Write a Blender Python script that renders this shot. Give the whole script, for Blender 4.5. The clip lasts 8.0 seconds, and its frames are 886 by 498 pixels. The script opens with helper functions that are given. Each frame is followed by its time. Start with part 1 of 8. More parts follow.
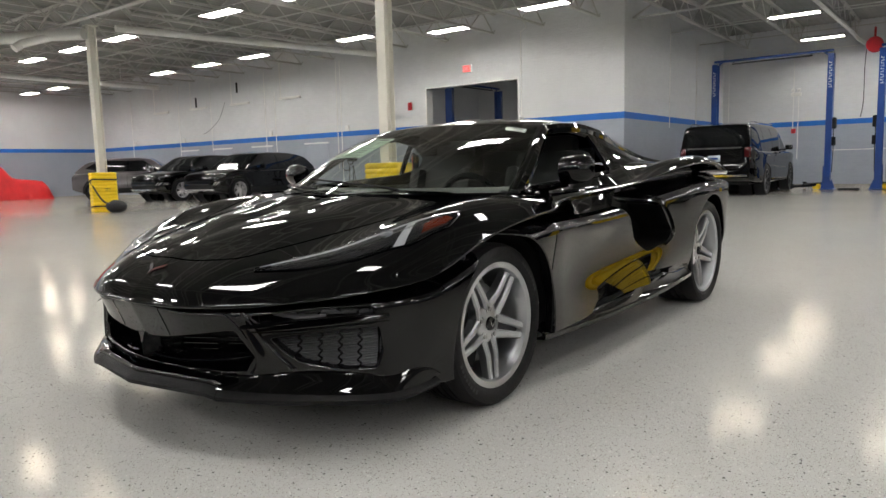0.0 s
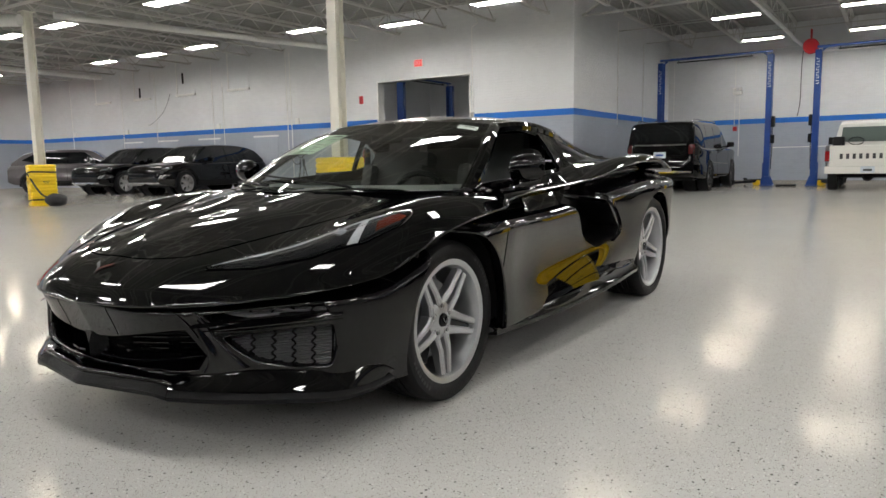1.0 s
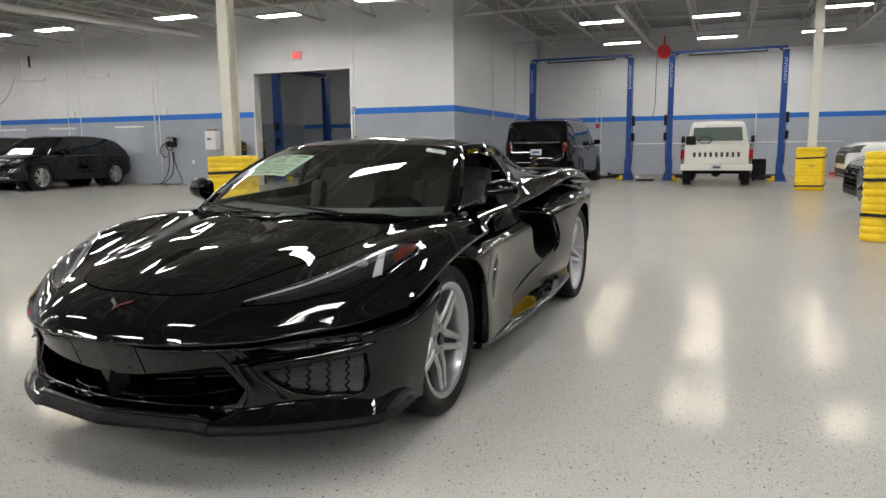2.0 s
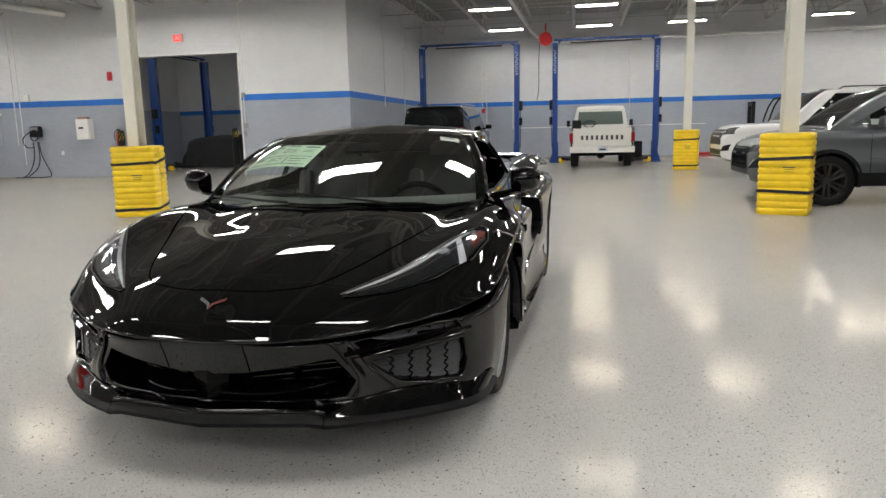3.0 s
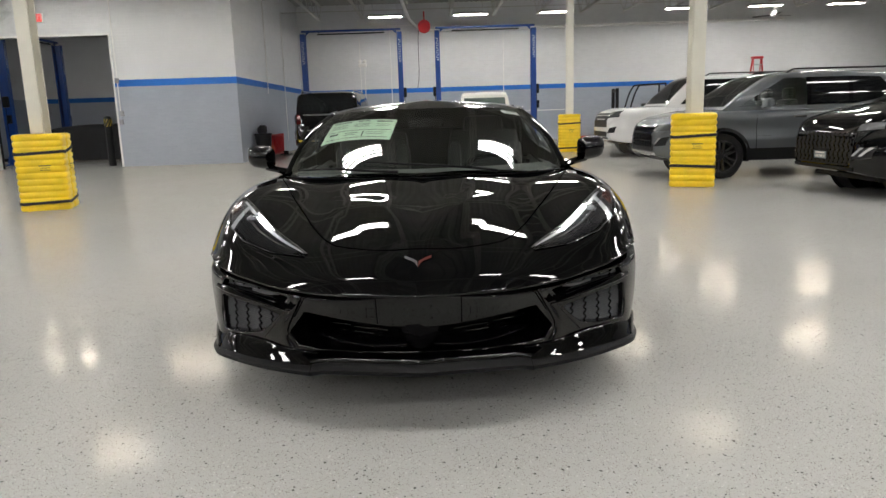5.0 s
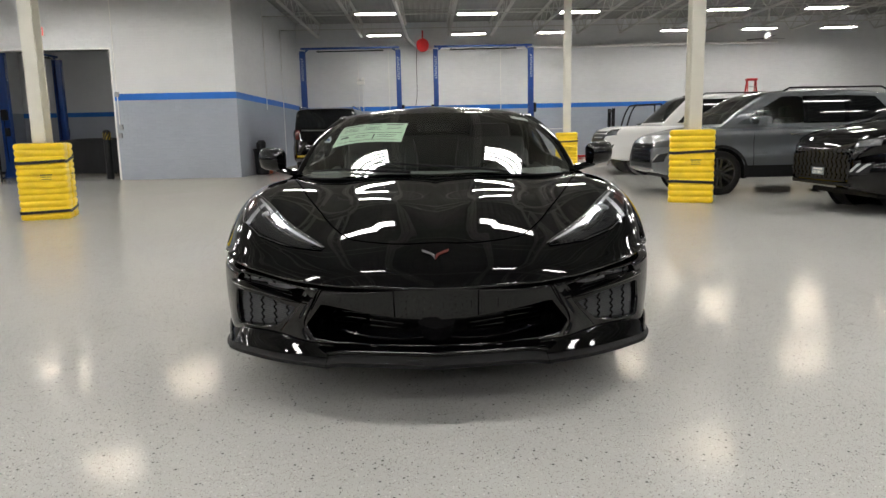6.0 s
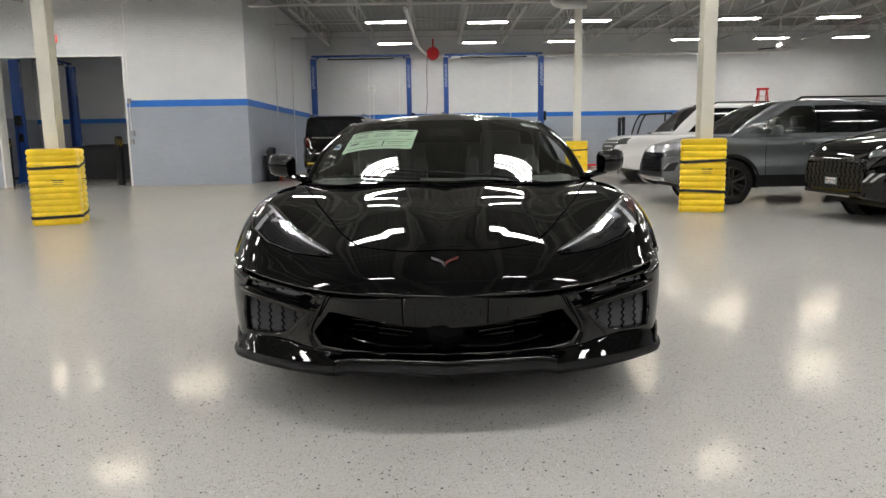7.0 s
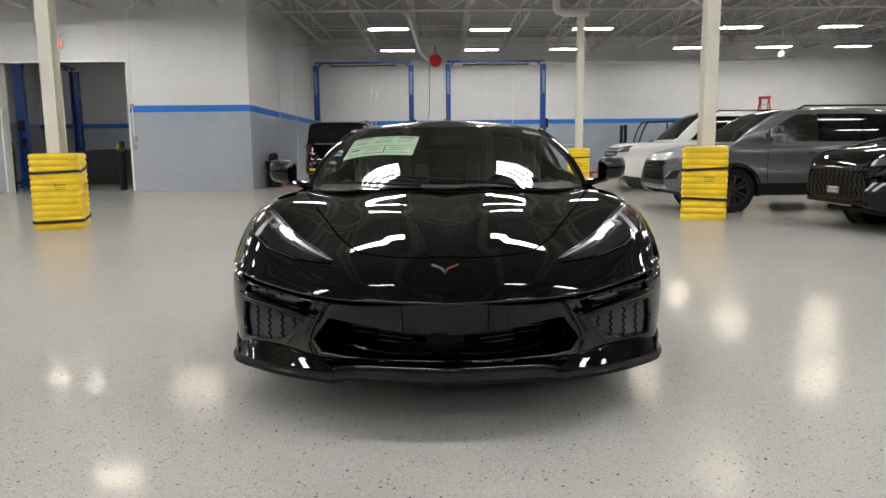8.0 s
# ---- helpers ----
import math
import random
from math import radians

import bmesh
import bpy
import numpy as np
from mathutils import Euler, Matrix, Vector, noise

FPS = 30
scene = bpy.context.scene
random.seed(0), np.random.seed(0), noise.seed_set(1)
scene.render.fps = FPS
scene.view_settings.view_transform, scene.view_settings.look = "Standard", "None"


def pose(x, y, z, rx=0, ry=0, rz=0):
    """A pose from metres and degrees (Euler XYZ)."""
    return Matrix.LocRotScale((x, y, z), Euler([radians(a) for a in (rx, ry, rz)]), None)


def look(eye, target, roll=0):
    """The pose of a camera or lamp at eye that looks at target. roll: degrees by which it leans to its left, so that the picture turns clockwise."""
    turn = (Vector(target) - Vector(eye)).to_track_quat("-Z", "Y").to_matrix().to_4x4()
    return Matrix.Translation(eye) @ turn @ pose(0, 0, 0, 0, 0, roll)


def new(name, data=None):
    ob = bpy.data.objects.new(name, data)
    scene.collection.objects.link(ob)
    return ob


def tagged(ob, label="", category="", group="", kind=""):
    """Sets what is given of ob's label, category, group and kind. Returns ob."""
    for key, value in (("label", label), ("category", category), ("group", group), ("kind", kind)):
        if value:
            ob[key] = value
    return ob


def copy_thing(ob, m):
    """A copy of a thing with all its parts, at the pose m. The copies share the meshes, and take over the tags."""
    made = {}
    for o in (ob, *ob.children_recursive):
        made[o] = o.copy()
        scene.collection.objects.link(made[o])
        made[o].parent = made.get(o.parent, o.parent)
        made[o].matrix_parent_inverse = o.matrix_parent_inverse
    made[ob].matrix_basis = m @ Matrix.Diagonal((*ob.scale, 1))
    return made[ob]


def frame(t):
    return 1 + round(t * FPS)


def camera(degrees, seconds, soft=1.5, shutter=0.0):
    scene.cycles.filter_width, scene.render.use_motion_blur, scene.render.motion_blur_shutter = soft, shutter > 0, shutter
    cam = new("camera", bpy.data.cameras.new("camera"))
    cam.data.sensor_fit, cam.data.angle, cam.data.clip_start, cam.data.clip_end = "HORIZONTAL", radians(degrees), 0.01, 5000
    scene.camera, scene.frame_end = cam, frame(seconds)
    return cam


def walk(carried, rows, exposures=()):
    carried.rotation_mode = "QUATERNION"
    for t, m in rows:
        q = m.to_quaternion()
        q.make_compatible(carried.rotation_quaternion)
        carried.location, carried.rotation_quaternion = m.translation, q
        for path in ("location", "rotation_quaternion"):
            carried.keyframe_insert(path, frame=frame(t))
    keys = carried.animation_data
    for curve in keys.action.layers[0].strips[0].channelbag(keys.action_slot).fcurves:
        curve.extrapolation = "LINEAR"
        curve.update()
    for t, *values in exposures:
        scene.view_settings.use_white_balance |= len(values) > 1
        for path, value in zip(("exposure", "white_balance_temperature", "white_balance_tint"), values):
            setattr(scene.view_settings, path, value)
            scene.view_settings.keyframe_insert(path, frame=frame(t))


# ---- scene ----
cam = camera(65.0, 8.0)
PATH = [
    (0, (2.349, -2.275, 0.959), (1.158, -0.685, 0.725), -1.5),
    (0.5, (2.355, -2.278, 0.957), (1.197, -0.665, 0.717), -1.4),
    (1, (2.361, -2.301, 0.976), (1.285, -0.634, 0.722), -1.1),
    (1.5, (2.208, -2.487, 1.086), (1.321, -0.715, 0.814), -0.6),
    (1.7, (2.11, -2.573, 1.119), (1.284, -0.772, 0.842), -0.6),
    (2.8, (1.419, -2.986, 1.209), (0.966, -1.065, 0.881), -1.0),
    (3, (1.24, -3.019, 1.189), (0.854, -1.086, 0.852), -1.3),
    (3.5, (0.901, -3.174, 1.197), (0.639, -1.226, 0.824), -2.0),
    (4, (0.534, -3.342, 1.185), (0.409, -1.385, 0.791), -2.6),
    (4.5, (0.271, -3.369, 1.19), (0.238, -1.41, 0.788), -2.7),
    (4.7, (0.172, -3.362, 1.174), (0.168, -1.402, 0.779), -2.4),
    (5.8, (-0.019, -3.368, 1.053), (0.027, -1.396, 0.721), -1.2),
    (6, (-0.021, -3.398, 1.048), (0.019, -1.424, 0.725), -1.2),
    (6.5, (-0.018, -3.386, 1.047), (0.005, -1.41, 0.74), -1.0),
    (7, (-0.023, -3.371, 1.042), (-0.008, -1.393, 0.742), -0.9),
    (7.5, (-0.024, -3.376, 1.045), (-0.01, -1.398, 0.75), -0.7),
    (8, (-0.019, -3.36, 1.041), (-0.008, -1.38, 0.76), -0.6),
]
walk(cam, [(t, look(eye, target, roll)) for t, eye, target, roll in PATH])

# ---------------------------------------------------------------- light and exposure
world = bpy.data.worlds.new("world")
scene.world = world
world.use_nodes = True
world.node_tree.nodes["Background"].inputs["Color"].default_value = (0.5, 0.55, 0.6, 1)
world.node_tree.nodes["Background"].inputs["Strength"].default_value = 0.02
scene.view_settings.exposure = 0.0
TUBE_STRENGTH = 55.0


# ---------------------------------------------------------------- materials
def material(name, color, rough=0.5, metal=0.0, spec=0.5, coat=0.0, emit=None, strength=0.0):
    m = bpy.data.materials.new(name)
    m.use_nodes = True
    b = m.node_tree.nodes["Principled BSDF"]
    b.inputs["Base Color"].default_value = (*color, 1)
    b.inputs["Roughness"].default_value = rough
    b.inputs["Metallic"].default_value = metal
    b.inputs["Specular IOR Level"].default_value = spec
    b.inputs["Coat Weight"].default_value = coat
    if emit:
        b.inputs["Emission Color"].default_value = (*emit, 1)
        b.inputs["Emission Strength"].default_value = strength
    return m


def node(m, kind, **inputs):
    n = m.node_tree.nodes.new(kind)
    for k, v in inputs.items():
        n.inputs[k.replace("_", " ")].default_value = v
    return n


def join(m, a, out, b, inp):
    m.node_tree.links.new(a.outputs[out], b.inputs[inp])


def ramp(m, stops):
    n = m.node_tree.nodes.new("ShaderNodeValToRGB")
    e = n.color_ramp.elements
    while len(e) < len(stops):
        e.new(0.5)
    for k, (p, c) in zip(e, stops):
        k.position, k.color = p, (*c, 1)
    return n


def grained(name, color, rough, scale=8.0, amount=0.15, bump=0.1, bump_scale=60.0, metal=0.0, spec=0.5, rough_var=0.1):
    """A surface with stains at one scale and fine grain at another."""
    m = material(name, color, rough, metal, spec)
    b = m.node_tree.nodes["Principled BSDF"]
    co = node(m, "ShaderNodeTexCoord")
    big = node(m, "ShaderNodeTexNoise", Scale=scale, Detail=5.0, Roughness=0.6)
    join(m, co, "Object", big, "Vector")
    r = ramp(m, [(0.25, [c * (1 - amount) for c in color]), (0.75, [min(1, c * (1 + amount)) for c in color])])
    join(m, big, "Fac", r, "Fac")
    join(m, r, "Color", b, "Base Color")
    fine = node(m, "ShaderNodeTexNoise", Scale=bump_scale, Detail=3.0)
    join(m, co, "Object", fine, "Vector")
    bp = node(m, "ShaderNodeBump", Strength=bump, Distance=0.01)
    join(m, fine, "Fac", bp, "Height")
    join(m, bp, "Normal", b, "Normal")
    rr = node(m, "ShaderNodeMapRange", To_Min=max(0, rough - rough_var), To_Max=min(1, rough + rough_var))
    join(m, big, "Fac", rr, "Value")
    join(m, rr, "Result", b, "Roughness")
    return m


def floor_material():
    """Poured epoxy with scattered black, white and brown chips, worn a little dull in patches."""
    m = material("epoxy_floor", (0.4, 0.39, 0.36), 0.2, spec=0.0)
    b = m.node_tree.nodes["Principled BSDF"]
    geo = node(m, "ShaderNodeNewGeometry")
    stain = node(m, "ShaderNodeTexNoise", Scale=0.35, Detail=6.0, Roughness=0.65)
    join(m, geo, "Position", stain, "Vector")
    base = ramp(m, [(0.3, (0.482, 0.48, 0.462)), (0.7, (0.54, 0.54, 0.523))])
    join(m, stain, "Fac", base, "Fac")
    color = base
    for scale, size, keep, tone in ((42, 0.19, 0.15, (0.03, 0.028, 0.025)), (95, 0.25, 0.12, (0.02, 0.02, 0.02)), (90, 0.22, 0.22, (0.8, 0.79, 0.76)), (160, 0.3, 0.25, (0.2, 0.17, 0.14)), (300, 0.3, 0.3, (0.25, 0.23, 0.2))):
        v = node(m, "ShaderNodeTexVoronoi", Scale=float(scale))
        join(m, geo, "Position", v, "Vector")
        near = node(m, "ShaderNodeMath")
        near.operation = "LESS_THAN"
        near.inputs[1].default_value = size
        join(m, v, "Distance", near, 0)
        sep = node(m, "ShaderNodeSeparateColor")
        join(m, v, "Color", sep, "Color")
        some = node(m, "ShaderNodeMath")
        some.operation = "LESS_THAN"
        some.inputs[1].default_value = keep
        join(m, sep, "Red", some, 0)
        both = node(m, "ShaderNodeMath")
        both.operation = "MULTIPLY"
        join(m, near, 0, both, 0)
        join(m, some, 0, both, 1)
        mix = node(m, "ShaderNodeMix")
        mix.data_type = "RGBA"
        mix.inputs["B"].default_value = (0, 0, 0, 1)
        mix.inputs[7].default_value = (*tone, 1)
        join(m, both, 0, mix, 0)
        m.node_tree.links.new(color.outputs[2 if color.bl_idname == "ShaderNodeMix" else 0], mix.inputs[6])
        color = mix
    m.node_tree.links.new(color.outputs[2], b.inputs["Base Color"])
    wear = node(m, "ShaderNodeTexNoise", Scale=3.2, Detail=7.0, Roughness=0.7)
    join(m, geo, "Position", wear, "Vector")
    rr = node(m, "ShaderNodeMapRange", To_Min=0.035, To_Max=0.2)
    join(m, wear, "Fac", rr, "Value")
    # the gloss is tinted warm to colour the lamps' reflections in the floor
    gloss = node(m, "ShaderNodeBsdfGlossy", Color=(1.0, 0.88, 0.71, 1))
    join(m, rr, "Result", gloss, "Roughness")
    fresnel = node(m, "ShaderNodeFresnel", IOR=1.095)
    coat = node(m, "ShaderNodeMixShader")
    m.node_tree.links.new(fresnel.outputs[0], coat.inputs[0])
    m.node_tree.links.new(b.outputs[0], coat.inputs[1])
    m.node_tree.links.new(gloss.outputs[0], coat.inputs[2])
    m.node_tree.links.new(coat.outputs[0], m.node_tree.nodes["Material Output"].inputs["Surface"])
    peel = node(m, "ShaderNodeTexNoise", Scale=45.0, Detail=4.0)
    join(m, geo, "Position", peel, "Vector")
    bp = node(m, "ShaderNodeBump", Strength=0.045, Distance=0.004)
    join(m, peel, "Fac", bp, "Height")
    for n in (b, gloss, fresnel):
        join(m, bp, "Normal", n, "Normal")
    return m


def wall_material(name, upper, lower, split):
    """Paint on brick: white above the blue line, grey below."""
    m = material(name, upper, 0.55)
    b = m.node_tree.nodes["Principled BSDF"]
    geo = node(m, "ShaderNodeNewGeometry")
    sep = node(m, "ShaderNodeSeparateXYZ")
    join(m, geo, "Position", sep, "Vector")
    high = node(m, "ShaderNodeMath")
    high.operation = "GREATER_THAN"
    high.inputs[1].default_value = split
    join(m, sep, "Z", high, 0)
    dirt = node(m, "ShaderNodeTexNoise", Scale=0.5, Detail=7.0, Roughness=0.65)
    join(m, geo, "Position", dirt, "Vector")
    up = ramp(m, [(0.3, [c * 0.9 for c in upper]), (0.7, upper)])
    lo = ramp(m, [(0.3, [c * 0.88 for c in lower]), (0.7, lower)])
    join(m, dirt, "Fac", up, "Fac")
    join(m, dirt, "Fac", lo, "Fac")
    mix = node(m, "ShaderNodeMix")
    mix.data_type = "RGBA"
    join(m, high, 0, mix, 0)
    m.node_tree.links.new(lo.outputs[0], mix.inputs[6])
    m.node_tree.links.new(up.outputs[0], mix.inputs[7])
    each = node(m, "ShaderNodeMapRange", To_Min=0.955, To_Max=1.0)
    join(m, geo, "Random Per Island", each, "Value")
    tint = node(m, "ShaderNodeMix")
    tint.data_type, tint.blend_type = "RGBA", "MULTIPLY"
    tint.inputs[0].default_value = 1.0
    m.node_tree.links.new(mix.outputs[2], tint.inputs[6])
    m.node_tree.links.new(each.outputs[0], tint.inputs[7])
    m.node_tree.links.new(tint.outputs[2], b.inputs["Base Color"])
    pits = node(m, "ShaderNodeTexNoise", Scale=38.0, Detail=4.0)
    join(m, geo, "Position", pits, "Vector")
    bp = node(m, "ShaderNodeBump", Strength=0.35, Distance=0.006)
    join(m, pits, "Fac", bp, "Height")
    join(m, bp, "Normal", b, "Normal")
    return m


def glass_material(name, tint, ior=1.5):
    m = bpy.data.materials.new(name)
    m.use_nodes = True
    t = m.node_tree
    t.nodes.remove(t.nodes["Principled BSDF"])
    clear = node(m, "ShaderNodeBsdfTransparent", Color=(*tint, 1))
    gloss = node(m, "ShaderNodeBsdfGlossy", Color=(1, 1, 1, 1), Roughness=0.01)
    # Schlick's law on the angle of view, the same from both sides of the pane
    f0 = ((ior - 1) / (ior + 1)) ** 2
    lw = node(m, "ShaderNodeLayerWeight", Blend=0.5)
    power = node(m, "ShaderNodeMath")
    power.operation = "POWER"
    power.inputs[1].default_value = 5.0
    scale = node(m, "ShaderNodeMath")
    scale.operation = "MULTIPLY_ADD"
    scale.inputs[1].default_value, scale.inputs[2].default_value = 1 - f0, f0
    t.links.new(lw.outputs["Facing"], power.inputs[0])
    t.links.new(power.outputs[0], scale.inputs[0])
    mix = node(m, "ShaderNodeMixShader")
    t.links.new(scale.outputs[0], mix.inputs[0])
    t.links.new(clear.outputs[0], mix.inputs[1])
    t.links.new(gloss.outputs[0], mix.inputs[2])
    t.links.new(mix.outputs[0], t.nodes["Material Output"].inputs["Surface"])
    return m


def paint(name, color, metal=0.0):
    """Clear-coated car paint with a faint ripple and dust."""
    m = material(name, color, 0.4, metal, 0.0 if not metal else 0.5, 1.0)
    m.node_tree.nodes["Principled BSDF"].inputs["Coat IOR"].default_value = 1.48
    b = m.node_tree.nodes["Principled BSDF"]
    co = node(m, "ShaderNodeTexCoord")
    n = node(m, "ShaderNodeTexNoise", Scale=2.0, Detail=6.0, Roughness=0.7)
    join(m, co, "Object", n, "Vector")
    rr = node(m, "ShaderNodeMapRange", To_Min=0.008, To_Max=0.035)
    join(m, n, "Fac", rr, "Value")
    join(m, rr, "Result", b, "Coat Roughness")
    return m


FLOOR = floor_material()
REFLECTOR = grained("fixture_reflector", (0.38, 0.38, 0.37), 0.4, 4, 0.08)
DARK_WALL = grained("dark_grey_wall_paint", (0.08, 0.082, 0.085), 0.6, 1.0, 0.2)
WHITE, GREY = (0.705, 0.71, 0.715), (0.365, 0.395, 0.45)
WALL = wall_material("painted_brick", WHITE, GREY, 2.26)
BLUE_LINE = grained("blue_line_paint", (0.004, 0.135, 0.53), 0.5, 3, 0.1)
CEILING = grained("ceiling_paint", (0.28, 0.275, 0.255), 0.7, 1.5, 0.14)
CEILING_STEEL = grained("cream_ceiling_steel", (0.5, 0.49, 0.455), 0.5, 2.0, 0.1, 0.05)
STEEL_WHITE = grained("white_painted_steel", (0.76, 0.75, 0.72), 0.45, 2.0, 0.1, 0.05)
COLUMN_PAINT = grained("cream_painted_steel", (0.72, 0.7, 0.62), 0.4, 2.0, 0.08, 0.06)
YELLOW = grained("yellow_moulded_plastic", (0.90, 0.62, 0.012), 0.38, 5, 0.10, 0.15, 40)
STRAP = grained("black_webbing", (0.012, 0.012, 0.014), 0.7, 30, 0.2, 0.3, 300)
LIFT_BLUE = grained("blue_lift_paint", (0.003, 0.045, 0.23), 0.35, 4, 0.15, 0.05)
RED_PAINT = grained("red_paint", (0.5, 0.015, 0.02), 0.4, 6, 0.12, 0.05)
RED_CLOTH = grained("red_cover_cloth", (0.62, 0.012, 0.015), 0.62, 3, 0.15, 0.35, 18)
RUBBER = grained("tyre_rubber", (0.008, 0.008, 0.009), 0.6, 14, 0.25, 0.25, 160, 0.0, 0.22)
BLACK_PLASTIC = grained("black_plastic", (0.009, 0.009, 0.010), 0.5, 12, 0.2, 0.2, 250, 0.0, 0.2)
VENT_GREY = grained("vent_grey_plastic", (0.11, 0.113, 0.12), 0.35, 12, 0.1, 0.05, 200)
DARK_GREY = grained("dark_grey_plastic", (0.008, 0.008, 0.009), 0.5, 12, 0.2, 0.2, 200, 0.0, 0.14)
GLOSS_BLACK = material("gloss_black_trim", (0.003, 0.003, 0.004), 0.05, spec=0.3)
CAR_BLACK = paint("black_paint", (0.0012, 0.0012, 0.0015))
CAR_WHITE = paint("white_paint", (0.75, 0.75, 0.74))
CAR_SILVER = paint("silver_grey_paint", (0.11, 0.12, 0.13), 0.4)
CAR_GREY = paint("warm_grey_paint", (0.06, 0.052, 0.057), 0.3)
OLD_WHITE = paint("old_white_paint", (0.72, 0.71, 0.67))
ALLOY = grained("silver_alloy", (0.52, 0.53, 0.55), 0.3, 6, 0.03, 0.02, 300, 0.92, 0.5, 0.03)
DARK_ALLOY = grained("dark_alloy", (0.05, 0.05, 0.055), 0.3, 12, 0.1, 0.02, 200, 0.6)
DEEP_BLACK = material("deep_black_grille", (0.0025, 0.0025, 0.003), 0.2, spec=0.1)
CHROME = material("chrome", (0.75, 0.76, 0.78), 0.08, 1.0)
STEEL = grained("bare_steel", (0.35, 0.35, 0.36), 0.35, 10, 0.15, 0.05, 120, 1.0)
SCREEN_GLASS = glass_material("windscreen_glass", (0.84, 0.90, 0.86), 1.72)
SIDE_GLASS = glass_material("side_window_glass", (0.72, 0.76, 0.74), 1.4)
LENS = glass_material("lamp_lens", (0.8, 0.81, 0.83))
AMBER = material("amber_reflector", (0.14, 0.02, 0.008), 0.15)
RED_LENS = material("red_lens", (0.05, 0.003, 0.004), 0.12)
PAPER = grained("printed_paper", (0.66, 0.82, 0.66), 0.7, 5, 0.04, 0.02)
INK = material("dark_ink", (0.05, 0.06, 0.06), 0.7)
LEATHER = grained("black_leather", (0.032, 0.034, 0.033), 0.55, 20, 0.2, 0.3, 140)
TUBE = material("lit_tube", (0.9, 0.9, 0.88), 0.5, emit=(1.0, 0.972, 0.935), strength=TUBE_STRENGTH)
PLATE = grained("plate_enamel", (0.17, 0.21, 0.24), 0.4, 8, 0.1)
PALE_PLATE = grained("pale_plate_enamel", (0.5, 0.56, 0.62), 0.4, 8, 0.1)
SIGN_RED = material("exit_sign_face", (0.6, 0.05, 0.06), 0.4, emit=(1.0, 0.12, 0.1), strength=0.7)
ORANGE = grained("orange_plastic", (0.55, 0.1, 0.03), 0.45, 8, 0.15)


# ---------------------------------------------------------------- mesh helpers
def part(name, bm, mat, parent=None, label="", sharp=35):
    me = bpy.data.meshes.new(name)
    bmesh.ops.recalc_face_normals(bm, faces=bm.faces) if len(bm.faces) < 4000 else None
    bm.to_mesh(me)
    bm.free()
    me.materials.append(mat)
    me.shade_smooth()
    me.set_sharp_from_angle(angle=radians(sharp))
    ob = new(name, me)
    ob.parent = parent
    if label:
        ob["label"] = label
    return ob


def thing(name, label, category, group="", at=None, kind=""):
    ob = new(name)
    ob.empty_display_size = 0.2
    if at is not None:
        ob.matrix_basis = at
    return tagged(ob, label, category, group, kind)


def box(bm, c, s, bevel=0.0, turn=None, seg=1):
    m = Matrix.Translation(c) @ (turn or Matrix()) @ Matrix.Diagonal((*s, 1))
    vs = bmesh.ops.create_cube(bm, size=1, matrix=m)["verts"]
    if bevel:
        es = list({e for v in vs for e in v.link_edges})
        bmesh.ops.bevel(bm, geom=es, offset=bevel, segments=seg, affect="EDGES", profile=0.6)
    return bm


def tube(bm, pts, r, n=8, closed=False, cap=True):
    """A round bar along a line of points."""
    pts = [Vector(p) for p in pts]
    rings, up = [], None
    for i, p in enumerate(pts):
        a = pts[i - 1] if i or closed else p
        b = pts[(i + 1) % len(pts)] if i < len(pts) - 1 or closed else p
        d = (b - a).normalized()
        if up is None:
            up = d.orthogonal().normalized()
        up = (up - d * up.dot(d)).normalized()
        side = d.cross(up)
        rr = r[i] if hasattr(r, "__len__") else r
        rings.append([bm.verts.new(p + (up * math.cos(k * 2 * math.pi / n) + side * math.sin(k * 2 * math.pi / n)) * rr) for k in range(n)])
    for i in range(len(rings) if closed else len(rings) - 1):
        a, b = rings[i], rings[(i + 1) % len(rings)]
        for k in range(n):
            bm.faces.new((a[k], a[(k + 1) % n], b[(k + 1) % n], b[k]))
    if cap and not closed:
        bm.faces.new(rings[0][::-1])
        bm.faces.new(rings[-1])
    return bm


def bar(bm, p, q, w, h):
    """A square bar from p to q."""
    p, q = Vector(p), Vector(q)
    d = q - p
    turn = d.to_track_quat("X", "Z").to_matrix().to_4x4()
    return box(bm, (p + q) / 2, (d.length, w, h), 0, turn)


def lathe(bm, profile, axis="x", n=48, centre=(0, 0, 0)):
    """Turns (radius, along) pairs round an axis."""
    rings = []
    for r, a in profile:
        ring = []
        for k in range(n):
            t = 2 * math.pi * k / n
            c, s = r * math.cos(t), r * math.sin(t)
            p = {"x": (a, c, s), "y": (c, a, s), "z": (c, s, a)}[axis]
            ring.append(bm.verts.new(Vector(p) + Vector(centre)))
        rings.append(ring)
    for a, b in zip(rings, rings[1:]):
        for k in range(n):
            bm.faces.new((a[k], a[(k + 1) % n], b[(k + 1) % n], b[k]))
    return bm


def prism(bm, poly, depth, place=None):
    """A polygon in the xy plane pushed to depth along z, then placed."""
    place = place or Matrix()
    lo = [bm.verts.new(place @ Vector((x, y, 0))) for x, y in poly]
    hi = [bm.verts.new(place @ Vector((x, y, depth))) for x, y in poly]
    n = len(poly)
    bm.faces.new(lo[::-1])
    bm.faces.new(hi)
    for k in range(n):
        bm.faces.new((lo[k], lo[(k + 1) % n], hi[(k + 1) % n], hi[k]))
    return bm


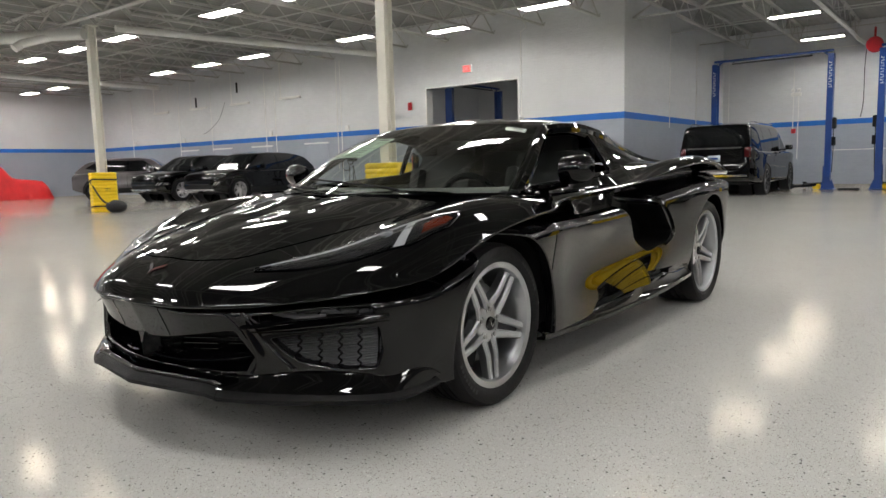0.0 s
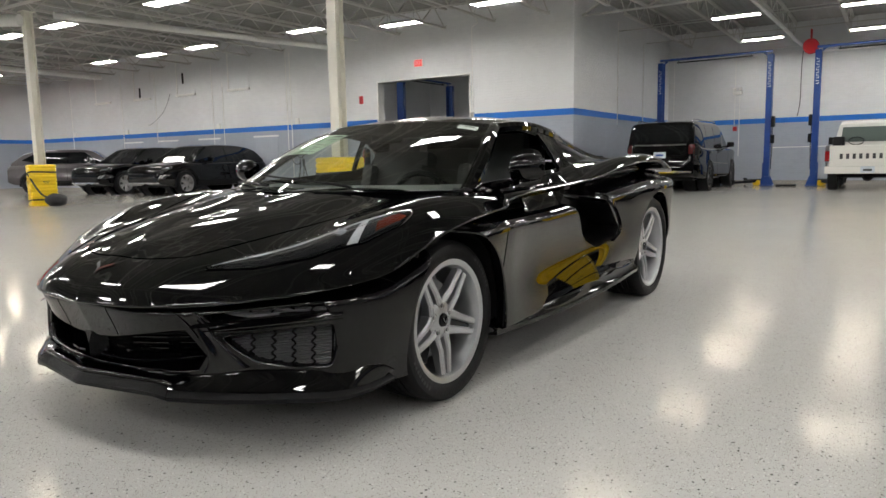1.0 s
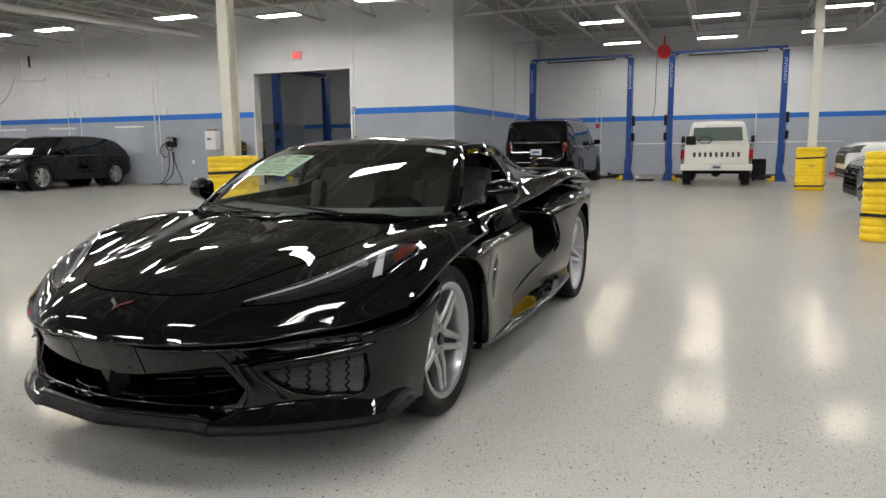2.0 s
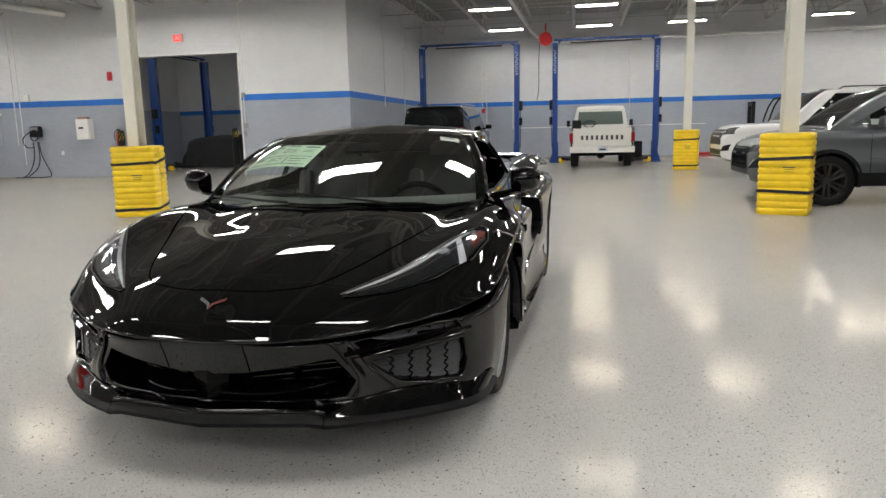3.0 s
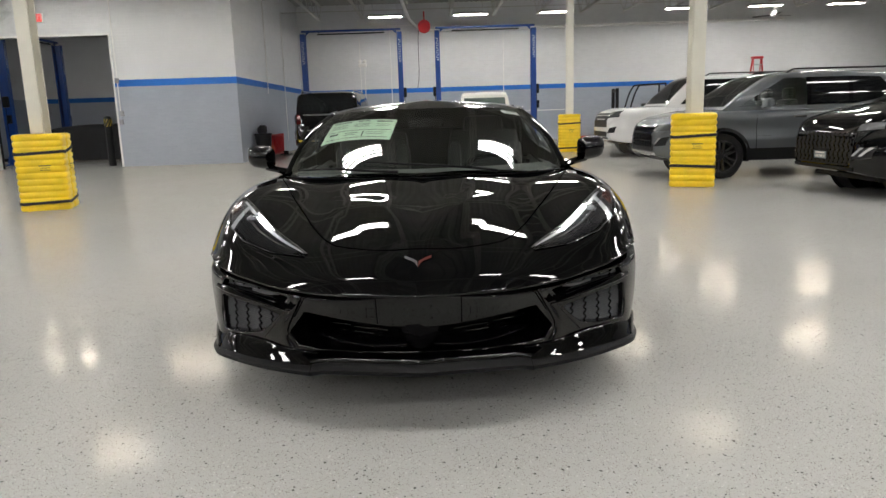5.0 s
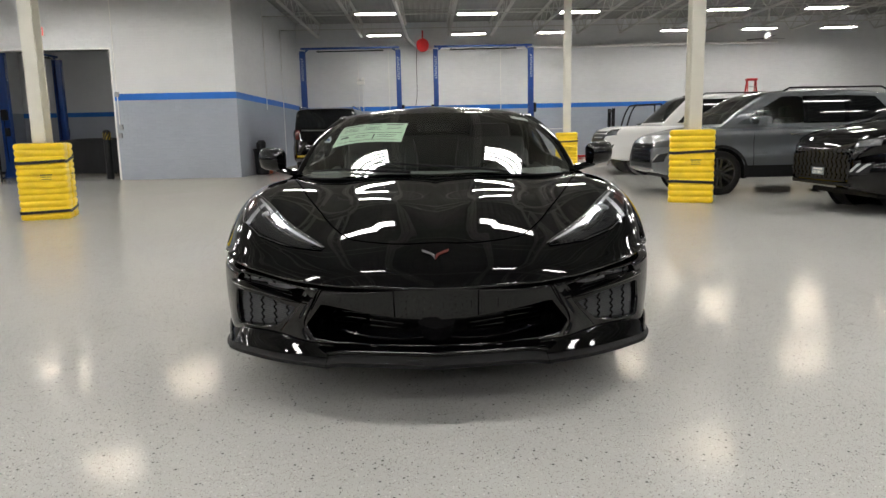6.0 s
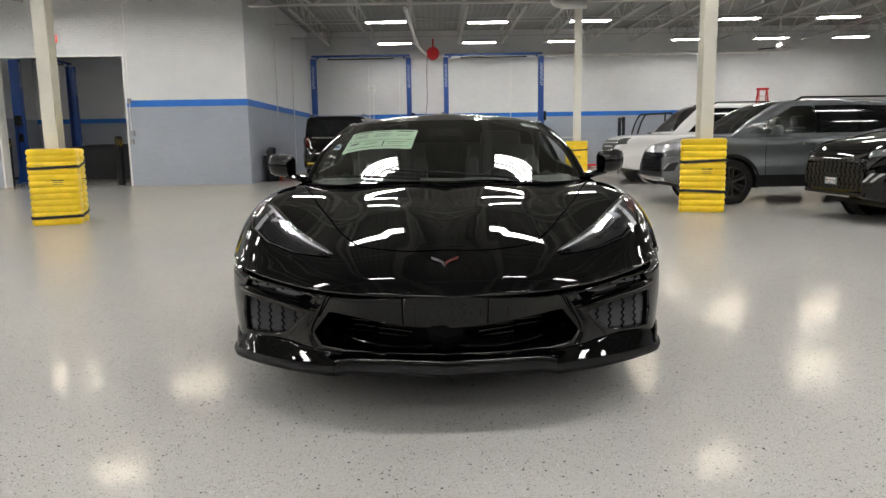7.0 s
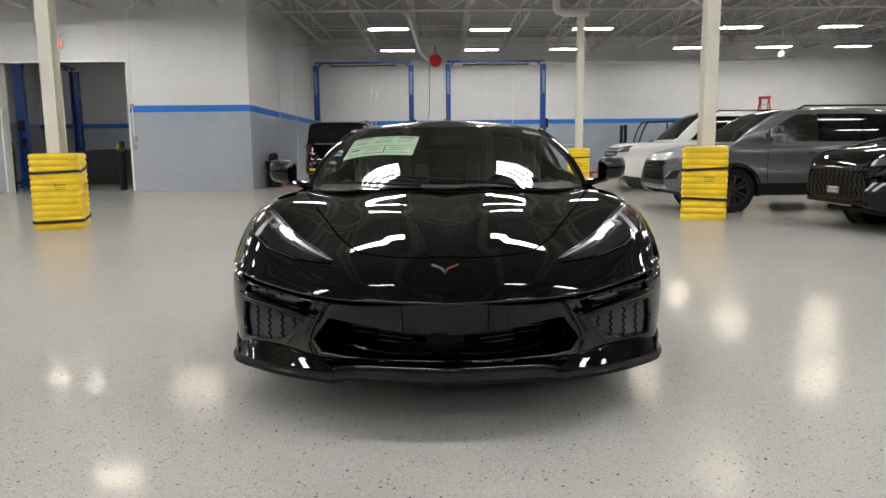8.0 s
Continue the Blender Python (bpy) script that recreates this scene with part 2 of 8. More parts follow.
def grid(bm, rows, closed=False):
    """Faces over rows of points of one length. Returns the vertices."""
    vs = [[bm.verts.new(p) for p in row] for row in rows]
    for a, b in zip(vs, vs[1:]):
        n = len(a)
        for k in range(n if closed else n - 1):
            bm.faces.new((a[k], a[(k + 1) % n], b[(k + 1) % n], b[k]))
    return vs


def smooth_keys(*keys):
    """A smooth curve through (place, value) keys, flat beyond them."""
    xs, ys = np.array([k[0] for k in keys], float), np.array([k[1] for k in keys], float)
    d = np.diff(ys) / np.diff(xs)
    m = np.r_[d[0], np.where(d[1:] * d[:-1] > 0, 2 * d[1:] * d[:-1] / np.where(d[1:] + d[:-1] == 0, 1, d[1:] + d[:-1]), 0), d[-1]]

    def value(x):
        x = min(max(x, xs[0]), xs[-1])
        i = min(int(np.searchsorted(xs, x, side="right")) - 1, len(xs) - 2)
        h = xs[i + 1] - xs[i]
        t = (x - xs[i]) / h
        return float((1 + 2 * t) * (1 - t) ** 2 * ys[i] + t * (1 - t) ** 2 * h * m[i] + t * t * (3 - 2 * t) * ys[i + 1] + t * t * (t - 1) * h * m[i + 1])

    return value


def spline_keys(*keys):
    """A natural cubic spline through (place, value) keys, flat beyond them: rounder than smooth_keys."""
    xs, ys = np.array([k[0] for k in keys], float), np.array([k[1] for k in keys], float)
    n, h = len(xs), np.diff(xs)
    a, rhs = np.eye(n), np.zeros(n)
    for i in range(1, n - 1):
        a[i, i - 1], a[i, i], a[i, i + 1] = h[i - 1], 2 * (h[i - 1] + h[i]), h[i]
        rhs[i] = 6 * ((ys[i + 1] - ys[i]) / h[i] - (ys[i] - ys[i - 1]) / h[i - 1])
    m = np.linalg.solve(a, rhs)

    def value(x):
        x = min(max(x, xs[0]), xs[-1])
        i = min(int(np.searchsorted(xs, x, side="right")) - 1, n - 2)
        p, q = xs[i + 1] - x, x - xs[i]
        return float(m[i] * p ** 3 / (6 * h[i]) + m[i + 1] * q ** 3 / (6 * h[i]) + (ys[i] / h[i] - m[i] * h[i] / 6) * p + (ys[i + 1] / h[i] - m[i + 1] * h[i] / 6) * q)

    return value


def eased(rows, times):
    """Points of a grid, evened out along both ways with the rim kept."""
    g = np.array([[tuple(p) for p in row] for row in rows])
    for _ in range(times):
        g[1:-1] = 0.25 * g[:-2] + 0.5 * g[1:-1] + 0.25 * g[2:]
        g[:, 1:-1] = 0.25 * g[:, :-2] + 0.5 * g[:, 1:-1] + 0.25 * g[:, 2:]
        g[:, 0, 0] = 0
    return [[Vector(p) for p in row] for row in g]


def rounded(poly, r, steps=4):
    """A polygon with its corners rounded."""
    out = []
    n = len(poly)
    for i in range(n):
        p, a, b = Vector(poly[i]), Vector(poly[i - 1]), Vector(poly[(i + 1) % n])
        ra = min(r, (a - p).length * 0.45, (b - p).length * 0.45)
        s, e = p + (a - p).normalized() * ra, p + (b - p).normalized() * ra
        for k in range(steps + 1):
            t = k / steps
            out.append(tuple(s * (1 - t) ** 2 + p * 2 * t * (1 - t) + e * t * t))
    return out


def inside(poly, x, y):
    hit = False
    for (ax, ay), (bx, by) in zip(poly, poly[1:] + poly[:1]):
        if (ay > y) != (by > y) and x < (bx - ax) * (y - ay) / (by - ay) + ax:
            hit = not hit
    return hit


def to_edge(poly, x, y):
    best = None
    for (ax, ay), (bx, by) in zip(poly, poly[1:] + poly[:1]):
        dx, dy = bx - ax, by - ay
        t = min(1, max(0, ((x - ax) * dx + (y - ay) * dy) / max(dx * dx + dy * dy, 1e-12)))
        px, py = ax + t * dx, ay + t * dy
        d = (px - x) ** 2 + (py - y) ** 2
        if best is None or d < best[0]:
            best = (d, px, py)
    return best[1], best[2]


def cut(bm, poly, a, b, where, tree=None, way=None):
    """Opens a hole of a polygon's outline (on axes a and b) in the part of a surface that where() picks; returns the hole's rim as pairs of points."""
    hit = {v for v in bm.verts if where(v.co) and inside(poly, v.co[a], v.co[b])}
    gone = [f for f in bm.faces if all(v in hit for v in f.verts)]
    bmesh.ops.delete(bm, geom=gone, context="FACES")
    hit = {v for v in hit if v.is_valid and v.link_faces}
    for v in hit:
        v.co[a], v.co[b] = to_edge(poly, v.co[a], v.co[b])
        if tree:
            place = tree.ray_cast(v.co - Vector(way) * 0.3, Vector(way), 0.6)[0]
            if place:
                v.co = place
    loose = [v for v in bm.verts if not v.link_faces]
    bmesh.ops.delete(bm, geom=loose, context="VERTS")
    return [(e.verts[0].co.copy(), e.verts[1].co.copy()) for e in bm.edges if e.is_boundary and e.verts[0] in hit and e.verts[1] in hit]


def rim(bm, edges, *steps):
    """Walls that lead inwards from a hole's rim, by the given shifts (functions of a point)."""
    for p, q in edges:
        a, b = p, q
        for s in steps:
            c, d = Vector(s(p)), Vector(s(q))
            try:
                bm.faces.new([bm.verts.new(v) for v in (a, b, d, c)])
            except ValueError:
                pass
            a, b = c, d
    bmesh.ops.remove_doubles(bm, verts=bm.verts, dist=0.0004)
    return bm


def mirrored(bm):
    """Adds the other half, across x = 0."""
    geo = bmesh.ops.duplicate(bm, geom=list(bm.verts) + list(bm.edges) + list(bm.faces))["geom"]
    vs = [g for g in geo if isinstance(g, bmesh.types.BMVert)]
    fs = [g for g in geo if isinstance(g, bmesh.types.BMFace)]
    for v in vs:
        v.co.x = -v.co.x
    bmesh.ops.reverse_faces(bm, faces=fs)
    bmesh.ops.remove_doubles(bm, verts=bm.verts, dist=0.0003)
    return bm


def flipped(ob, parent=None):
    """A copy of a part across x = 0, with its own mesh."""
    me = ob.data.copy()
    me.transform(Matrix.Diagonal((-1, 1, 1, 1)))
    me.flip_normals()
    o = new(ob.name.split(".")[0], me)
    o.parent = parent or ob.parent
    o.matrix_basis = Matrix.Diagonal((-1, 1, 1, 1)) @ ob.matrix_basis @ Matrix.Diagonal((-1, 1, 1, 1))
    for k in ("label", "category", "group", "kind"):
        if k in ob:
            o[k] = ob[k]
    return o


# ---------------------------------------------------------------- the building
LEFT, RIGHT, FRONT, BACK = -34.0, 24.0, -14.0, 26.03
DOOR_WALL, SIDE_WALL, TOP = 16.3, -5.22, 5.62
STRIPE_LO, STRIPE_HI = 2.17, 2.35
JOINT = 0.004


def slab(name, boxes, mat, label, category):
    bm = bmesh.new()
    for lo, hi in boxes:
        c = [(a + b) / 2 for a, b in zip(lo, hi)]
        box(bm, c, [b - a for a, b in zip(lo, hi)])
    return tagged(part(name, bm, mat, sharp=20), label, category, kind="structure")


slab("floor", [((LEFT - 1, FRONT - 1, -0.2), (RIGHT + 1, BACK + 1, 0))], FLOOR, "glossy light grey epoxy floor with dark and white chips", "floor")
wall_door = slab("wall_door", [((LEFT, DOOR_WALL + JOINT, 0), (-12.08, DOOR_WALL + 0.3, TOP)), ((-8.586, DOOR_WALL + JOINT, 0), (SIDE_WALL - JOINT, DOOR_WALL + 0.3, TOP)), ((-12.08, DOOR_WALL + JOINT, 3.532), (-8.586, DOOR_WALL + 0.3, TOP))], WALL, "painted brick wall, white above and grey below", "wall")
wall_side = slab("wall_side", [((SIDE_WALL - 0.3, DOOR_WALL + 0.3, 0), (SIDE_WALL - JOINT, BACK, TOP))], WALL, "painted brick side wall of the lift bay", "wall")
wall_back = slab("wall_back", [((-16.5, BACK + JOINT, 0), (RIGHT, BACK + 0.3, TOP))], WALL, "painted brick back wall behind the lifts", "wall")
slab("wall_left", [((LEFT - 0.3, FRONT, 0), (LEFT, DOOR_WALL + 0.3, TOP))], WALL, "painted brick end wall with a blue line", "wall")
slab("wall_right", [((RIGHT, FRONT, 0), (RIGHT + 0.3, BACK + 0.3, TOP))], WALL, "painted brick end wall", "wall")
# unseen wall behind the camera, darkened so that the black paint mirrors little
slab("wall_front", [((LEFT - 0.3, FRONT - 0.3, 0), (RIGHT + 0.3, FRONT, TOP))], DARK_WALL, "unseen closing wall, made dark grey to darken reflections", "wall")
slab("wall_inner", [((-16.8, DOOR_WALL + 0.3, 0), (-16.5, BACK + 0.3, TOP))], WALL, "painted brick wall of the inner bay", "wall")
slab("trim_blue_line", [
    ((LEFT, DOOR_WALL - 0.004, STRIPE_LO), (-12.08, DOOR_WALL, STRIPE_HI)), ((-8.586, DOOR_WALL - 0.004, STRIPE_LO), (SIDE_WALL + 0.004, DOOR_WALL, STRIPE_HI)),
    ((SIDE_WALL, DOOR_WALL, STRIPE_LO), (SIDE_WALL + 0.004, BACK, STRIPE_HI)),
    ((-16.5, BACK - 0.004, STRIPE_LO - 0.08), (RIGHT, BACK, STRIPE_HI - 0.08)), ((LEFT, FRONT, STRIPE_LO), (LEFT + 0.004, DOOR_WALL - 0.004, STRIPE_HI)),
    ((RIGHT - 0.004, FRONT, STRIPE_LO), (RIGHT, BACK - 0.004, STRIPE_HI)), ((LEFT + 0.004, FRONT, STRIPE_LO), (RIGHT - 0.004, FRONT + 0.004, STRIPE_HI))], BLUE_LINE, "bright blue painted line along the walls", "wall line")
slab("trim_door_frame", [((-12.13, DOOR_WALL - 0.012, 0), (-12.08, DOOR_WALL + 0.31, 3.58)), ((-8.586, DOOR_WALL - 0.012, 0), (-8.54, DOOR_WALL + 0.31, 3.58)), ((-12.08, DOOR_WALL - 0.012, 3.532), (-8.586, DOOR_WALL + 0.31, 3.58))], STEEL_WHITE, "white steel frame of the wide doorway", "door frame")

# ribbed roof deck
bm = bmesh.new()
profile = []
x = LEFT - 0.3
while x < RIGHT + 0.3:
    profile += [(x, 5.606), (x + 0.08, 5.606), (x + 0.11, 5.594), (x + 0.17, 5.594)]
    x += 0.2
rows = [[(px, y, pz) for px, pz in profile] for y in (FRONT - 0.3, BACK + 0.3)]
grid(bm, rows)
box(bm, ((LEFT + RIGHT) / 2, (FRONT + BACK) / 2, 5.75), (RIGHT - LEFT + 0.6, BACK - FRONT + 0.6, 0.2))
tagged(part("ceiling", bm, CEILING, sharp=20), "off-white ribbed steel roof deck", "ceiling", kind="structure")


def joist(y0, y1):
    bm = bmesh.new()
    for dx in (-0.028, 0.028):
        box(bm, (dx, (y0 + y1) / 2, 5.53), (0.04, y1 - y0, 0.05))
        box(bm, (dx, (y0 + y1) / 2, 4.96), (0.04, y1 - y0 - 1.3, 0.045))
    n = int((y1 - y0 - 1.3) / 1.2)
    step = (y1 - y0 - 1.3) / n
    for k in range(n):
        a = y0 + 0.65 + k * step
        bar(bm, (0, a, 4.97), (0, a + step / 2, 5.52), 0.024, 0.024)
        bar(bm, (0, a + step / 2, 5.52), (0, a + step, 4.97), 0.024, 0.024)
    bar(bm, (0, y0 + 0.05, 5.5), (0, y0 + 0.65, 4.97), 0.024, 0.024)
    bar(bm, (0, y1 - 0.05, 5.5), (0, y1 - 0.65, 4.97), 0.024, 0.024)
    return part("roof_joist", bm, CEILING_STEEL, sharp=20)


BAYS = [(-13.9, -3.1), (-3.1, 6.9), (6.9, 16.85), (16.95, 25.95)]
for y0, y1 in BAYS:
    first = None
    k = -19
    while -0.77 + 1.72 * k < RIGHT - 0.5:
        x = -0.77 + 1.72 * k
        k += 1
        if y0 > 16 and x < SIDE_WALL + 0.2:
            continue
        if first is None:
            first = tagged(joist(y0, y1), "white open-web steel roof joist under the deck", "roof joist", "roof joists")
            first.matrix_basis = pose(x, 0, 0)
        else:
            copy_thing(first, pose(x, 0, 0))

# girders over the column rows, and bracing angles across the joists
for y in (-3.1, 6.9, 16.9):
    x0 = SIDE_WALL if y > 16 else LEFT
    bm = bmesh.new()
    cx, ln = (x0 + RIGHT) / 2, RIGHT - x0
    box(bm, (cx, y, 5.44), (ln, 0.14, 0.03))
    box(bm, (cx, y, 4.92), (ln, 0.14, 0.03))
    n = int(ln / 1.72)
    for k in range(n):
        a, h = x0 + k * ln / n, ln / n
        bar(bm, (a, y, 4.93), (a + h / 2, y, 5.43), 0.045, 0.045)
        bar(bm, (a + h / 2, y, 5.43), (a + h, y, 4.93), 0.045, 0.045)
    tagged(part("roof_girder", bm, CEILING_STEEL, sharp=20), "white steel roof girder over the columns", "roof girder", "roof girders")
bm = bmesh.new()
for y in (-8.5, 1.9, 10.2, 13.5, 20.0, 23.0):
    x0 = SIDE_WALL if y > 16 else LEFT
    for z in (4.93, 5.55):
        box(bm, ((x0 + RIGHT) / 2, y, z), (RIGHT - x0, 0.03, 0.03))
tagged(part("roof_bracing", bm, CEILING_STEEL, sharp=20), "thin white bracing angles across the roof joists", "bracing", kind="stuff")


# ---------------------------------------------------------------- ceiling lights
def ceiling_light():
    t = thing("ceiling_light", "white four-tube fluorescent strip light, switched on", "ceiling light", "ceiling lights")
    bm = bmesh.new()
    rows = [[(x, y, z) for y, z in ((-0.2, -0.008), (-0.185, 0.03), (-0.09, 0.06), (0.09, 0.06), (0.185, 0.03), (0.2, -0.008))] for x in (-0.62, 0.62)]
    grid(bm, rows)
    for x in (-0.625, 0.625):
        box(bm, (x, 0, 0.026), (0.012, 0.4, 0.072))
    box(bm, (0, 0, 0.075), (1.1, 0.12, 0.03))
    for x in (-0.45, 0.45):
        bar(bm, (x, 0, 0.09), (x, 0, 0.9), 0.008, 0.008)
    part("housing", bm, REFLECTOR, t, sharp=20)
    for y in (-0.15, -0.05, 0.05, 0.15):
        bm = bmesh.new()
        tube(bm, [(-0.6, y, 0.02), (0.6, y, 0.02)], 0.021, 8)
        part("lit_tube", bm, TUBE, t)
    return t


LIGHT_X = (-31.8, -29.1, -26.4, -22.1, -19.3, -16.7, -12.1, -9.4, -5.95, -1.5, 1.65, 4.85, 9.5, 12.6, 15.6)
ROW_SHIFT = {13.5: -0.5, 8.5: -0.1, 18.8: 0.28}
LIGHT_SHIFT = {(-9.4, 13.5): 0.45, (-5.95, 13.5): -0.35, (-29.1, 13.5): -1.1, (-26.4, 13.5): -1.1, (-31.8, 13.5): -1.1}
lamp = ceiling_light()
lamp.matrix_basis = pose(-1.5, 18.8, 4.75)
for y in (23.45, 18.8, 13.5, 8.5, 3.4, -1.6, -6.6, -11.0):
    for x in LIGHT_X:
        if (y > 16 and x < SIDE_WALL) or (x == -1.5 and y == 18.8):
            continue
        copy_thing(lamp, pose(x, y + LIGHT_SHIFT.get((x, y), ROW_SHIFT.get(y, 0.0) if x < -11 or y > 16 else 0.0), 4.75))


# two unseen lights added to brighten the inner bay
copy_thing(lamp, pose(-8.2, 23.4, 4.75))
copy_thing(lamp, pose(-15.0, 18.4, 4.75))


# ---------------------------------------------------------------- columns and guards
def column(x, y):
    t = thing("steel_column", "cream painted steel H-section column", "column", "roof columns", pose(x, y, 0))
    bm = bmesh.new()
    for dy in (-0.095, 0.095):
        box(bm, (0, dy, 2.46), (0.188, 0.016, 4.9), 0.003)
    box(bm, (0, 0, 2.46), (0.012, 0.18, 4.9))
    part("shaft", bm, COLUMN_PAINT, t, sharp=20)
    bm = bmesh.new()
    box(bm, (0, 0, 4.9), (0.3, 0.3, 0.02))
    part("cap_plate", bm, COLUMN_PAINT, t)
    bm = bmesh.new()
    box(bm, (0, 0, 0.012), (0.34, 0.34, 0.024), 0.004)
    part("base_plate", bm, COLUMN_PAINT, t)
    return t


def column_guard(x, y, turn=0.0, straps=((0.83, 0.05), (0.13, 0.03))):
    t = thing("column_guard", "yellow ribbed plastic column guard with black straps, standing round a column", "column guard", "column guards", pose(x, y, 0, 0, 0, turn))
    for side in (-1, 1):
        bm = bmesh.new()
        rows = []
        n = 12
        prof = []
        for k in range(n * 6):
            prof.append((1.05 * k / (n * 6), -0.012 + 0.016 * abs(math.sin(math.pi * k / 6)) ** 0.6))
        prof.append((1.05, -0.018))
        prof.append((1.056, -0.06))
        for zz, o in prof:
            h = 0.312 + o
            ring = rounded([(0.006, -h), (h, -h), (h, h), (0.006, h), (0.006, 0.13), (0.13, 0.13), (0.13, -0.13), (0.006, -0.13)], 0.06, 4)
            rows.append([(side * px, py, zz) for px, py in ring])
        vs = grid(bm, rows, closed=True)
        bm.faces.new(vs[-1])
        part("guard_half", bm, YELLOW, t, sharp=50)
    for z0, sag in straps:
        bm = bmesh.new()
        ring = rounded([(-0.318, -0.318), (0.318, -0.318), (0.318, 0.318), (-0.318, 0.318)], 0.07, 4)
        rows = []
        for dz in (-0.02, 0.02):
            rows.append([(px, py, z0 + dz + sag * math.sin(px * 6 + py * 3)) for px, py in ring])
        for dz in (0.02, -0.02):
            rows.append([(px * 1.018, py * 1.018, z0 + dz + sag * math.sin(px * 6 + py * 3)) for px, py in ring])
        rows = [rows[0], rows[1], rows[2], rows[3], rows[0]]
        grid(bm, rows, closed=True)
        part("strap", bm, STRAP, t)
    for k, (w, h) in enumerate(((0.15, 0.012), (0.12, 0.006), (0.13, 0.006))):
        for q in range(4):
            bm = bmesh.new()
            box(bm, (0.06, -0.318, 0.62 - 0.03 * k), (w, 0.003, h))
            bm.transform(Matrix.Rotation(math.pi / 2 * q, 4, "Z"))
            part("print_bar", bm, INK, t)
    return t


COLUMNS = [(-5.418, 6.636, 106), (3.92, 6.95, 69), (4.04, 16.9, 78), (-16.35, 7.4, -20)]
for x, y, turn in COLUMNS:
    column(x, y)
    column_guard(x, y, turn, *([((0.77, 0.055), (0.28, -0.035))] if x > 3 and y < 10 else []))


# ---------------------------------------------------------------- the sports car
NOSE, TAIL = -1.0, 3.55
bow_shape = smooth_keys((0, 0), (0.3, 0.035), (0.56, 0.15), (0.77, 0.36), (0.88, 0.55), (0.96, 0.78), (1, 1))
bow = spline_keys((NOSE, 0.50), (-0.5, 0.46), (0, 0.42), (0.3, 0.25), (1, 0.0), (3, 0.0), (3.3, -0.06), (TAIL, -0.16))
# the brow sweeps back towards the corners more than the hood behind it does
sweep = smooth_keys((NOSE, 1.0), (-0.95, 0.8), (-0.72, 0.0), (4, 0.0))
corner_sweep = smooth_keys((0, 0), (0.22, 0.0), (0.4, 0.02), (0.55, 0.05), (0.66, 0.075), (0.77, 0.092), (0.88, 0.094), (0.95, 0.08), (1, 0.05))
half_width = spline_keys((NOSE, 0.902), (-0.85, 0.922), (-0.7, 0.936), (-0.5, 0.948), (-0.2, 0.946), (0.2, 0.93), (0.6, 0.907), (1, 0.897), (1.6, 0.905), (2.2, 0.93), (2.6, 0.942), (3.2, 0.91), (TAIL, 0.845))
z_mid = spline_keys((NOSE, 0.518), (-0.986, 0.549), (-0.96, 0.577), (-0.91, 0.611), (-0.86, 0.639), (-0.80, 0.667), (-0.7, 0.702), (-0.5, 0.752), (-0.25, 0.802), (0, 0.845), (0.3, 0.86), (1, 0.85), (2, 0.86), (2.6, 0.9), (3.2, 0.955), (TAIL, 0.94))
z_hood = spline_keys((NOSE, 0.524), (-0.986, 0.552), (-0.96, 0.576), (-0.91, 0.605), (-0.86, 0.629), (-0.80, 0.655), (-0.7, 0.69), (-0.5, 0.747), (-0.25, 0.80), (0, 0.846), (0.3, 0.86), (1, 0.85), (2, 0.87), (2.6, 0.91), (3.2, 0.955), (TAIL, 0.94))
z_dip = spline_keys((NOSE, 0.533), (-0.965, 0.556), (-0.91, 0.584), (-0.83, 0.622), (-0.7, 0.668), (-0.5, 0.727), (-0.25, 0.784), (0, 0.824), (0.3, 0.838), (1, 0.84), (1.6, 0.86), (2, 0.89), (2.6, 0.925), (3.2, 0.945), (TAIL, 0.93))
z_crest = spline_keys((NOSE, 0.556), (-0.94, 0.58), (-0.82, 0.63), (-0.7, 0.69), (-0.5, 0.772), (-0.3, 0.815), (-0.1, 0.832), (0.2, 0.835), (0.6, 0.84), (1.2, 0.85), (1.7, 0.882), (2.1, 0.945), (2.5, 0.99), (2.9, 0.992), (3.2, 0.965), (TAIL, 0.905))
z_edge = spline_keys((NOSE, 0.583), (-0.82, 0.615), (-0.7, 0.655), (-0.5, 0.715), (-0.3, 0.745), (0, 0.765), (0.3, 0.775), (1, 0.795), (1.6, 0.83), (2.2, 0.885), (2.6, 0.91), (3.2, 0.885), (TAIL, 0.85))


def top_point(u, r):
    x = r * half_width(u)
    z = spline_keys((0, z_mid(u)), (0.36, z_hood(u)), (0.62, z_dip(u)), (0.86, z_crest(u)), (0.95, (z_crest(u) * 0.55 + z_edge(u) * 0.45)), (1, z_edge(u)))(r)
    return Vector((x, u + bow(u) * bow_shape(r) + sweep(u) * corner_sweep(r), z))


def crease(x, u):
    """The raised middle of the hood and a second step outside it."""
    fade = smooth_keys((NOSE, 0), (-0.92, 0.35), (-0.8, 1), (-0.1, 1), (0.05, 0.4), (0.2, 0), (4, 0))(u)
    inner = 0.038 + 0.21 * (u - NOSE)
    outer = 0.05 + 0.6 * (u - NOSE)
    side = smooth_keys((NOSE, 0), (-0.85, 0.5), (-0.75, 1), (-0.5, 1), (-0.25, 0), (4, 0))(u)
    bend = lambda d, w=0.005: w * math.log1p(math.exp(max(-40, min(40, d / w))))
    return fade * (0.05 * side * (bend(outer - x) - bend(inner - x)) + 0.06 * (bend(inner - x) - bend(inner - 0.04 - x)))


def spread(*spans):
    """Values over spans of (start, end, count), without doubling the joints."""
    out = []
    for a, b, n in spans:
        out += [a + (b - a) * k / n for k in range(n)]
    return out + [spans[-1][1]]


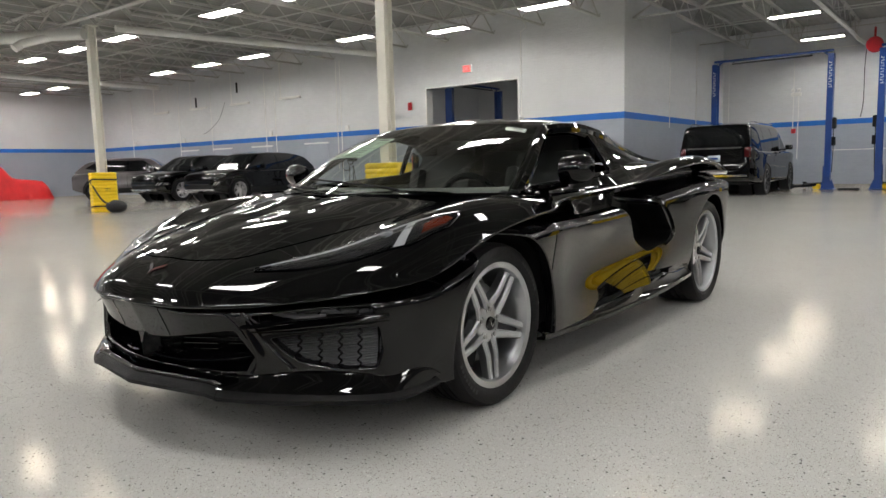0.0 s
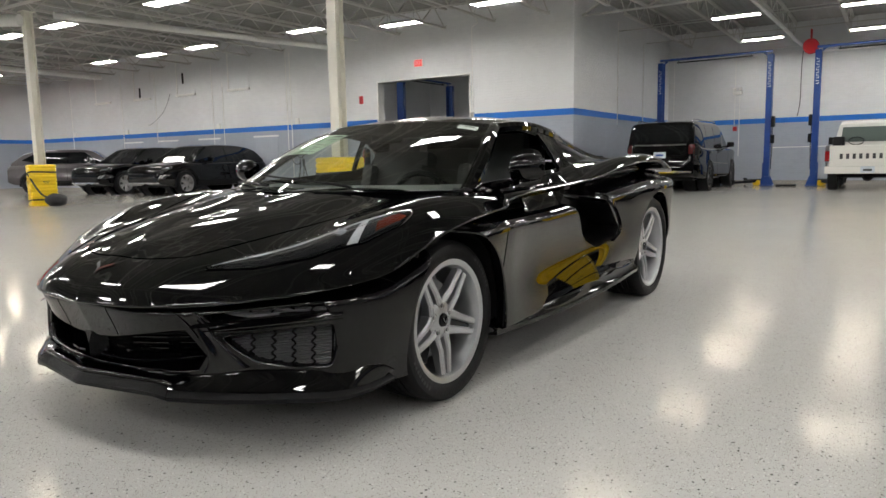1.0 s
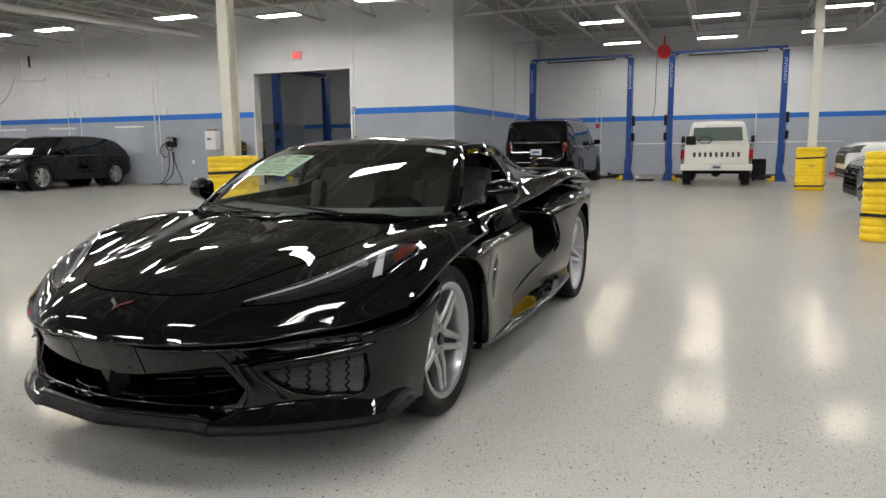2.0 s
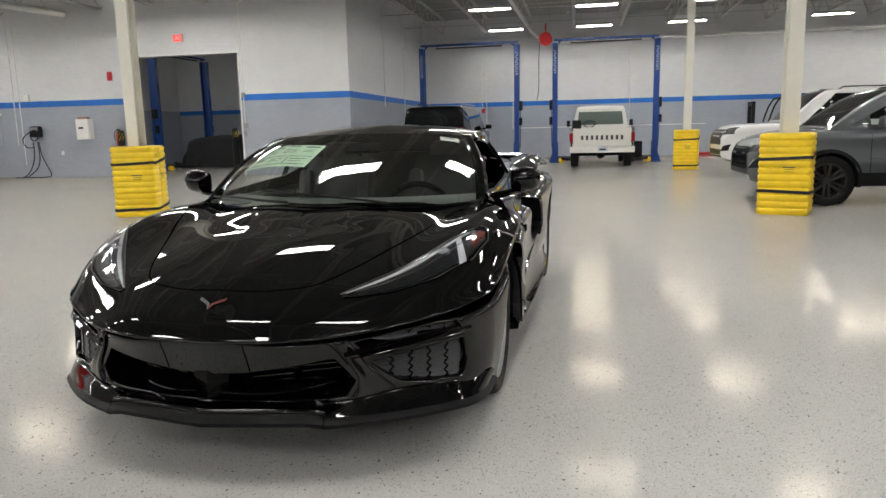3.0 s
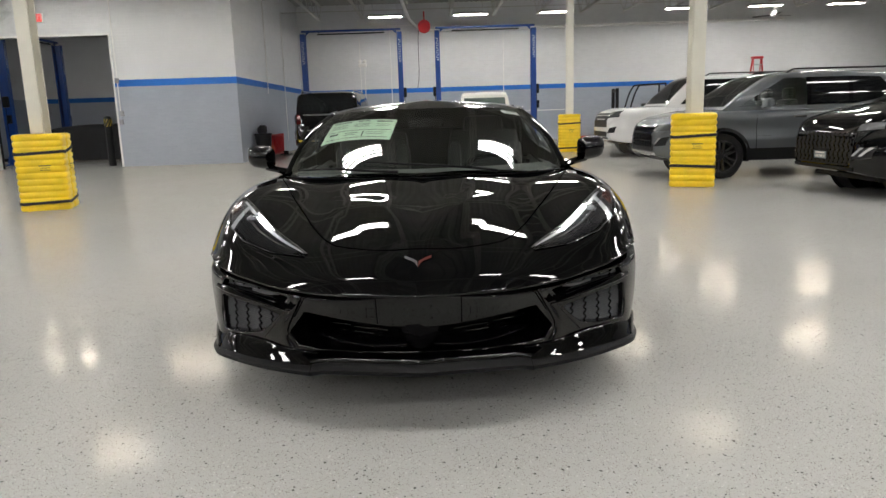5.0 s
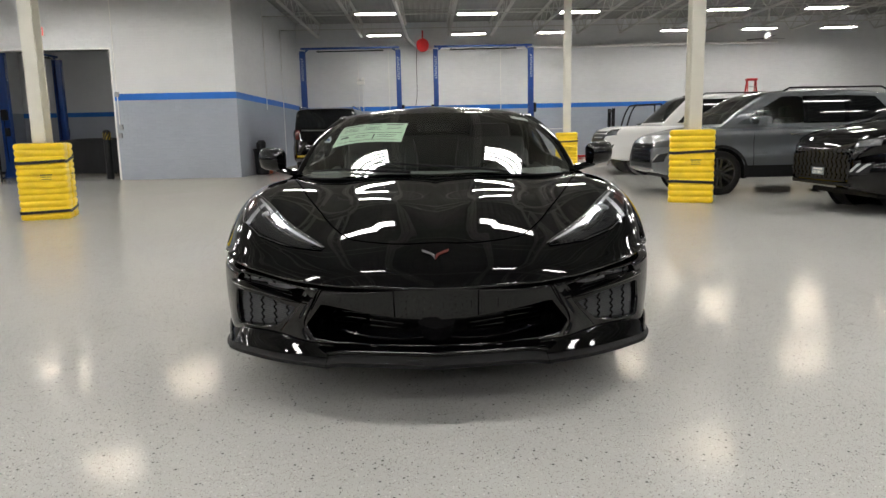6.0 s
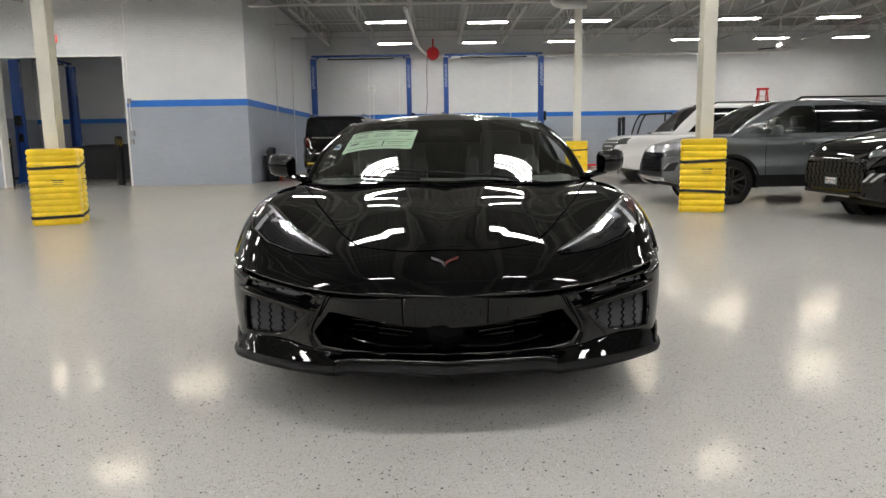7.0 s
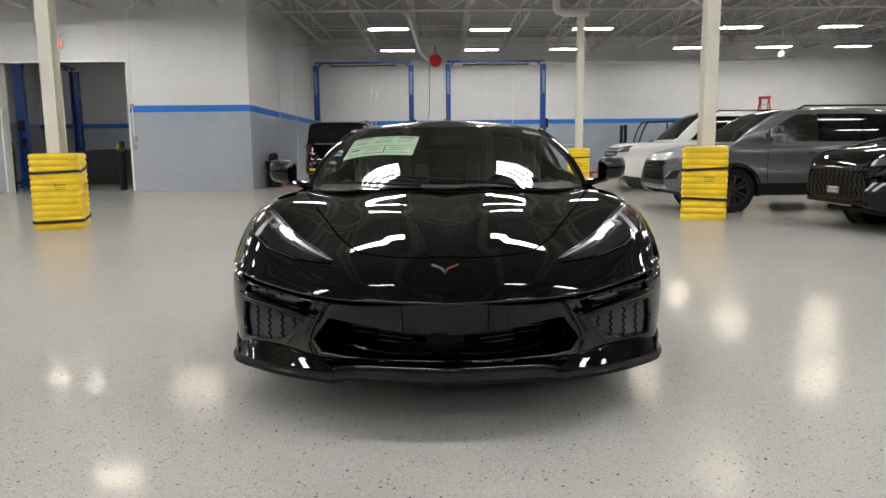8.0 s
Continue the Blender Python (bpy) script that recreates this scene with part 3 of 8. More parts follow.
U = spread((NOSE, -0.93, 16), (-0.93, -0.8, 14), (-0.8, 0.2, 60), (0.2, 3.0, 110), (3.0, TAIL, 22))
R = spread((0, 0.45, 54), (0.45, 1.0, 66))
top_rows = eased([[top_point(u, r) for r in R] for u in U], 26)
for u, row in zip(U, top_rows):
    for p in row:
        if u < 0.25 and p.x < 0.5:
            p.z += crease(p.x, u)

# the side skin hangs from the rim of the top skin: nose, flank and tail in one sweep
edge_line = [top_rows[0][k] for k in range(len(R))] + [row[-1] for row in top_rows[1:]] + [top_rows[-1][k] for k in range(len(R) - 2, -1, -1)]
n_front, n_all = len(R), len(edge_line)


def flank_point(i, h):
    """A point of the side skin under the rim's point i, at h from 0 (rim) to 1 (bottom)."""
    p = edge_line[i]
    a, b = edge_line[max(i - 1, 0)], edge_line[min(i + 1, n_all - 1)]
    d = Vector((b.x - a.x, b.y - a.y, 0)).normalized()
    out = Vector((-d.y, d.x, 0)) * -1
    if out.dot(Vector((p.x, p.y - 1.2, 0))) < 0:
        out = -out
    y = p.y
    base = smooth_keys((-1.0, 0.272), (-0.8, 0.258), (-0.55, 0.225), (-0.3, 0.2), (0.3, 0.235), (2.2, 0.235), (3.2, 0.27), (3.6, 0.32))(y)
    z = p.z + (base - p.z) * h
    nose = spline_keys((0, 0), (0.03, -0.003), (0.5, -0.05), (1, -0.07))(h)
    flare = smooth_keys((0, 0), (0.68, 0), (0.87, 1), (2, 1))(p.x)
    cheek = spline_keys((0, 0), (0.02, 0.001), (0.05, 0.001), (0.12, 0.003), (0.5, 0.006), (0.8, 0.014), (1, 0.022))(h) * flare + spline_keys((0, 0), (0.03, -0.004), (0.1, -0.016), (0.5, -0.025), (1, -0.02))(h) * (1 - flare)
    mid = smooth_keys((0, 1), (0.3, 1), (0.56, 0), (2, 0))(p.x)
    front = nose * mid + cheek * (1 - mid)
    arch = spline_keys((0, 0), (0.2, 0.008), (0.6, 0.004), (1, -0.03))(h)
    door = spline_keys((0, 0), (0.12, 0.012), (0.35, -0.002), (0.6, -0.012), (0.82, 0.004), (1, 0.016))(h)
    rear = spline_keys((0, 0), (0.15, 0.012), (0.5, 0.0), (0.8, -0.01), (1, -0.06))(h)
    wf = smooth_keys((-1, 1), (-0.6, 1), (-0.35, 0), (4, 0))(y)
    wd = smooth_keys((-1, 0), (-0.2, 0), (0.9, 1), (1.6, 1), (2.3, 0), (4, 0))(y)
    wr = smooth_keys((-1, 0), (1.7, 0), (2.4, 1), (4, 1))(y)
    off = wf * front + wd * door + wr * rear + max(0, 1 - wf - wd - wr) * arch
    q = p + out * off
    q.x = max(q.x, 0) if p.x > 1e-6 else 0
    return Vector((q.x, q.y, z))


H = spread((0, 0.12, 6), (0.12, 1, 56))
flank_rows = eased([[flank_point(i, h) for h in H] for i in range(n_all)], 14)
for row, p in zip(flank_rows, edge_line):
    row[0] = p
for row in (flank_rows[0], flank_rows[-1]):
    for p in row:
        p.x = 0

# the shoulder between the top and the side is rounded, from the doors back
for k in range(len(U)):
    i = n_front - 1 + k
    w = smooth_keys((-2, 0), (0.35, 0), (1.0, 1), (2.9, 1), (3.25, 0), (5, 0))(top_rows[k][-1].y)
    if w <= 0 or i >= n_all or k == 0:
        continue
    line = np.array([tuple(p) for p in top_rows[k][-26:] + flank_rows[i][1:20]])
    rough = line.copy()
    for _ in range(14):
        line[1:-1] = 0.25 * line[:-2] + 0.5 * line[1:-1] + 0.25 * line[2:]
    line = rough * (1 - w) + line * w
    for j in range(26):
        top_rows[k][-26 + j] = Vector(line[j])
    flank_rows[i][0] = Vector(line[25])
    for j in range(19):
        flank_rows[i][1 + j] = Vector(line[26 + j])

FRONT_HUB, REAR_HUB = Vector((0.757, 0.05, 0.328)), Vector((0.757, 2.722, 0.347))
ARCH_F, ARCH_R = 0.366, 0.39


def disc(cy, cz, r, n=64):
    return [(cy + r * math.cos(2 * math.pi * k / n), cz + r * math.sin(2 * math.pi * k / n)) for k in range(n)]


SIDE_VENT = rounded([(1.13, 0.79), (1.45, 0.775), (1.74, 0.73), (1.97, 0.55), (1.9, 0.49), (1.62, 0.455), (1.44, 0.53), (1.34, 0.67)], 0.04)
CABIN = rounded([(-0.01, 0.10), (0.3, 0.13), (0.6, 0.42), (0.67, 0.7), (0.68, 1.55), (0.3, 1.72), (-0.01, 1.72)], 0.08)

skin = bmesh.new()
grid(skin, top_rows)
# the fascia under the brow is a skin of its own, up to just before the wheel arch
n_fascia = next(i for i, p in enumerate(edge_line) if p.x > 0.8 and p.y > -0.37)
grid(skin, flank_rows[n_fascia:])
bmesh.ops.remove_doubles(skin, verts=[v for v in skin.verts if v.co.y > -0.47], dist=0.0006)
bmesh.ops.recalc_face_normals(skin, faces=skin.faces)
from mathutils.bvhtree import BVHTree
whole = BVHTree.FromBMesh(skin)
from_side = lambda c: c.x > 0.6 and c.y > -0.7
rim_f = cut(skin, disc(FRONT_HUB.y, FRONT_HUB.z, ARCH_F), 1, 2, from_side, whole, (-1, 0, 0))
rim_r = cut(skin, disc(2.722, 0.347, ARCH_R), 1, 2, from_side, whole, (-1, 0, 0))
rim_v = cut(skin, SIDE_VENT, 1, 2, from_side, whole, (-1, 0, 0))
cut(skin, CABIN, 0, 1, lambda c: c.z > 0.7 and 0 < c.y < 1.8)
skin.normal_update()
body_tree = BVHTree.FromBMesh(skin)

HOOD_EDGE = smooth_keys((-0.835, 0.0), (-0.83, 0.1), (-0.815, 0.19), (-0.76, 0.32), (-0.62, 0.41), (-0.4, 0.50), (-0.1, 0.62), (0.25, 0.735), (0.36, 0.76))


def panel_of(c):
    """Which panel a place of the right-hand half belongs to."""
    if c.z > 0.6 and c.y < 0.36 and c.y > -0.838 and c.x < HOOD_EDGE(c.y) and top_side(c):
        return "hood"
    if c.y < -0.36 or (c.y < 0.0 and c.z < 0.60):
        return "front_bumper"
    if c.y < 0.40 or (c.y < 0.6 and c.z > 0.83):
        return "front_fender"
    if c.y < 1.38 + max(0, c.z - 0.45) * 0.3 and c.x > 0.6:
        return "door_skin"
    if c.x < 0.62 and c.y > 1.5 and c.z > 0.7:
        return "rear_deck"
    return "rear_quarter"


def top_side(c):
    return c.z > z_edge(NOSE) or c.y < -0.5


sports_car = thing("sports_car", "low gloss-black sports car with silver five-spoke wheels", "car")


def split_skin(bm, pick, parent, mat):
    """Parts of one smooth skin, both sides, that keep the whole skin's normals."""
    groups = {}
    for f in bm.faces:
        groups.setdefault(pick(f.calc_center_median()), []).append(f)
    for name, faces in groups.items():
        both = name in ("hood", "front_bumper", "rear_deck")
        index, cos, nos, polys = {}, [], [], []
        for f in faces:
            for v in f.verts:
                if v not in index:
                    index[v] = len(cos)
                    cos.append(tuple(v.co))
                    n = v.normal.copy()
                    if abs(v.co.x) < 0.001:
                        n.x = 0
                    nos.append(tuple(n.normalized()))
            polys.append([index[v] for v in f.verts])
        sides = [1, -1]
        if both:
            k = len(cos)
            cos, nos = cos + [(-x, y, z) for x, y, z in cos], nos + [(-x, y, z) for x, y, z in nos]
            polys = polys + [[i + k for i in p][::-1] for p in polys]
            sides = [1]
        for s in sides:
            me = bpy.data.meshes.new(name)
            me.from_pydata([(s * x, y, z) for x, y, z in cos], [], polys if s > 0 else [p[::-1] for p in polys])
            me.materials.append(mat)
            me.shade_smooth()
            me.normals_split_custom_set_from_vertices([(s * x, y, z) for x, y, z in nos])
            new(name, me).parent = parent


split_skin(skin, panel_of, sports_car, CAR_BLACK)
skin.free()


def pair(name, bm, mat, label="", sharp=35, parent=None):
    """A part of the car and its twin on the other side."""
    a = part(name, bm, mat, parent or sports_car, label, sharp)
    return a, flipped(a)


# wheel arch lips and liners, vents
for edges, hub in ((rim_f, FRONT_HUB), (rim_r, REAR_HUB)):
    bm = bmesh.new()
    rim(bm, edges, lambda p: (p.x - 0.004, hub.y + (p.y - hub.y) * 0.985, hub.z + (p.z - hub.z) * 0.985), lambda p: (p.x - 0.05, hub.y + (p.y - hub.y) * 0.985, hub.z + (p.z - hub.z) * 0.985))
    pair("arch_lip", bm, CAR_BLACK)
    bm = bmesh.new()
    rim(bm, [(p - Vector((0.05, 0, 0)), q - Vector((0.05, 0, 0))) for p, q in edges], lambda p: (p.x, hub.y + (p.y - hub.y) * 1.06, hub.z + (p.z - hub.z) * 1.06), lambda p: (0.45, hub.y + (p.y - hub.y) * 1.06, hub.z + (p.z - hub.z) * 1.06))
    n = 40
    c = bm.verts.new((0.46, hub.y, hub.z))
    ring = [bm.verts.new((0.46, hub.y + 0.42 * math.cos(2 * math.pi * k / n), hub.z + 0.42 * math.sin(2 * math.pi * k / n))) for k in range(n)]
    for k in range(n):
        if ring[k].co.z > 0.1:
            bm.faces.new((c, ring[k], ring[(k + 1) % n]))
    pair("wheel_arch_liner", bm, BLACK_PLASTIC)
bm = bmesh.new()
rim(bm, rim_v, lambda p: (p.x - 0.02, p.y + 0.006, p.z), lambda p: (p.x - 0.25, p.y + 0.12, p.z - 0.01))
box(bm, (0.66, 1.75, 0.62), (0.03, 0.75, 0.42))
pair("side_vent_duct", bm, BLACK_PLASTIC)

def drape(points, direction, lift=0.002, start=3.0, tree=None):
    """Drops points on the body along a direction; lifts them off it."""
    d = Vector(direction)
    out = []
    for p in points:
        hit, n, _, _ = (tree or body_tree).ray_cast(Vector(p) - d * start, d)
        if hit is None:
            out.append(None)
            continue
        if n.dot(d) > 0:
            n = -n
        out.append(hit + n * lift)
    return out


def strip(bm, line, width, direction, lift=0.001, tree=None):
    """A thin band that follows a line over the body."""
    rows = []
    pts = drape(line, direction, lift, tree=tree)
    pts = [p for p in pts if p is not None]
    for i, p in enumerate(pts):
        a, b = pts[max(i - 1, 0)], pts[min(i + 1, len(pts) - 1)]
        d = (b - a).normalized()
        s = d.cross(Vector(direction)).normalized() * width / 2
        rows.append((p - s, p + s))
    grid(bm, rows)
    return bm


def along(pts, n):
    """n + 1 points at even steps along a broken line."""
    pts = [Vector(p) for p in pts]
    ls = [(b - a).length for a, b in zip(pts, pts[1:])]
    total, out = sum(ls), []
    for k in range(n + 1):
        d, i = total * k / n, 0
        while i < len(ls) - 1 and d > ls[i]:
            d -= ls[i]
            i += 1
        out.append(pts[i].lerp(pts[i + 1], min(1, d / max(ls[i], 1e-9))))
    return out


GAP = material("panel_gap", (0.002, 0.002, 0.002), 0.9, spec=0.0)
bm = bmesh.new()
ys = spread((-0.835, -0.825, 8), (-0.825, -0.79, 8), (-0.79, 0.24, 40))
strip(bm, [(HOOD_EDGE(y), y, 2) for y in ys], 0.006, (0, 0, -1))
pair("hood_gap", bm, GAP)
bm = bmesh.new()
strip(bm, along([(2, 0.36, 0.27), (2, 0.37, 0.5), (2, 0.41, 0.7), (2, 0.45, 0.79)], 24), 0.006, (-1, 0, 0))
pair("door_gap", bm, GAP)

def soft(pts, n=24):
    """A smooth line through a few points."""
    k = len(pts) - 1
    fs = [spline_keys(*[(i, p[a]) for i, p in enumerate(pts)]) for a in range(3)]
    return [tuple(f(k * i / n) for f in fs) for i in range(n + 1)]


# ---- front fascia: one skin under the brow, with the intake and two vents a side cut through it
from mathutils.geometry import delaunay_2d_cdt

FACE = np.array([[tuple(p) for p in row] for row in flank_rows[: n_fascia + 3]])
RUN = np.r_[0, np.cumsum(np.linalg.norm(np.diff(FACE[:, 0], axis=0), axis=1))]
H_AT, DROP = np.array(H), 0.27


def face_at(u, v):
    """The fascia's place at u metres along the brow and v down from it (v / DROP is the share of its height)."""
    i = min(max(float(np.interp(u, RUN, np.arange(len(RUN)))), 0), len(RUN) - 1.001)
    j = min(max(float(np.interp(v / DROP, H_AT, np.arange(len(H_AT)))), 0), len(H_AT) - 1.001)
    a, b, p, q = int(i), int(j), i - int(i), j - int(j)
    return FACE[a, b] * (1 - p) * (1 - q) + FACE[a + 1, b] * p * (1 - q) + FACE[a, b + 1] * (1 - p) * q + FACE[a + 1, b + 1] * p * q


def face_out(u, v):
    e = 0.006
    du = face_at(u + e, v) - face_at(max(u - e, 0), v)
    dv = face_at(u, min(v + e, DROP)) - face_at(u, max(v - e, 0))
    n = np.cross(dv, du)
    n /= np.linalg.norm(n)
    n = -n if n[1] > 0 and n[0] < 0.6 else n
    if u < 1e-6:
        n[0] = 0
    return n / np.linalg.norm(n)


def face_uv(x, z):
    """Where on the fascia a place of the front view lies."""
    x, v, n = abs(x), 0.1, len(RUN) - 3
    for _ in range(8):
        j = min(max(float(np.interp(v / DROP, H_AT, np.arange(len(H_AT)))), 0), len(H_AT) - 1.001)
        b, q = int(j), j - int(j)
        u = float(np.interp(x, np.maximum.accumulate(FACE[:n, b, 0] * (1 - q) + FACE[:n, b + 1, 0] * q), RUN[:n]))
        top, low = face_at(u, 0)[2], face_at(u, DROP)[2]
        v = DROP * min(1, max(0, (top - z) / (top - low)))
    return u, v


def face(x, z, out=0.0):
    u, v = face_uv(x, z)
    return Vector(face_at(u, v) + face_out(u, v) * out)


INTAKE = [(0, 0.386), (0.12, 0.393), (0.241, 0.412), (0.402, 0.436), (0.432, 0.437), (0.498, 0.352), (0.466, 0.300), (0.38, 0.288), (0, 0.284)]
UPPER_VENT = rounded([(0.487, 0.487), (0.611, 0.508), (0.80, 0.524), (0.822, 0.482), (0.651, 0.463), (0.515, 0.452)], 0.012)
LOWER_VENT = rounded([(0.534, 0.414), (0.66, 0.431), (0.826, 0.449), (0.834, 0.37), (0.822, 0.30), (0.70, 0.306), (0.625, 0.326), (0.578, 0.366)], 0.016)


def fine(poly, step, closed=True):
    out = []
    for p, q in zip(poly, poly[1:] + (poly[:1] if closed else [])):
        n = max(1, int(math.ceil((Vector(q) - Vector(p)).length / step)))
        out += [tuple(Vector(p).lerp(Vector(q), k / n)) for k in range(n)]
    return out if closed else out + [tuple(poly[-1])]


intake_uv = [face_uv(x, z) for x, z in fine(INTAKE, 0.012, False)]
vent_uv = [[face_uv(x, z) for x, z in fine(poly, 0.010)] for poly in (UPPER_VENT, LOWER_VENT)]
length = float(RUN[-3])
pts, links = [], []


def chain(line, closed):
    k = len(pts)
    pts.extend(Vector(p) for p in line)
    links.extend((k + i, k + i + 1) for i in range(len(line) - 1))
    if closed:
        links.append((k + len(line) - 1, k))


side_steps = spread((0, length, 110))
chain([(u, 0) for u in side_steps], False)
chain([(u, DROP) for u in side_steps], False)
chain([(0, v) for v in spread((0, DROP, 24))[1:-1]], False)
chain([(length, v) for v in spread((0, DROP, 24))[1:-1]], False)
chain(intake_uv, False)
for loop in vent_uv:
    chain(loop, True)
holes = [intake_uv + [(-0.1, intake_uv[-1][1]), (-0.1, intake_uv[0][1])]] + vent_uv
for i, u in enumerate(side_steps[1:-1]):
    for v in spread((0, 0.05, 9), (0.05, DROP, 20))[1:-1]:
        w = v + (0.003 if i % 2 else 0)
        if not any(inside(h, u, w) or (Vector(to_edge(h, u, w)) - Vector((u, w))).length < 0.006 for h in holes):
            pts.append(Vector((u, w)))
flat, _, tris, _, _, _ = delaunay_2d_cdt(pts, links, [], 0, 1e-6)
tris = [t for t in tris if not any(inside(h, sum(flat[k].x for k in t) / 3, sum(flat[k].y for k in t) / 3) for h in holes)]
cos = [tuple(face_at(p.x, p.y)) for p in flat]
nos = [tuple(face_out(p.x, p.y)) for p in flat]
k = len(cos)
polys = [tuple(t) for t in tris]
facing = lambda t: (Vector(cos[t[1]]) - Vector(cos[t[0]])).cross(Vector(cos[t[2]]) - Vector(cos[t[0]])).dot(Vector(nos[t[0]])) > 0
polys = [t if facing(t) else t[::-1] for t in polys]
me = bpy.data.meshes.new("front_fascia")
me.from_pydata(cos + [(-x, y, z) for x, y, z in cos], [], polys + [tuple(i + k for i in t[::-1]) for t in polys])
me.materials.append(CAR_BLACK)
me.shade_smooth()
me.normals_split_custom_set_from_vertices(nos + [(-x, y, z) for x, y, z in nos])
new("front_fascia", me).parent = sports_car


def opening(loop, closed, steps):
    """A rounded return that leads in from an opening's edge. steps: pairs of inset and depth."""
    rows = []
    n = len(loop)
    area = sum(a[0] * b[1] - b[0] * a[1] for a, b in zip(loop, loop[1:] + loop[:1]))
    for inset, deep in steps:
        row = []
        for i, p in enumerate(loop):
            a = loop[i - 1] if closed or i else p
            b = loop[(i + 1) % n] if closed or i < n - 1 else p
            d = Vector((b[0] - a[0], b[1] - a[1])).normalized()
            q = (p[0] - d.y * inset * (1 if area > 0 else -1), p[1] + d.x * inset * (1 if area > 0 else -1))
            if not closed and i in (0, n - 1):
                q = (0.0, q[1])
            row.append(Vector(face_at(*q)) - Vector(face_out(*q)) * deep)
        rows.append(row)
    bm = bmesh.new()
    grid(bm, rows, closed)
    return bm


ROUND = [(0, 0), (0.0012, 0.0004), (0.0028, 0.0016), (0.0045, 0.0045), (0.0055, 0.010)]
for loop in vent_uv:
    pair("vent_surround", opening(loop, True, ROUND + [(0.008, 0.045), (0.009, 0.11)]), CAR_BLACK, sharp=60)
bm = opening(intake_uv, False, ROUND + [(0.010, 0.04), (0.012, 0.16)])
mirrored(bm)
part("intake_surround", bm, CAR_BLACK, sports_car, sharp=60)

def outwards(line, i):
    d = line[min(i + 1, len(line) - 1)] - line[max(i - 1, 0)]
    return Vector((d.y, -d.x, 0)).normalized()


# rounded bead along the brow
bm = bmesh.new()
rows = []
for i in range(0, n_fascia + 1, 2):
    p = edge_line[i]
    o = outwards(edge_line, i) if i else Vector((0, -1, 0))
    k = smooth_keys((0, 1), (0.72, 1), (0.86, 0.12), (2, 0.05))(p.x)
    rows.append([p + o * a * k + Vector((0, 0, b * k)) for a, b in ((-0.010, 0.0072), (-0.003, 0.0042), (0.002, 0.0005), (0.0035, -0.0045), (0.001, -0.009), (-0.012, -0.0105))])
for q in rows[0]:
    q.x = 0
grid(bm, rows)
mirrored(bm)
part("brow_edge", bm, CAR_BLACK, sports_car, sharp=70)

# corner vents: close-set slats behind zigzag ribs, deeper towards the intake
inner_depth = smooth_keys((0.48, 0.03), (0.6, 0.022), (0.83, 0.0), (1, 0.0))
for poly, tilt in ((UPPER_VENT, 0.14), (LOWER_VENT, 0.10)):
    zs = [z for _, z in poly]
    z = min(zs) - 0.03
    while z < max(zs) + 0.01:
        run = [x for x in spread((0.48, 0.85, 37)) if inside(poly, x, z + tilt * (x - 0.6))]
        if len(run) > 2:
            bm = bmesh.new()
            rows = []
            for dz, deep in ((0.0032, 0.034), (0.0022, 0.024), (-0.0005, 0.022), (-0.0028, 0.026), (-0.0036, 0.04)):
                rows.append([face(x, z + tilt * (x - 0.6) + dz, -deep - inner_depth(x)) for x in run])
            grid(bm, rows)
            pair("vent_slat", bm, VENT_GREY, sharp=70)
        z += 0.0088
    for col in range(7):
        line = []
        for m in range(-6, 24):
            x = 0.505 + col * 0.054 + (0.006 if (m + col) % 2 else -0.006)
            z = min(zs) + 0.0135 * m + tilt * (x - 0.6)
            if inside(poly, x, z):
                line.append(face(x, z, -0.0205 - inner_depth(x)))
        if len(line) > 1:
            bm = bmesh.new()
            for p, q in zip(line, line[1:]):
                bar(bm, p, q, 0.0034, 0.006)
            pair("vent_rib", bm, DEEP_BLACK)
bm = bmesh.new()
grid(bm, [[face(x, z, -0.05 - inner_depth(x)) for x in spread((0.47, 0.845, 14))] for z in (0.29, 0.34, 0.39, 0.44, 0.49, 0.53)])
pair("vent_backing", bm, DEEP_BLACK)
# the blade across the vents stands a little proud and runs out to a point towards the intake
bm = bmesh.new()
rows = []
for x in spread((0.475, 0.845, 30)):
    c = 0.432 + (x - 0.475) * 0.105
    w = 0.006 + 0.011 * min(1, (x - 0.475) / 0.12)
    f = 0.016 * math.sin(math.pi * min(1, (x - 0.46) / 0.4))
    rows.append([face(x, c + w, -0.012), face(x, c + w * 0.8, f * 0.5), face(x, c + w * 0.1, f + 0.004), face(x, c - w * 0.25, f + 0.002), face(x, c - w * 0.8, -0.002), face(x, c - w, -0.02)])
grid(bm, rows)
pair("vent_blade", bm, CAR_BLACK, sharp=50)

# struts between the intake and the vents: a raised bar with a hollow along it
strut_in = soft([(0.425, 0.509, 0), (0.466, 0.43, 0), (0.502, 0.352, 0), (0.478, 0.296, 0)], 24)
strut_out = soft([(0.478, 0.505, 0), (0.512, 0.43, 0), (0.562, 0.368, 0), (0.612, 0.312, 0)], 24)
bm = bmesh.new()
rows = []
for a, b in zip(strut_in, strut_out):
    rows.append([face(a[0] + (b[0] - a[0]) * w, a[1] + (b[1] - a[1]) * w, lift) for w, lift in ((-0.04, -0.012), (0.0, 0.004), (0.06, 0.009), (0.16, 0.010), (0.35, 0.007), (0.55, 0.004), (0.75, 0.006), (0.88, 0.008), (0.95, 0.007), (1.0, 0.001), (1.03, -0.012))])
grid(bm, rows)
pair("intake_strut", bm, CAR_BLACK, "gloss black strut beside the front intake", 60)

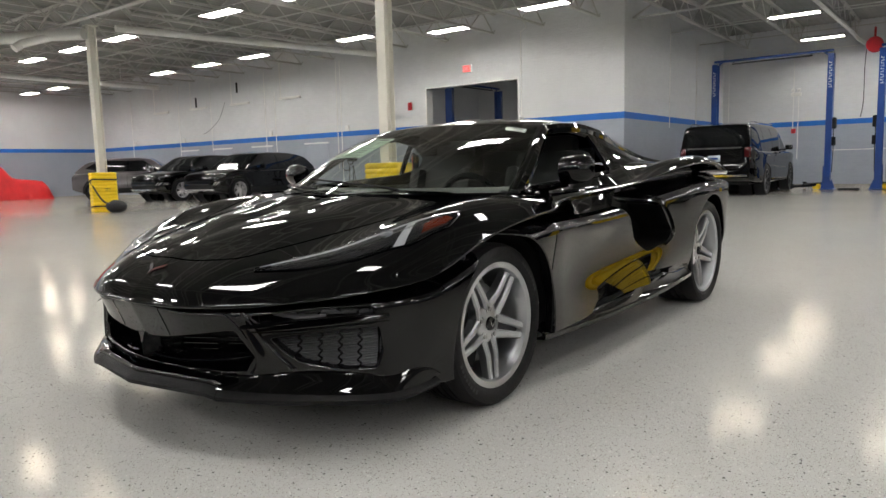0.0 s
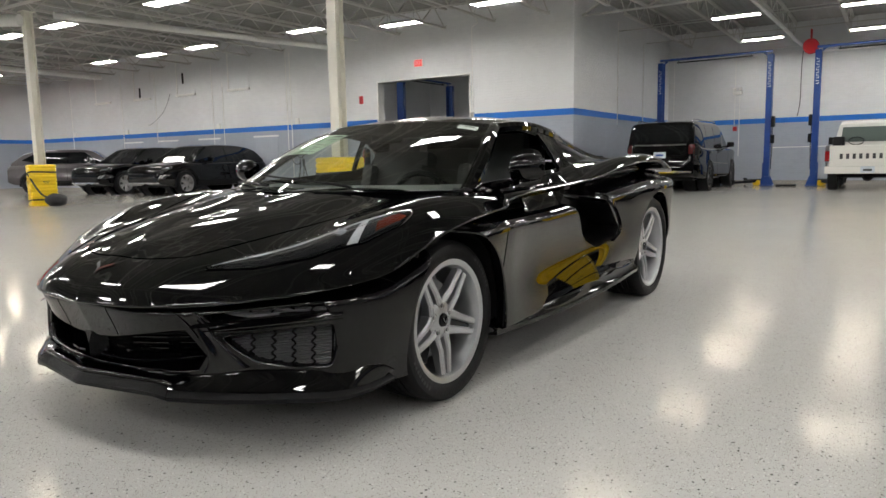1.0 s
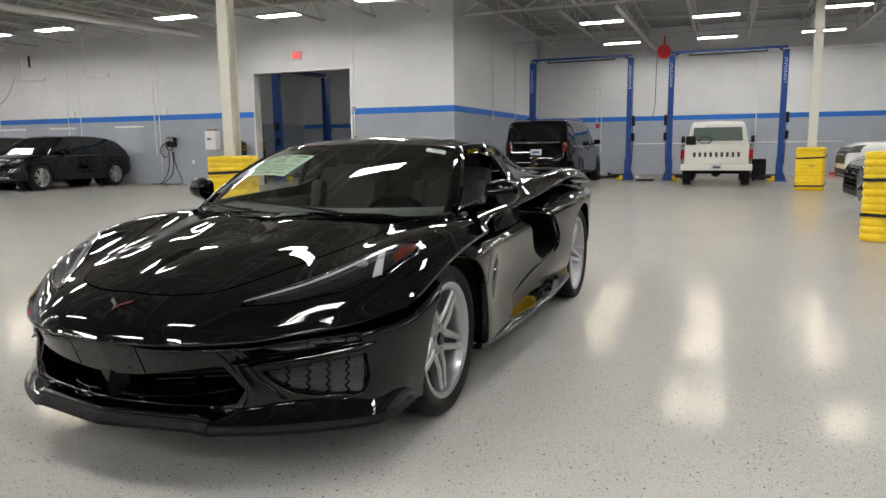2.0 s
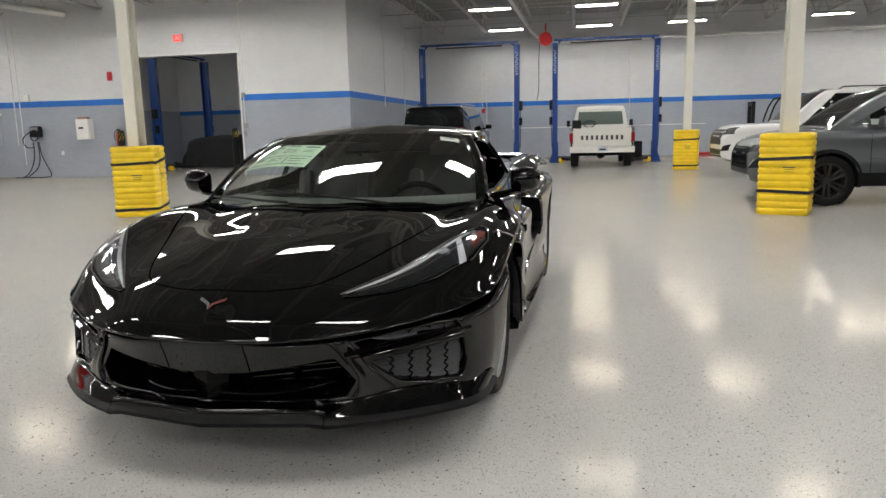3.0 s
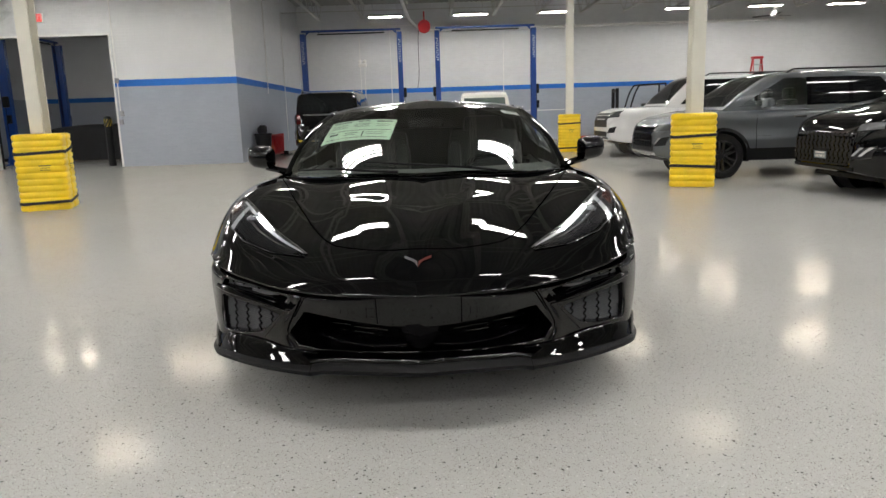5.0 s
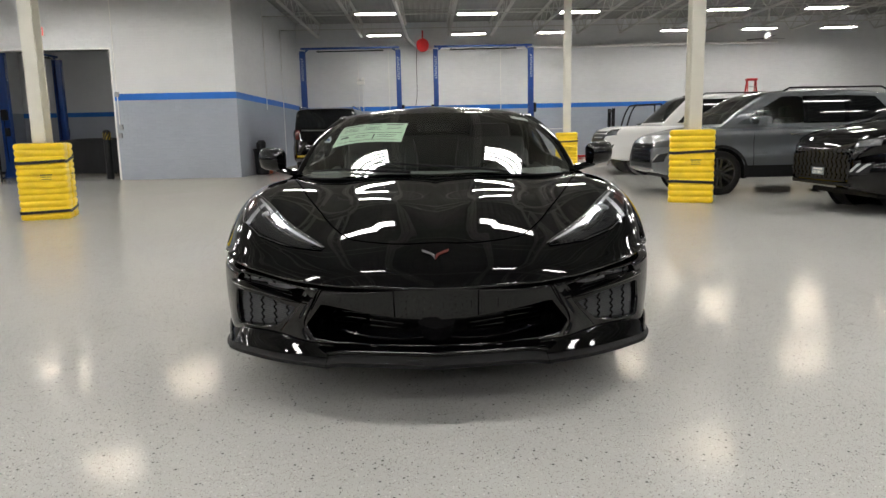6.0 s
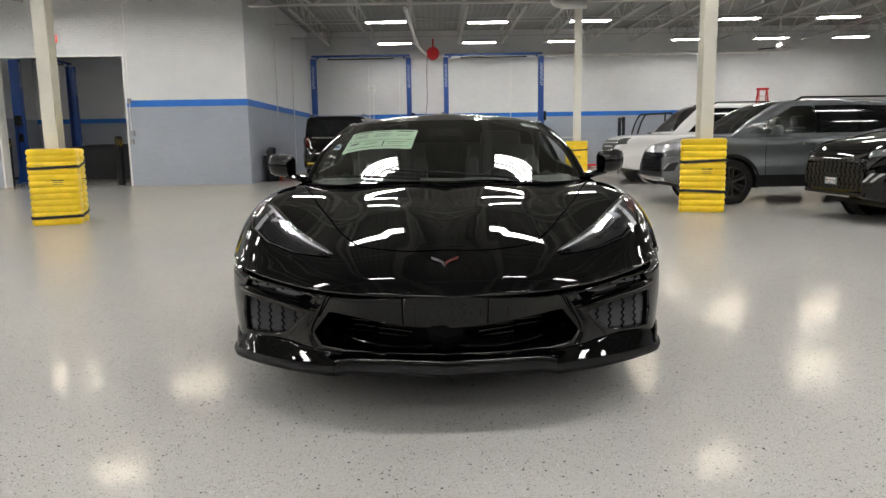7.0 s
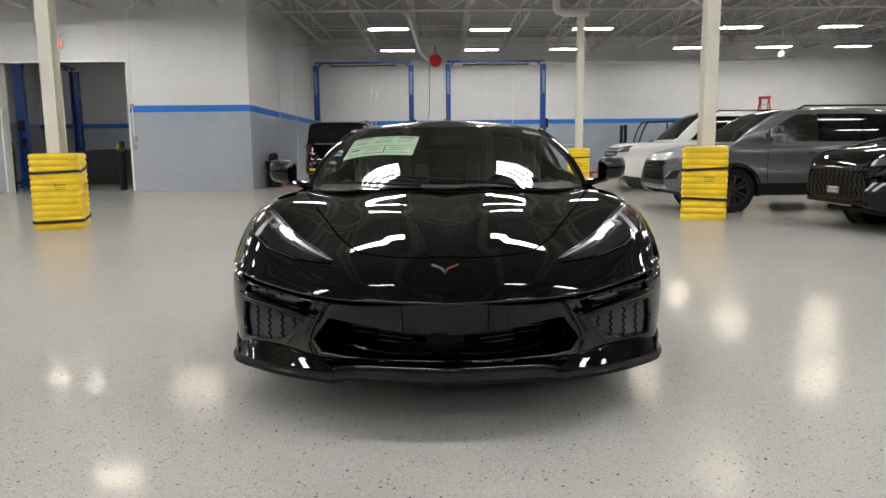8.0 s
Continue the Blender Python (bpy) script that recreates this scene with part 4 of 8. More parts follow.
# seams of the plate panel
for line in ([(0.152, 0.512), (0.152, 0.402)], [(0.335, 0.502), (0.405, 0.499), (0.424, 0.49), (0.47, 0.412)]):
    bm = bmesh.new()
    row = [face(x, z, 0.0008) for x, z, _ in along([(x, z, 0) for x, z in line], 16)]
    rows = []
    for i, p in enumerate(row):
        d = (row[min(i + 1, 16)] - row[max(i - 1, 0)]).normalized()
        w = d.cross(Vector((0, 1, 0))).normalized() * 0.0022
        rows.append((p - w, p + w))
    grid(bm, rows)
    pair("panel_seam", bm, GAP)

# inside the intake: backing, keel, shutters and a lower vane
bm = bmesh.new()
grid(bm, [[(x, -0.83 + 0.30 * (abs(x) / 0.52) ** 2, z) for x in spread((-0.52, 0.52, 24))] for z in (0.26, 0.36, 0.46)])
part("grille_backing", bm, DEEP_BLACK, sports_car)
bm = bmesh.new()
grid(bm, [[(-0.078, -0.938, 0.415), (0, -0.945, 0.42), (0.078, -0.938, 0.415)], [(-0.064, -0.93, 0.365), (0, -0.966, 0.358), (0.064, -0.93, 0.365)], [(-0.05, -0.915, 0.315), (0, -0.964, 0.304), (0.05, -0.915, 0.315)], [(-0.05, -0.86, 0.30), (0, -0.88, 0.29), (0.05, -0.86, 0.30)]])
part("grille_keel", bm, DEEP_BLACK, sports_car, "faceted gloss black keel in the intake", 15)
for x0 in (0.12, 0.27):
    bm = bmesh.new()
    for k in range(5):
        z = 0.315 + 0.02 * k
        y = -0.90 + 0.3 * ((x0 + 0.06) / 0.52) ** 2
        bar(bm, (x0, y, z), (x0 + 0.13, y + 0.05, z + 0.004), 0.018, 0.004)
    pair("grille_shutter", bm, GLOSS_BLACK)
bm = bmesh.new()
rows = []
for x in spread((0.05, 0.40, 16)):
    y = -0.955 + 0.28 * (x / 0.52) ** 2
    z = 0.325 - 0.012 * math.sin(math.pi * (x - 0.05) / 0.35)
    rows.append([(x, y + 0.05, z + 0.004), (x, y, z + 0.003), (x, y - 0.002, z - 0.002), (x, y + 0.006, z - 0.012), (x, y + 0.05, z - 0.014)])
grid(bm, rows)
pair("intake_vane", bm, GLOSS_BLACK, sharp=50)

# ---- splitter: straight to a kink on either side, then a swept wing; a gloss lip stands on the wing
MIDDLE = along([(0, -1.024, 0.223), (0.355, -0.962, 0.221)], 14)
WING = [Vector(p) for p in soft([(0.408, -0.948, 0.210), (0.55, -0.876, 0.206), (0.68, -0.786, 0.201), (0.80, -0.682, 0.196), (0.868, -0.600, 0.194), (0.9, -0.500, 0.198), (0.91, -0.385, 0.208)], 40)]
SPLIT = MIDDLE + WING


bm = bmesh.new()
rows = []
for i, p in enumerate(SPLIT):
    o = outwards(SPLIT, i) if i else Vector((0, -1, 0))
    slim = 1 - 0.35 * max(0, (i - 40) / 15)
    row = [p + o * a + Vector((0, 0, b * slim)) for a, b in ((-0.26, 0.0), (-0.02, -0.003), (-0.003, 0.0), (0.0, 0.002), (0.004, 0.017), (0.002, 0.0195), (-0.014, 0.037), (-0.019, 0.040), (-0.06, 0.048), (-0.2, 0.05))]
    for q in row:
        q.x = max(q.x, 0)
    if i == 0:
        for q in row:
            q.x = 0
    rows.append(row)
grid(bm, rows)
mirrored(bm)
part("splitter", bm, DARK_GREY, sports_car, "matte dark grey front splitter", 20)
bm = bmesh.new()
o, p = outwards(SPLIT, 15), SPLIT[15]
grid(bm, [[p + o * a + Vector((s, 0, b)) for a, b in ((0.001, 0.001), (0.005, 0.017), (-0.013, 0.038))] for s in (-0.0012, 0.0012)])
pair("splitter_joint", bm, GAP)

lip_top = soft([(0.385, 0.284, 0), (0.46, 0.287, 0), (0.55, 0.297, 0), (0.62, 0.302, 0), (0.72, 0.298, 0), (0.80, 0.292, 0)], 26)
ends = [Vector(p) for p in soft([(0.866, -0.53, 0.290), (0.892, -0.475, 0.290), (0.902, -0.43, 0.278), (0.906, -0.385, 0.252)], 12)]
tops = [face(x, z, 0.004) for x, z, _ in lip_top] + ends
for _ in range(8):
    tops = [tops[0]] + [a * 0.25 + b * 0.5 + c * 0.25 for a, b, c in zip(tops, tops[1:], tops[2:])] + [tops[-1]]
feet = along([p + outwards(WING, i) * -0.012 + Vector((0, 0, 0.040 - 0.012 * i / 40)) for i, p in enumerate(WING)], len(tops) - 1)
bm = bmesh.new()
rows = []
for i, (p, q) in enumerate(zip(tops, feet)):
    o = outwards(tops, i)
    back = p - o * 0.03 + Vector((0, 0, 0.004))
    rows.append([back, p - o * 0.004 + Vector((0, 0, 0.001)), p + o * 0.005 - Vector((0, 0, 0.002)), p + o * 0.007 - Vector((0, 0, 0.007)), p.lerp(q, 0.4) + o * 0.007, p.lerp(q, 0.85) + o * 0.004, q + o * 0.004, q - o * 0.004 - Vector((0, 0, 0.004)), q - o * 0.05 - Vector((0, 0, 0.004))])
grid(bm, rows)
pair("lower_lip", bm, CAR_BLACK, "gloss black lip above the splitter", 40)
bm = bmesh.new()
rows = []
for p in along(MIDDLE + [WING[0]], 16):
    rows.append([(p.x, p.y + a, p.z + b) for a, b in ((0.022, 0.040), (0.018, 0.048), (0.022, 0.055), (0.032, 0.058), (0.10, 0.056), (0.22, 0.05))])
grid(bm, rows)
mirrored(bm)
part("intake_sill", bm, CAR_BLACK, sports_car, "gloss black sill under the front intake", 60)


# ---- headlights
def patch(bm, upper, lower, n, m, direction, lift, tree=None):
    """A skin between two lines, dropped on the body."""
    a, b = along(upper, n), along(lower, n)
    rows = []
    for p, q in zip(a, b):
        row = drape([p.lerp(q, k / m) for k in range(m + 1)], direction, lift, tree=tree)
        if None not in row:
            rows.append(row)
    grid(bm, rows)
    return bm


LAMP_UP = [(0.425, -0.775, 2), (0.52, -0.64, 2), (0.64, -0.47, 2), (0.76, -0.28, 2), (0.83, -0.155, 2)]
LAMP_LOW = [(0.435, -0.785, 2), (0.58, -0.70, 2), (0.72, -0.58, 2), (0.825, -0.42, 2), (0.862, -0.25, 2), (0.85, -0.17, 2)]
bm = bmesh.new()
patch(bm, LAMP_UP, LAMP_LOW, 28, 10, (0, 0, -1), 0.0035)
pair("headlight_lens", bm, LENS, "clear headlight lens")
bm = bmesh.new()
patch(bm, LAMP_UP, LAMP_LOW, 28, 10, (0, 0, -1), 0.0012)
pair("headlight_housing", bm, GLOSS_BLACK)
LAMP_METAL = grained("lamp_grey_metal", (0.22, 0.23, 0.25), 0.3, 20, 0.1, 0.02, 100, 0.8)


def lerp_line(t0, t1, a, b, n=16):
    """A line that runs inside the headlight from station a to b, at heights t0 to t1 between its upper and lower edge."""
    up, lo = along(LAMP_UP, 40), along(LAMP_LOW, 40)
    out = []
    for k in range(n + 1):
        f = k / n
        i = int(round((a + (b - a) * f) * 40))
        out.append(up[i].lerp(lo[i], t0 + (t1 - t0) * f))
    return out


STRIP_WHITE = material("lamp_strip", (0.8, 0.81, 0.83), 0.25, 0.3)
LAMP_DARK = grained("lamp_dark_bezel", (0.010, 0.0105, 0.0115), 0.3, 20, 0.1, 0.1, 60, 0.0, 0.1)
bm = bmesh.new()
patch(bm, lerp_line(0.10, 0.10, 0.08, 0.9), lerp_line(0.92, 0.9, 0.08, 0.9), 24, 6, (0, 0, -1), 0.0016)
pair("headlight_bezel", bm, LAMP_DARK, "dark grey headlight bezel")
bm = bmesh.new()
strip(bm, along(LAMP_UP + LAMP_LOW[::-1], 70), 0.005, (0, 0, -1), 0.0036)
pair("headlight_seal", bm, CHROME)
# the light guide, widened and whitened to paint in reflections of the lens edge
bm = bmesh.new()
patch(bm, lerp_line(0.14, 0.10, 0.03, 0.84), lerp_line(0.3, 0.2, 0.03, 0.84), 20, 3, (0, 0, -1), 0.0022)
pair("daytime_strip", bm, STRIP_WHITE, "pale light strip in the headlight, with lens glints painted in")
for lo_t in (0.02, 0.40):
    bm = bmesh.new()
    patch(bm, lerp_line(lo_t + 0.02, lo_t, 0.08, 0.82), lerp_line(lo_t + 0.09, lo_t + 0.06, 0.08, 0.82), 20, 1, (0, 0, -1), 0.0026)
    pair("chrome_line", bm, CHROME)
bm = bmesh.new()
patch(bm, lerp_line(0.2, 0.14, 0.735, 0.775), lerp_line(0.98, 0.98, 0.61, 0.645), 8, 3, (0, 0, -1), 0.0027)
pair("headlight_fin", bm, STRIP_WHITE)
bm = bmesh.new()
patch(bm, lerp_line(0.40, 0.3, 0.80, 0.93), lerp_line(0.85, 0.75, 0.76, 0.94), 8, 3, (0, 0, -1), 0.0024)
pair("side_marker", bm, AMBER, "amber side marker")
bm = bmesh.new()
lx = drape([(0.715, -0.43, 2)], (0, 0, -1), 0.002)[0]
lathe(bm, [(0.001, 0.004), (0.014, 0.003), (0.022, -0.002), (0.026, 0.002), (0.03, -0.006)], "y", 20, (0, 0, 0))
bm.transform(Matrix.Translation(lx) @ Matrix.Rotation(radians(-62), 4, "X") @ Matrix.Rotation(radians(180), 4, "X"))
pair("projector_lamp", bm, LAMP_METAL)

# ---- badge: two crossed flag shapes
BADGE_SILVER = material("badge_silver", (0.12, 0.12, 0.13), 0.35, 0.4)
BADGE_RED = material("badge_red", (0.13, 0.022, 0.016), 0.35, 0.3)
for side, mat in ((1, BADGE_RED), (-1, BADGE_SILVER)):
    bm = bmesh.new()
    patch(bm, [(0.002, -0.9, 2), (0.018, -0.888, 2), (0.05, -0.87, 2)], [(0.0, -0.925, 2), (0.013, -0.903, 2), (0.048, -0.884, 2)], 8, 2, (0, 0, -1), 0.004)
    if side < 0:
        bm.transform(Matrix.Diagonal((-1, 1, 1, 1)))
    part("badge_flag", bm, mat, sports_car, "small red nose badge" if side > 0 else "small silver nose badge")


# ---- canopy
def coons(top, bottom, left, right, n, m, bulge=None):
    """A skin spanned by four lines: bottom and top run along, left and right rise from bottom to top."""
    t, b, l, r = along(top, n), along(bottom, n), along(left, m), along(right, m)
    rows = []
    for j in range(m + 1):
        v = j / m
        row = []
        for i in range(n + 1):
            u = i / n
            p = b[i] * (1 - v) + t[i] * v + l[j] * (1 - u) + r[j] * u
            p -= b[0] * (1 - u) * (1 - v) + b[n] * u * (1 - v) + t[0] * (1 - u) * v + t[n] * u * v
            if bulge:
                p += bulge(u, v)
            row.append(p)
        rows.append(row)
    return rows


PILLAR = soft([(0.745, 0.40, 0.845), (0.70, 0.62, 0.985), (0.635, 0.82, 1.09), (0.575, 0.985, 1.152)])
COWL = soft([(0, -0.02, 0.852), (0.3, 0.03, 0.853), (0.55, 0.17, 0.85), (0.745, 0.40, 0.845)])
HEADER = soft([(0, 0.80, 1.178), (0.3, 0.84, 1.175), (0.48, 0.91, 1.165), (0.575, 0.985, 1.152)])
SPINE = soft([(0, -0.02, 0.852), (0, 0.38, 1.025), (0, 0.80, 1.178)])
REAR_EDGE = soft([(0, 1.78, 1.205), (0.3, 1.78, 1.19), (0.47, 1.76, 1.165), (0.56, 1.74, 1.135)])
RAIL = soft([(0.575, 0.985, 1.152), (0.592, 1.2, 1.168), (0.59, 1.45, 1.162), (0.56, 1.74, 1.135)])
ROOF_SPINE = soft([(0, 0.80, 1.178), (0, 1.1, 1.222), (0, 1.4, 1.234), (0, 1.78, 1.205)])
screen_rows = coons(HEADER, COWL, SPINE, PILLAR, 24, 20)
bm = bmesh.new()
grid(bm, screen_rows)
mirrored(bm)
windscreen = part("windscreen", bm, SCREEN_GLASS, sports_car, "tinted raked windscreen")
screen_tree = BVHTree.FromPolygons([v.co for v in windscreen.data.vertices], [tuple(p.vertices) for p in windscreen.data.polygons])
bm = bmesh.new()
grid(bm, coons(REAR_EDGE, HEADER, ROOF_SPINE, RAIL, 20, 16))
mirrored(bm)
part("roof", bm, GLOSS_BLACK, sports_car, "gloss black roof panel")
# pillar and roof rail, swept
bm = bmesh.new()
line = PILLAR + RAIL[1:] + soft([(0.56, 1.74, 1.135), (0.5, 2.1, 1.08), (0.46, 2.6, 1.0), (0.45, 3.1, 0.955)])[1:]
rows = []
for i, p in enumerate(line):
    p = Vector(p)
    a, b = Vector(line[max(i - 1, 0)]), Vector(line[min(i + 1, len(line) - 1)])
    d = (b - a).normalized()
    inn = Vector((-1, 0, 0)) - d * d.dot(Vector((-1, 0, 0)))
    inn.normalize()
    up = inn.cross(d)
    if up.z < 0:
        up = -up
    w = 0.035
    rows.append([p + inn * w + up * 0.004, p + inn * 0.012 + up * 0.012, p - inn * 0.012 + up * 0.006, p - inn * 0.026 - up * 0.016, p - inn * 0.024 - up * 0.04, p + inn * 0.0 - up * 0.045])
grid(bm, rows)
pair("roof_rail", bm, CAR_BLACK)
# side glass and its frame
BELT = soft([(0.765, 0.42, 0.845), (0.775, 0.8, 0.86), (0.77, 1.2, 0.885), (0.74, 1.62, 0.93)])
EDGE_UP = [tuple(Vector(p) + Vector((0.012, 0, -0.03))) for p in PILLAR[2:]] + [tuple(Vector(p) + Vector((0.014, 0, -0.03))) for p in RAIL[1:]]
WINDOW = rounded([(0.49, 0.868), (0.68, 0.985), (0.87, 1.08), (1.0, 1.118), (1.2, 1.125), (1.40, 1.10), (1.56, 1.02), (1.57, 0.955), (1.4, 0.915)], 0.03)
bm = bmesh.new()
grid(bm, coons(EDGE_UP, BELT, [BELT[0], EDGE_UP[0]], [BELT[-1], EDGE_UP[-1]], 110, 34, lambda u, v: Vector((0.03 * math.sin(math.pi * v) * math.sin(math.pi * min(1, u + 0.1)), 0, 0))))
side_tree = BVHTree.FromBMesh(bm)
rim_w = cut(bm, WINDOW, 1, 2, lambda c: True, side_tree, (-1, 0, 0))
pair("window_surround", bm, CAR_BLACK)
bm = bmesh.new()
rim(bm, rim_w, lambda p: (p.x - 0.018, p.y, p.z))
pair("window_seal", bm, BLACK_PLASTIC)
bm = bmesh.new()
rows = []
for y in spread((1.40, 1.60, 12)):
    row = drape([(2, y, z) for z in spread((0.85, 1.14, 12))], (-1, 0, 0), -0.012, tree=side_tree)
    rows.append(row)
for a, b in zip(rows, rows[1:]):
    for k in range(len(a) - 1):
        quad = (a[k], a[k + 1], b[k + 1], b[k])
        if None not in quad:
            bm.faces.new([bm.verts.new(p) for p in quad])
bmesh.ops.remove_doubles(bm, verts=bm.verts, dist=0.0005)
pair("quarter_window", bm, SIDE_GLASS, "small tinted quarter window")
bm = bmesh.new()
post_line = [p for p in drape([(2, 1.385 + 0.03 * k / 8, 1.105 - 0.19 * k / 8) for k in range(9)], (-1, 0, 0), -0.008, tree=side_tree) if p]
for p, q in zip(post_line, post_line[1:]):
    bar(bm, p, q, 0.026, 0.02)
pair("window_post", bm, GLOSS_BLACK)
# shoulder between belt and body, and the fastback
bm = bmesh.new()
belt_pts = along(BELT + soft([(0.74, 1.62, 0.93), (0.66, 2.0, 0.955), (0.58, 2.5, 0.955), (0.52, 3.0, 0.95)])[1:], 60)
rows = []
for p in belt_pts:
    foot = drape([(p.x + 0.085, p.y, 2)], (0, 0, -1), -0.006)[0]
    if foot is None:
        continue
    rows.append([p + Vector((-0.006, 0, 0.004)), p + Vector((0.01, 0, 0.0)), p.lerp(foot, 0.35) + Vector((0.008, 0, 0.0)), p.lerp(foot, 0.7) + Vector((0.004, 0, 0)), foot])
grid(bm, rows)
pair("belt_shoulder", bm, CAR_BLACK)
HIP = soft([(0.74, 1.62, 0.93), (0.66, 2.0, 0.955), (0.58, 2.5, 0.955), (0.52, 3.1, 0.95)])
BACK_RAIL = soft([(0.574, 1.74, 1.105), (0.514, 2.1, 1.06), (0.474, 2.6, 0.985), (0.464, 3.1, 0.945)])
bm = bmesh.new()
grid(bm, coons(BACK_RAIL, HIP, [HIP[0], BACK_RAIL[0]], [HIP[-1], BACK_RAIL[-1]], 24, 8))
pair("rear_buttress", bm, CAR_BLACK)
bm = bmesh.new()
grid(bm, coons([(0, 3.15, 0.965), (0.45, 3.1, 0.955)], REAR_EDGE, [(0, 1.78, 1.205), (0, 2.3, 1.13), (0, 3.15, 0.965)], soft([(0.56, 1.74, 1.135), (0.5, 2.1, 1.08), (0.46, 2.6, 1.0), (0.45, 3.1, 0.955)]), 12, 20))
mirrored(bm)
part("rear_hatch", bm, GLOSS_BLACK, sports_car, "gloss black louvred rear hatch")

# ---- side skirt, vent blade, mirrors, wipers
bm = bmesh.new()
rows = []
for y in spread((0.34, 2.3, 50)):
    x = spline_keys((0.34, 0.925), (0.7, 0.935), (1.2, 0.95), (1.8, 0.955), (2.3, 0.935))(y)
    top = spline_keys((0.34, 0.24), (0.7, 0.31), (1.2, 0.40), (1.7, 0.445), (2.0, 0.43), (2.3, 0.36))(y)
    low = spline_keys((0.34, 0.212), (0.7, 0.2), (1.5, 0.207), (2.3, 0.235))(y)
    rows.append([(0.86, y, top + 0.012), (0.9, y, top), (0.908, y, low + (top - low) * 0.62), (x - 0.024, y, low + (top - low) * 0.34), (x - 0.006, y, low + 0.03), (x, y, low + 0.022), (x - 0.003, y, low), (x - 0.08, y, low - 0.008)])
grid(bm, rows)
pair("side_skirt", bm, CAR_BLACK, "gloss black side skirt")
bm = bmesh.new()
outer = drape([(3, p[0], p[1]) for p in soft([(1.12, 0.80, 0), (1.45, 0.79, 0), (1.78, 0.745, 0), (1.995, 0.56, 0), (1.88, 0.47, 0)], 30)], (-1, 0, 0), 0.0)
rows = []
for k, p in enumerate(outer):
    if p is None:
        continue
    w = 0.03 * math.sin(math.pi * min(1, k / 24 + 0.05)) + 0.012
    c = Vector((p.x, 1.62, 0.62))
    d = (c - p).normalized()
    rows.append([p - d * 0.004, p + Vector((0.012, 0, 0)) + d * 0.005, p + Vector((0.012, 0, 0)) + d * w, p - Vector((0.03, 0, 0)) + d * (w + 0.01)])
grid(bm, rows)
pair("vent_frame", bm, CAR_BLACK, "gloss black boomerang frame of the side vent")
bm = bmesh.new()
ring = []
for k in range(13):
    t = -math.pi / 2 + math.pi * k / 12
    ring.append((math.cos(t), math.sin(t)))
rows = []
for x, sy, sz, dz, dy in ((0.836, 0.02, 0.035, -0.004, 0.02), (0.842, 0.05, 0.052, -0.002, 0.01), (0.865, 0.075, 0.063, 0.0, 0.0), (0.905, 0.08, 0.065, 0.003, 0.004), (0.945, 0.074, 0.062, 0.006, 0.01), (0.972, 0.056, 0.052, 0.008, 0.022), (0.985, 0.025, 0.03, 0.008, 0.038)):
    rows.append([(0.855 + (x - 0.836) * 1.03, 0.615 + dy * 1.2 - sy * c, 0.93 + dz + sz * s) for c, s in ring])
vs = grid(bm, rows)
bm.faces.new([v for v in vs[0]])
bm.faces.new([v for v in vs[-1]][::-1])
pair("mirror_shell", bm, CAR_BLACK, "gloss black door mirror")
bm = bmesh.new()
prism(bm, rounded([(0.85, 0.885), (0.97, 0.895), (0.975, 0.985), (0.855, 0.985)], 0.03), 0.006, Matrix.Translation((0.03, 0.638, -0.006)) @ Matrix.Rotation(radians(90), 4, "X"))
pair("mirror_glass", bm, CHROME)
bm = bmesh.new()
tube(bm, [(0.76, 0.58, 0.845), (0.83, 0.60, 0.86), (0.9, 0.615, 0.878)], [0.022, 0.018, 0.02], 10)
pair("mirror_arm", bm, CAR_BLACK)
for pts in ([(0.42, 0.0, 2), (0.2, -0.005, 2), (-0.06, 0.02, 2), (-0.3, 0.09, 2)], [(-0.12, -0.04, 2), (-0.32, 0.02, 2), (-0.55, 0.16, 2), (-0.66, 0.27, 2)]):
    bm = bmesh.new()
    down = drape([(p[0], p[1] + 0.055, p[2]) for p in soft(pts, 20)], (0, 0, -1), 0.012, tree=screen_tree)
    down = [p for p in down if p is not None]
    if len(down) > 2:
        tube(bm, down, [0.007 - 0.003 * k / len(down) for k in range(len(down))], 6)
        part("wiper", bm, BLACK_PLASTIC, sports_car)
# cowl tray under the windscreen
bm = bmesh.new()
rows = [[Vector(p) + Vector((0, dy, dz)) for p in along(COWL, 24)] for dy, dz in ((-0.03, -0.004), (0.0, -0.012), (0.08, -0.03))]
grid(bm, rows)
mirrored(bm)
part("cowl_tray", bm, BLACK_PLASTIC, sports_car)

# ---- windscreen papers, on the inside of the glass
def on_glass(name, quad, mat, label, lift, n=12, parent=None):
    a, b, c, d = [Vector((x, y, 3)) for x, y in quad]
    rows = [drape([a.lerp(b, i / n).lerp(d.lerp(c, i / n), j / n) for i in range(n + 1)], (0, 0, -1), lift, tree=screen_tree) for j in range(n + 1)]
    bm = bmesh.new()
    grid(bm, [r for r in rows if None not in r])
    return part(name, bm, mat, parent or sports_car, label)


SHEET = [Vector(p) for p in ((-0.53, 0.75), (-0.153, 0.652), (-0.182, 0.382), (-0.571, 0.492))]


def on_sheet(u0, v0, u1, v1):
    at = lambda u, v: tuple(SHEET[0].lerp(SHEET[1], u).lerp(SHEET[3].lerp(SHEET[2], u), v))
    return [at(u0, v0), at(u1, v0), at(u1, v1), at(u0, v1)]


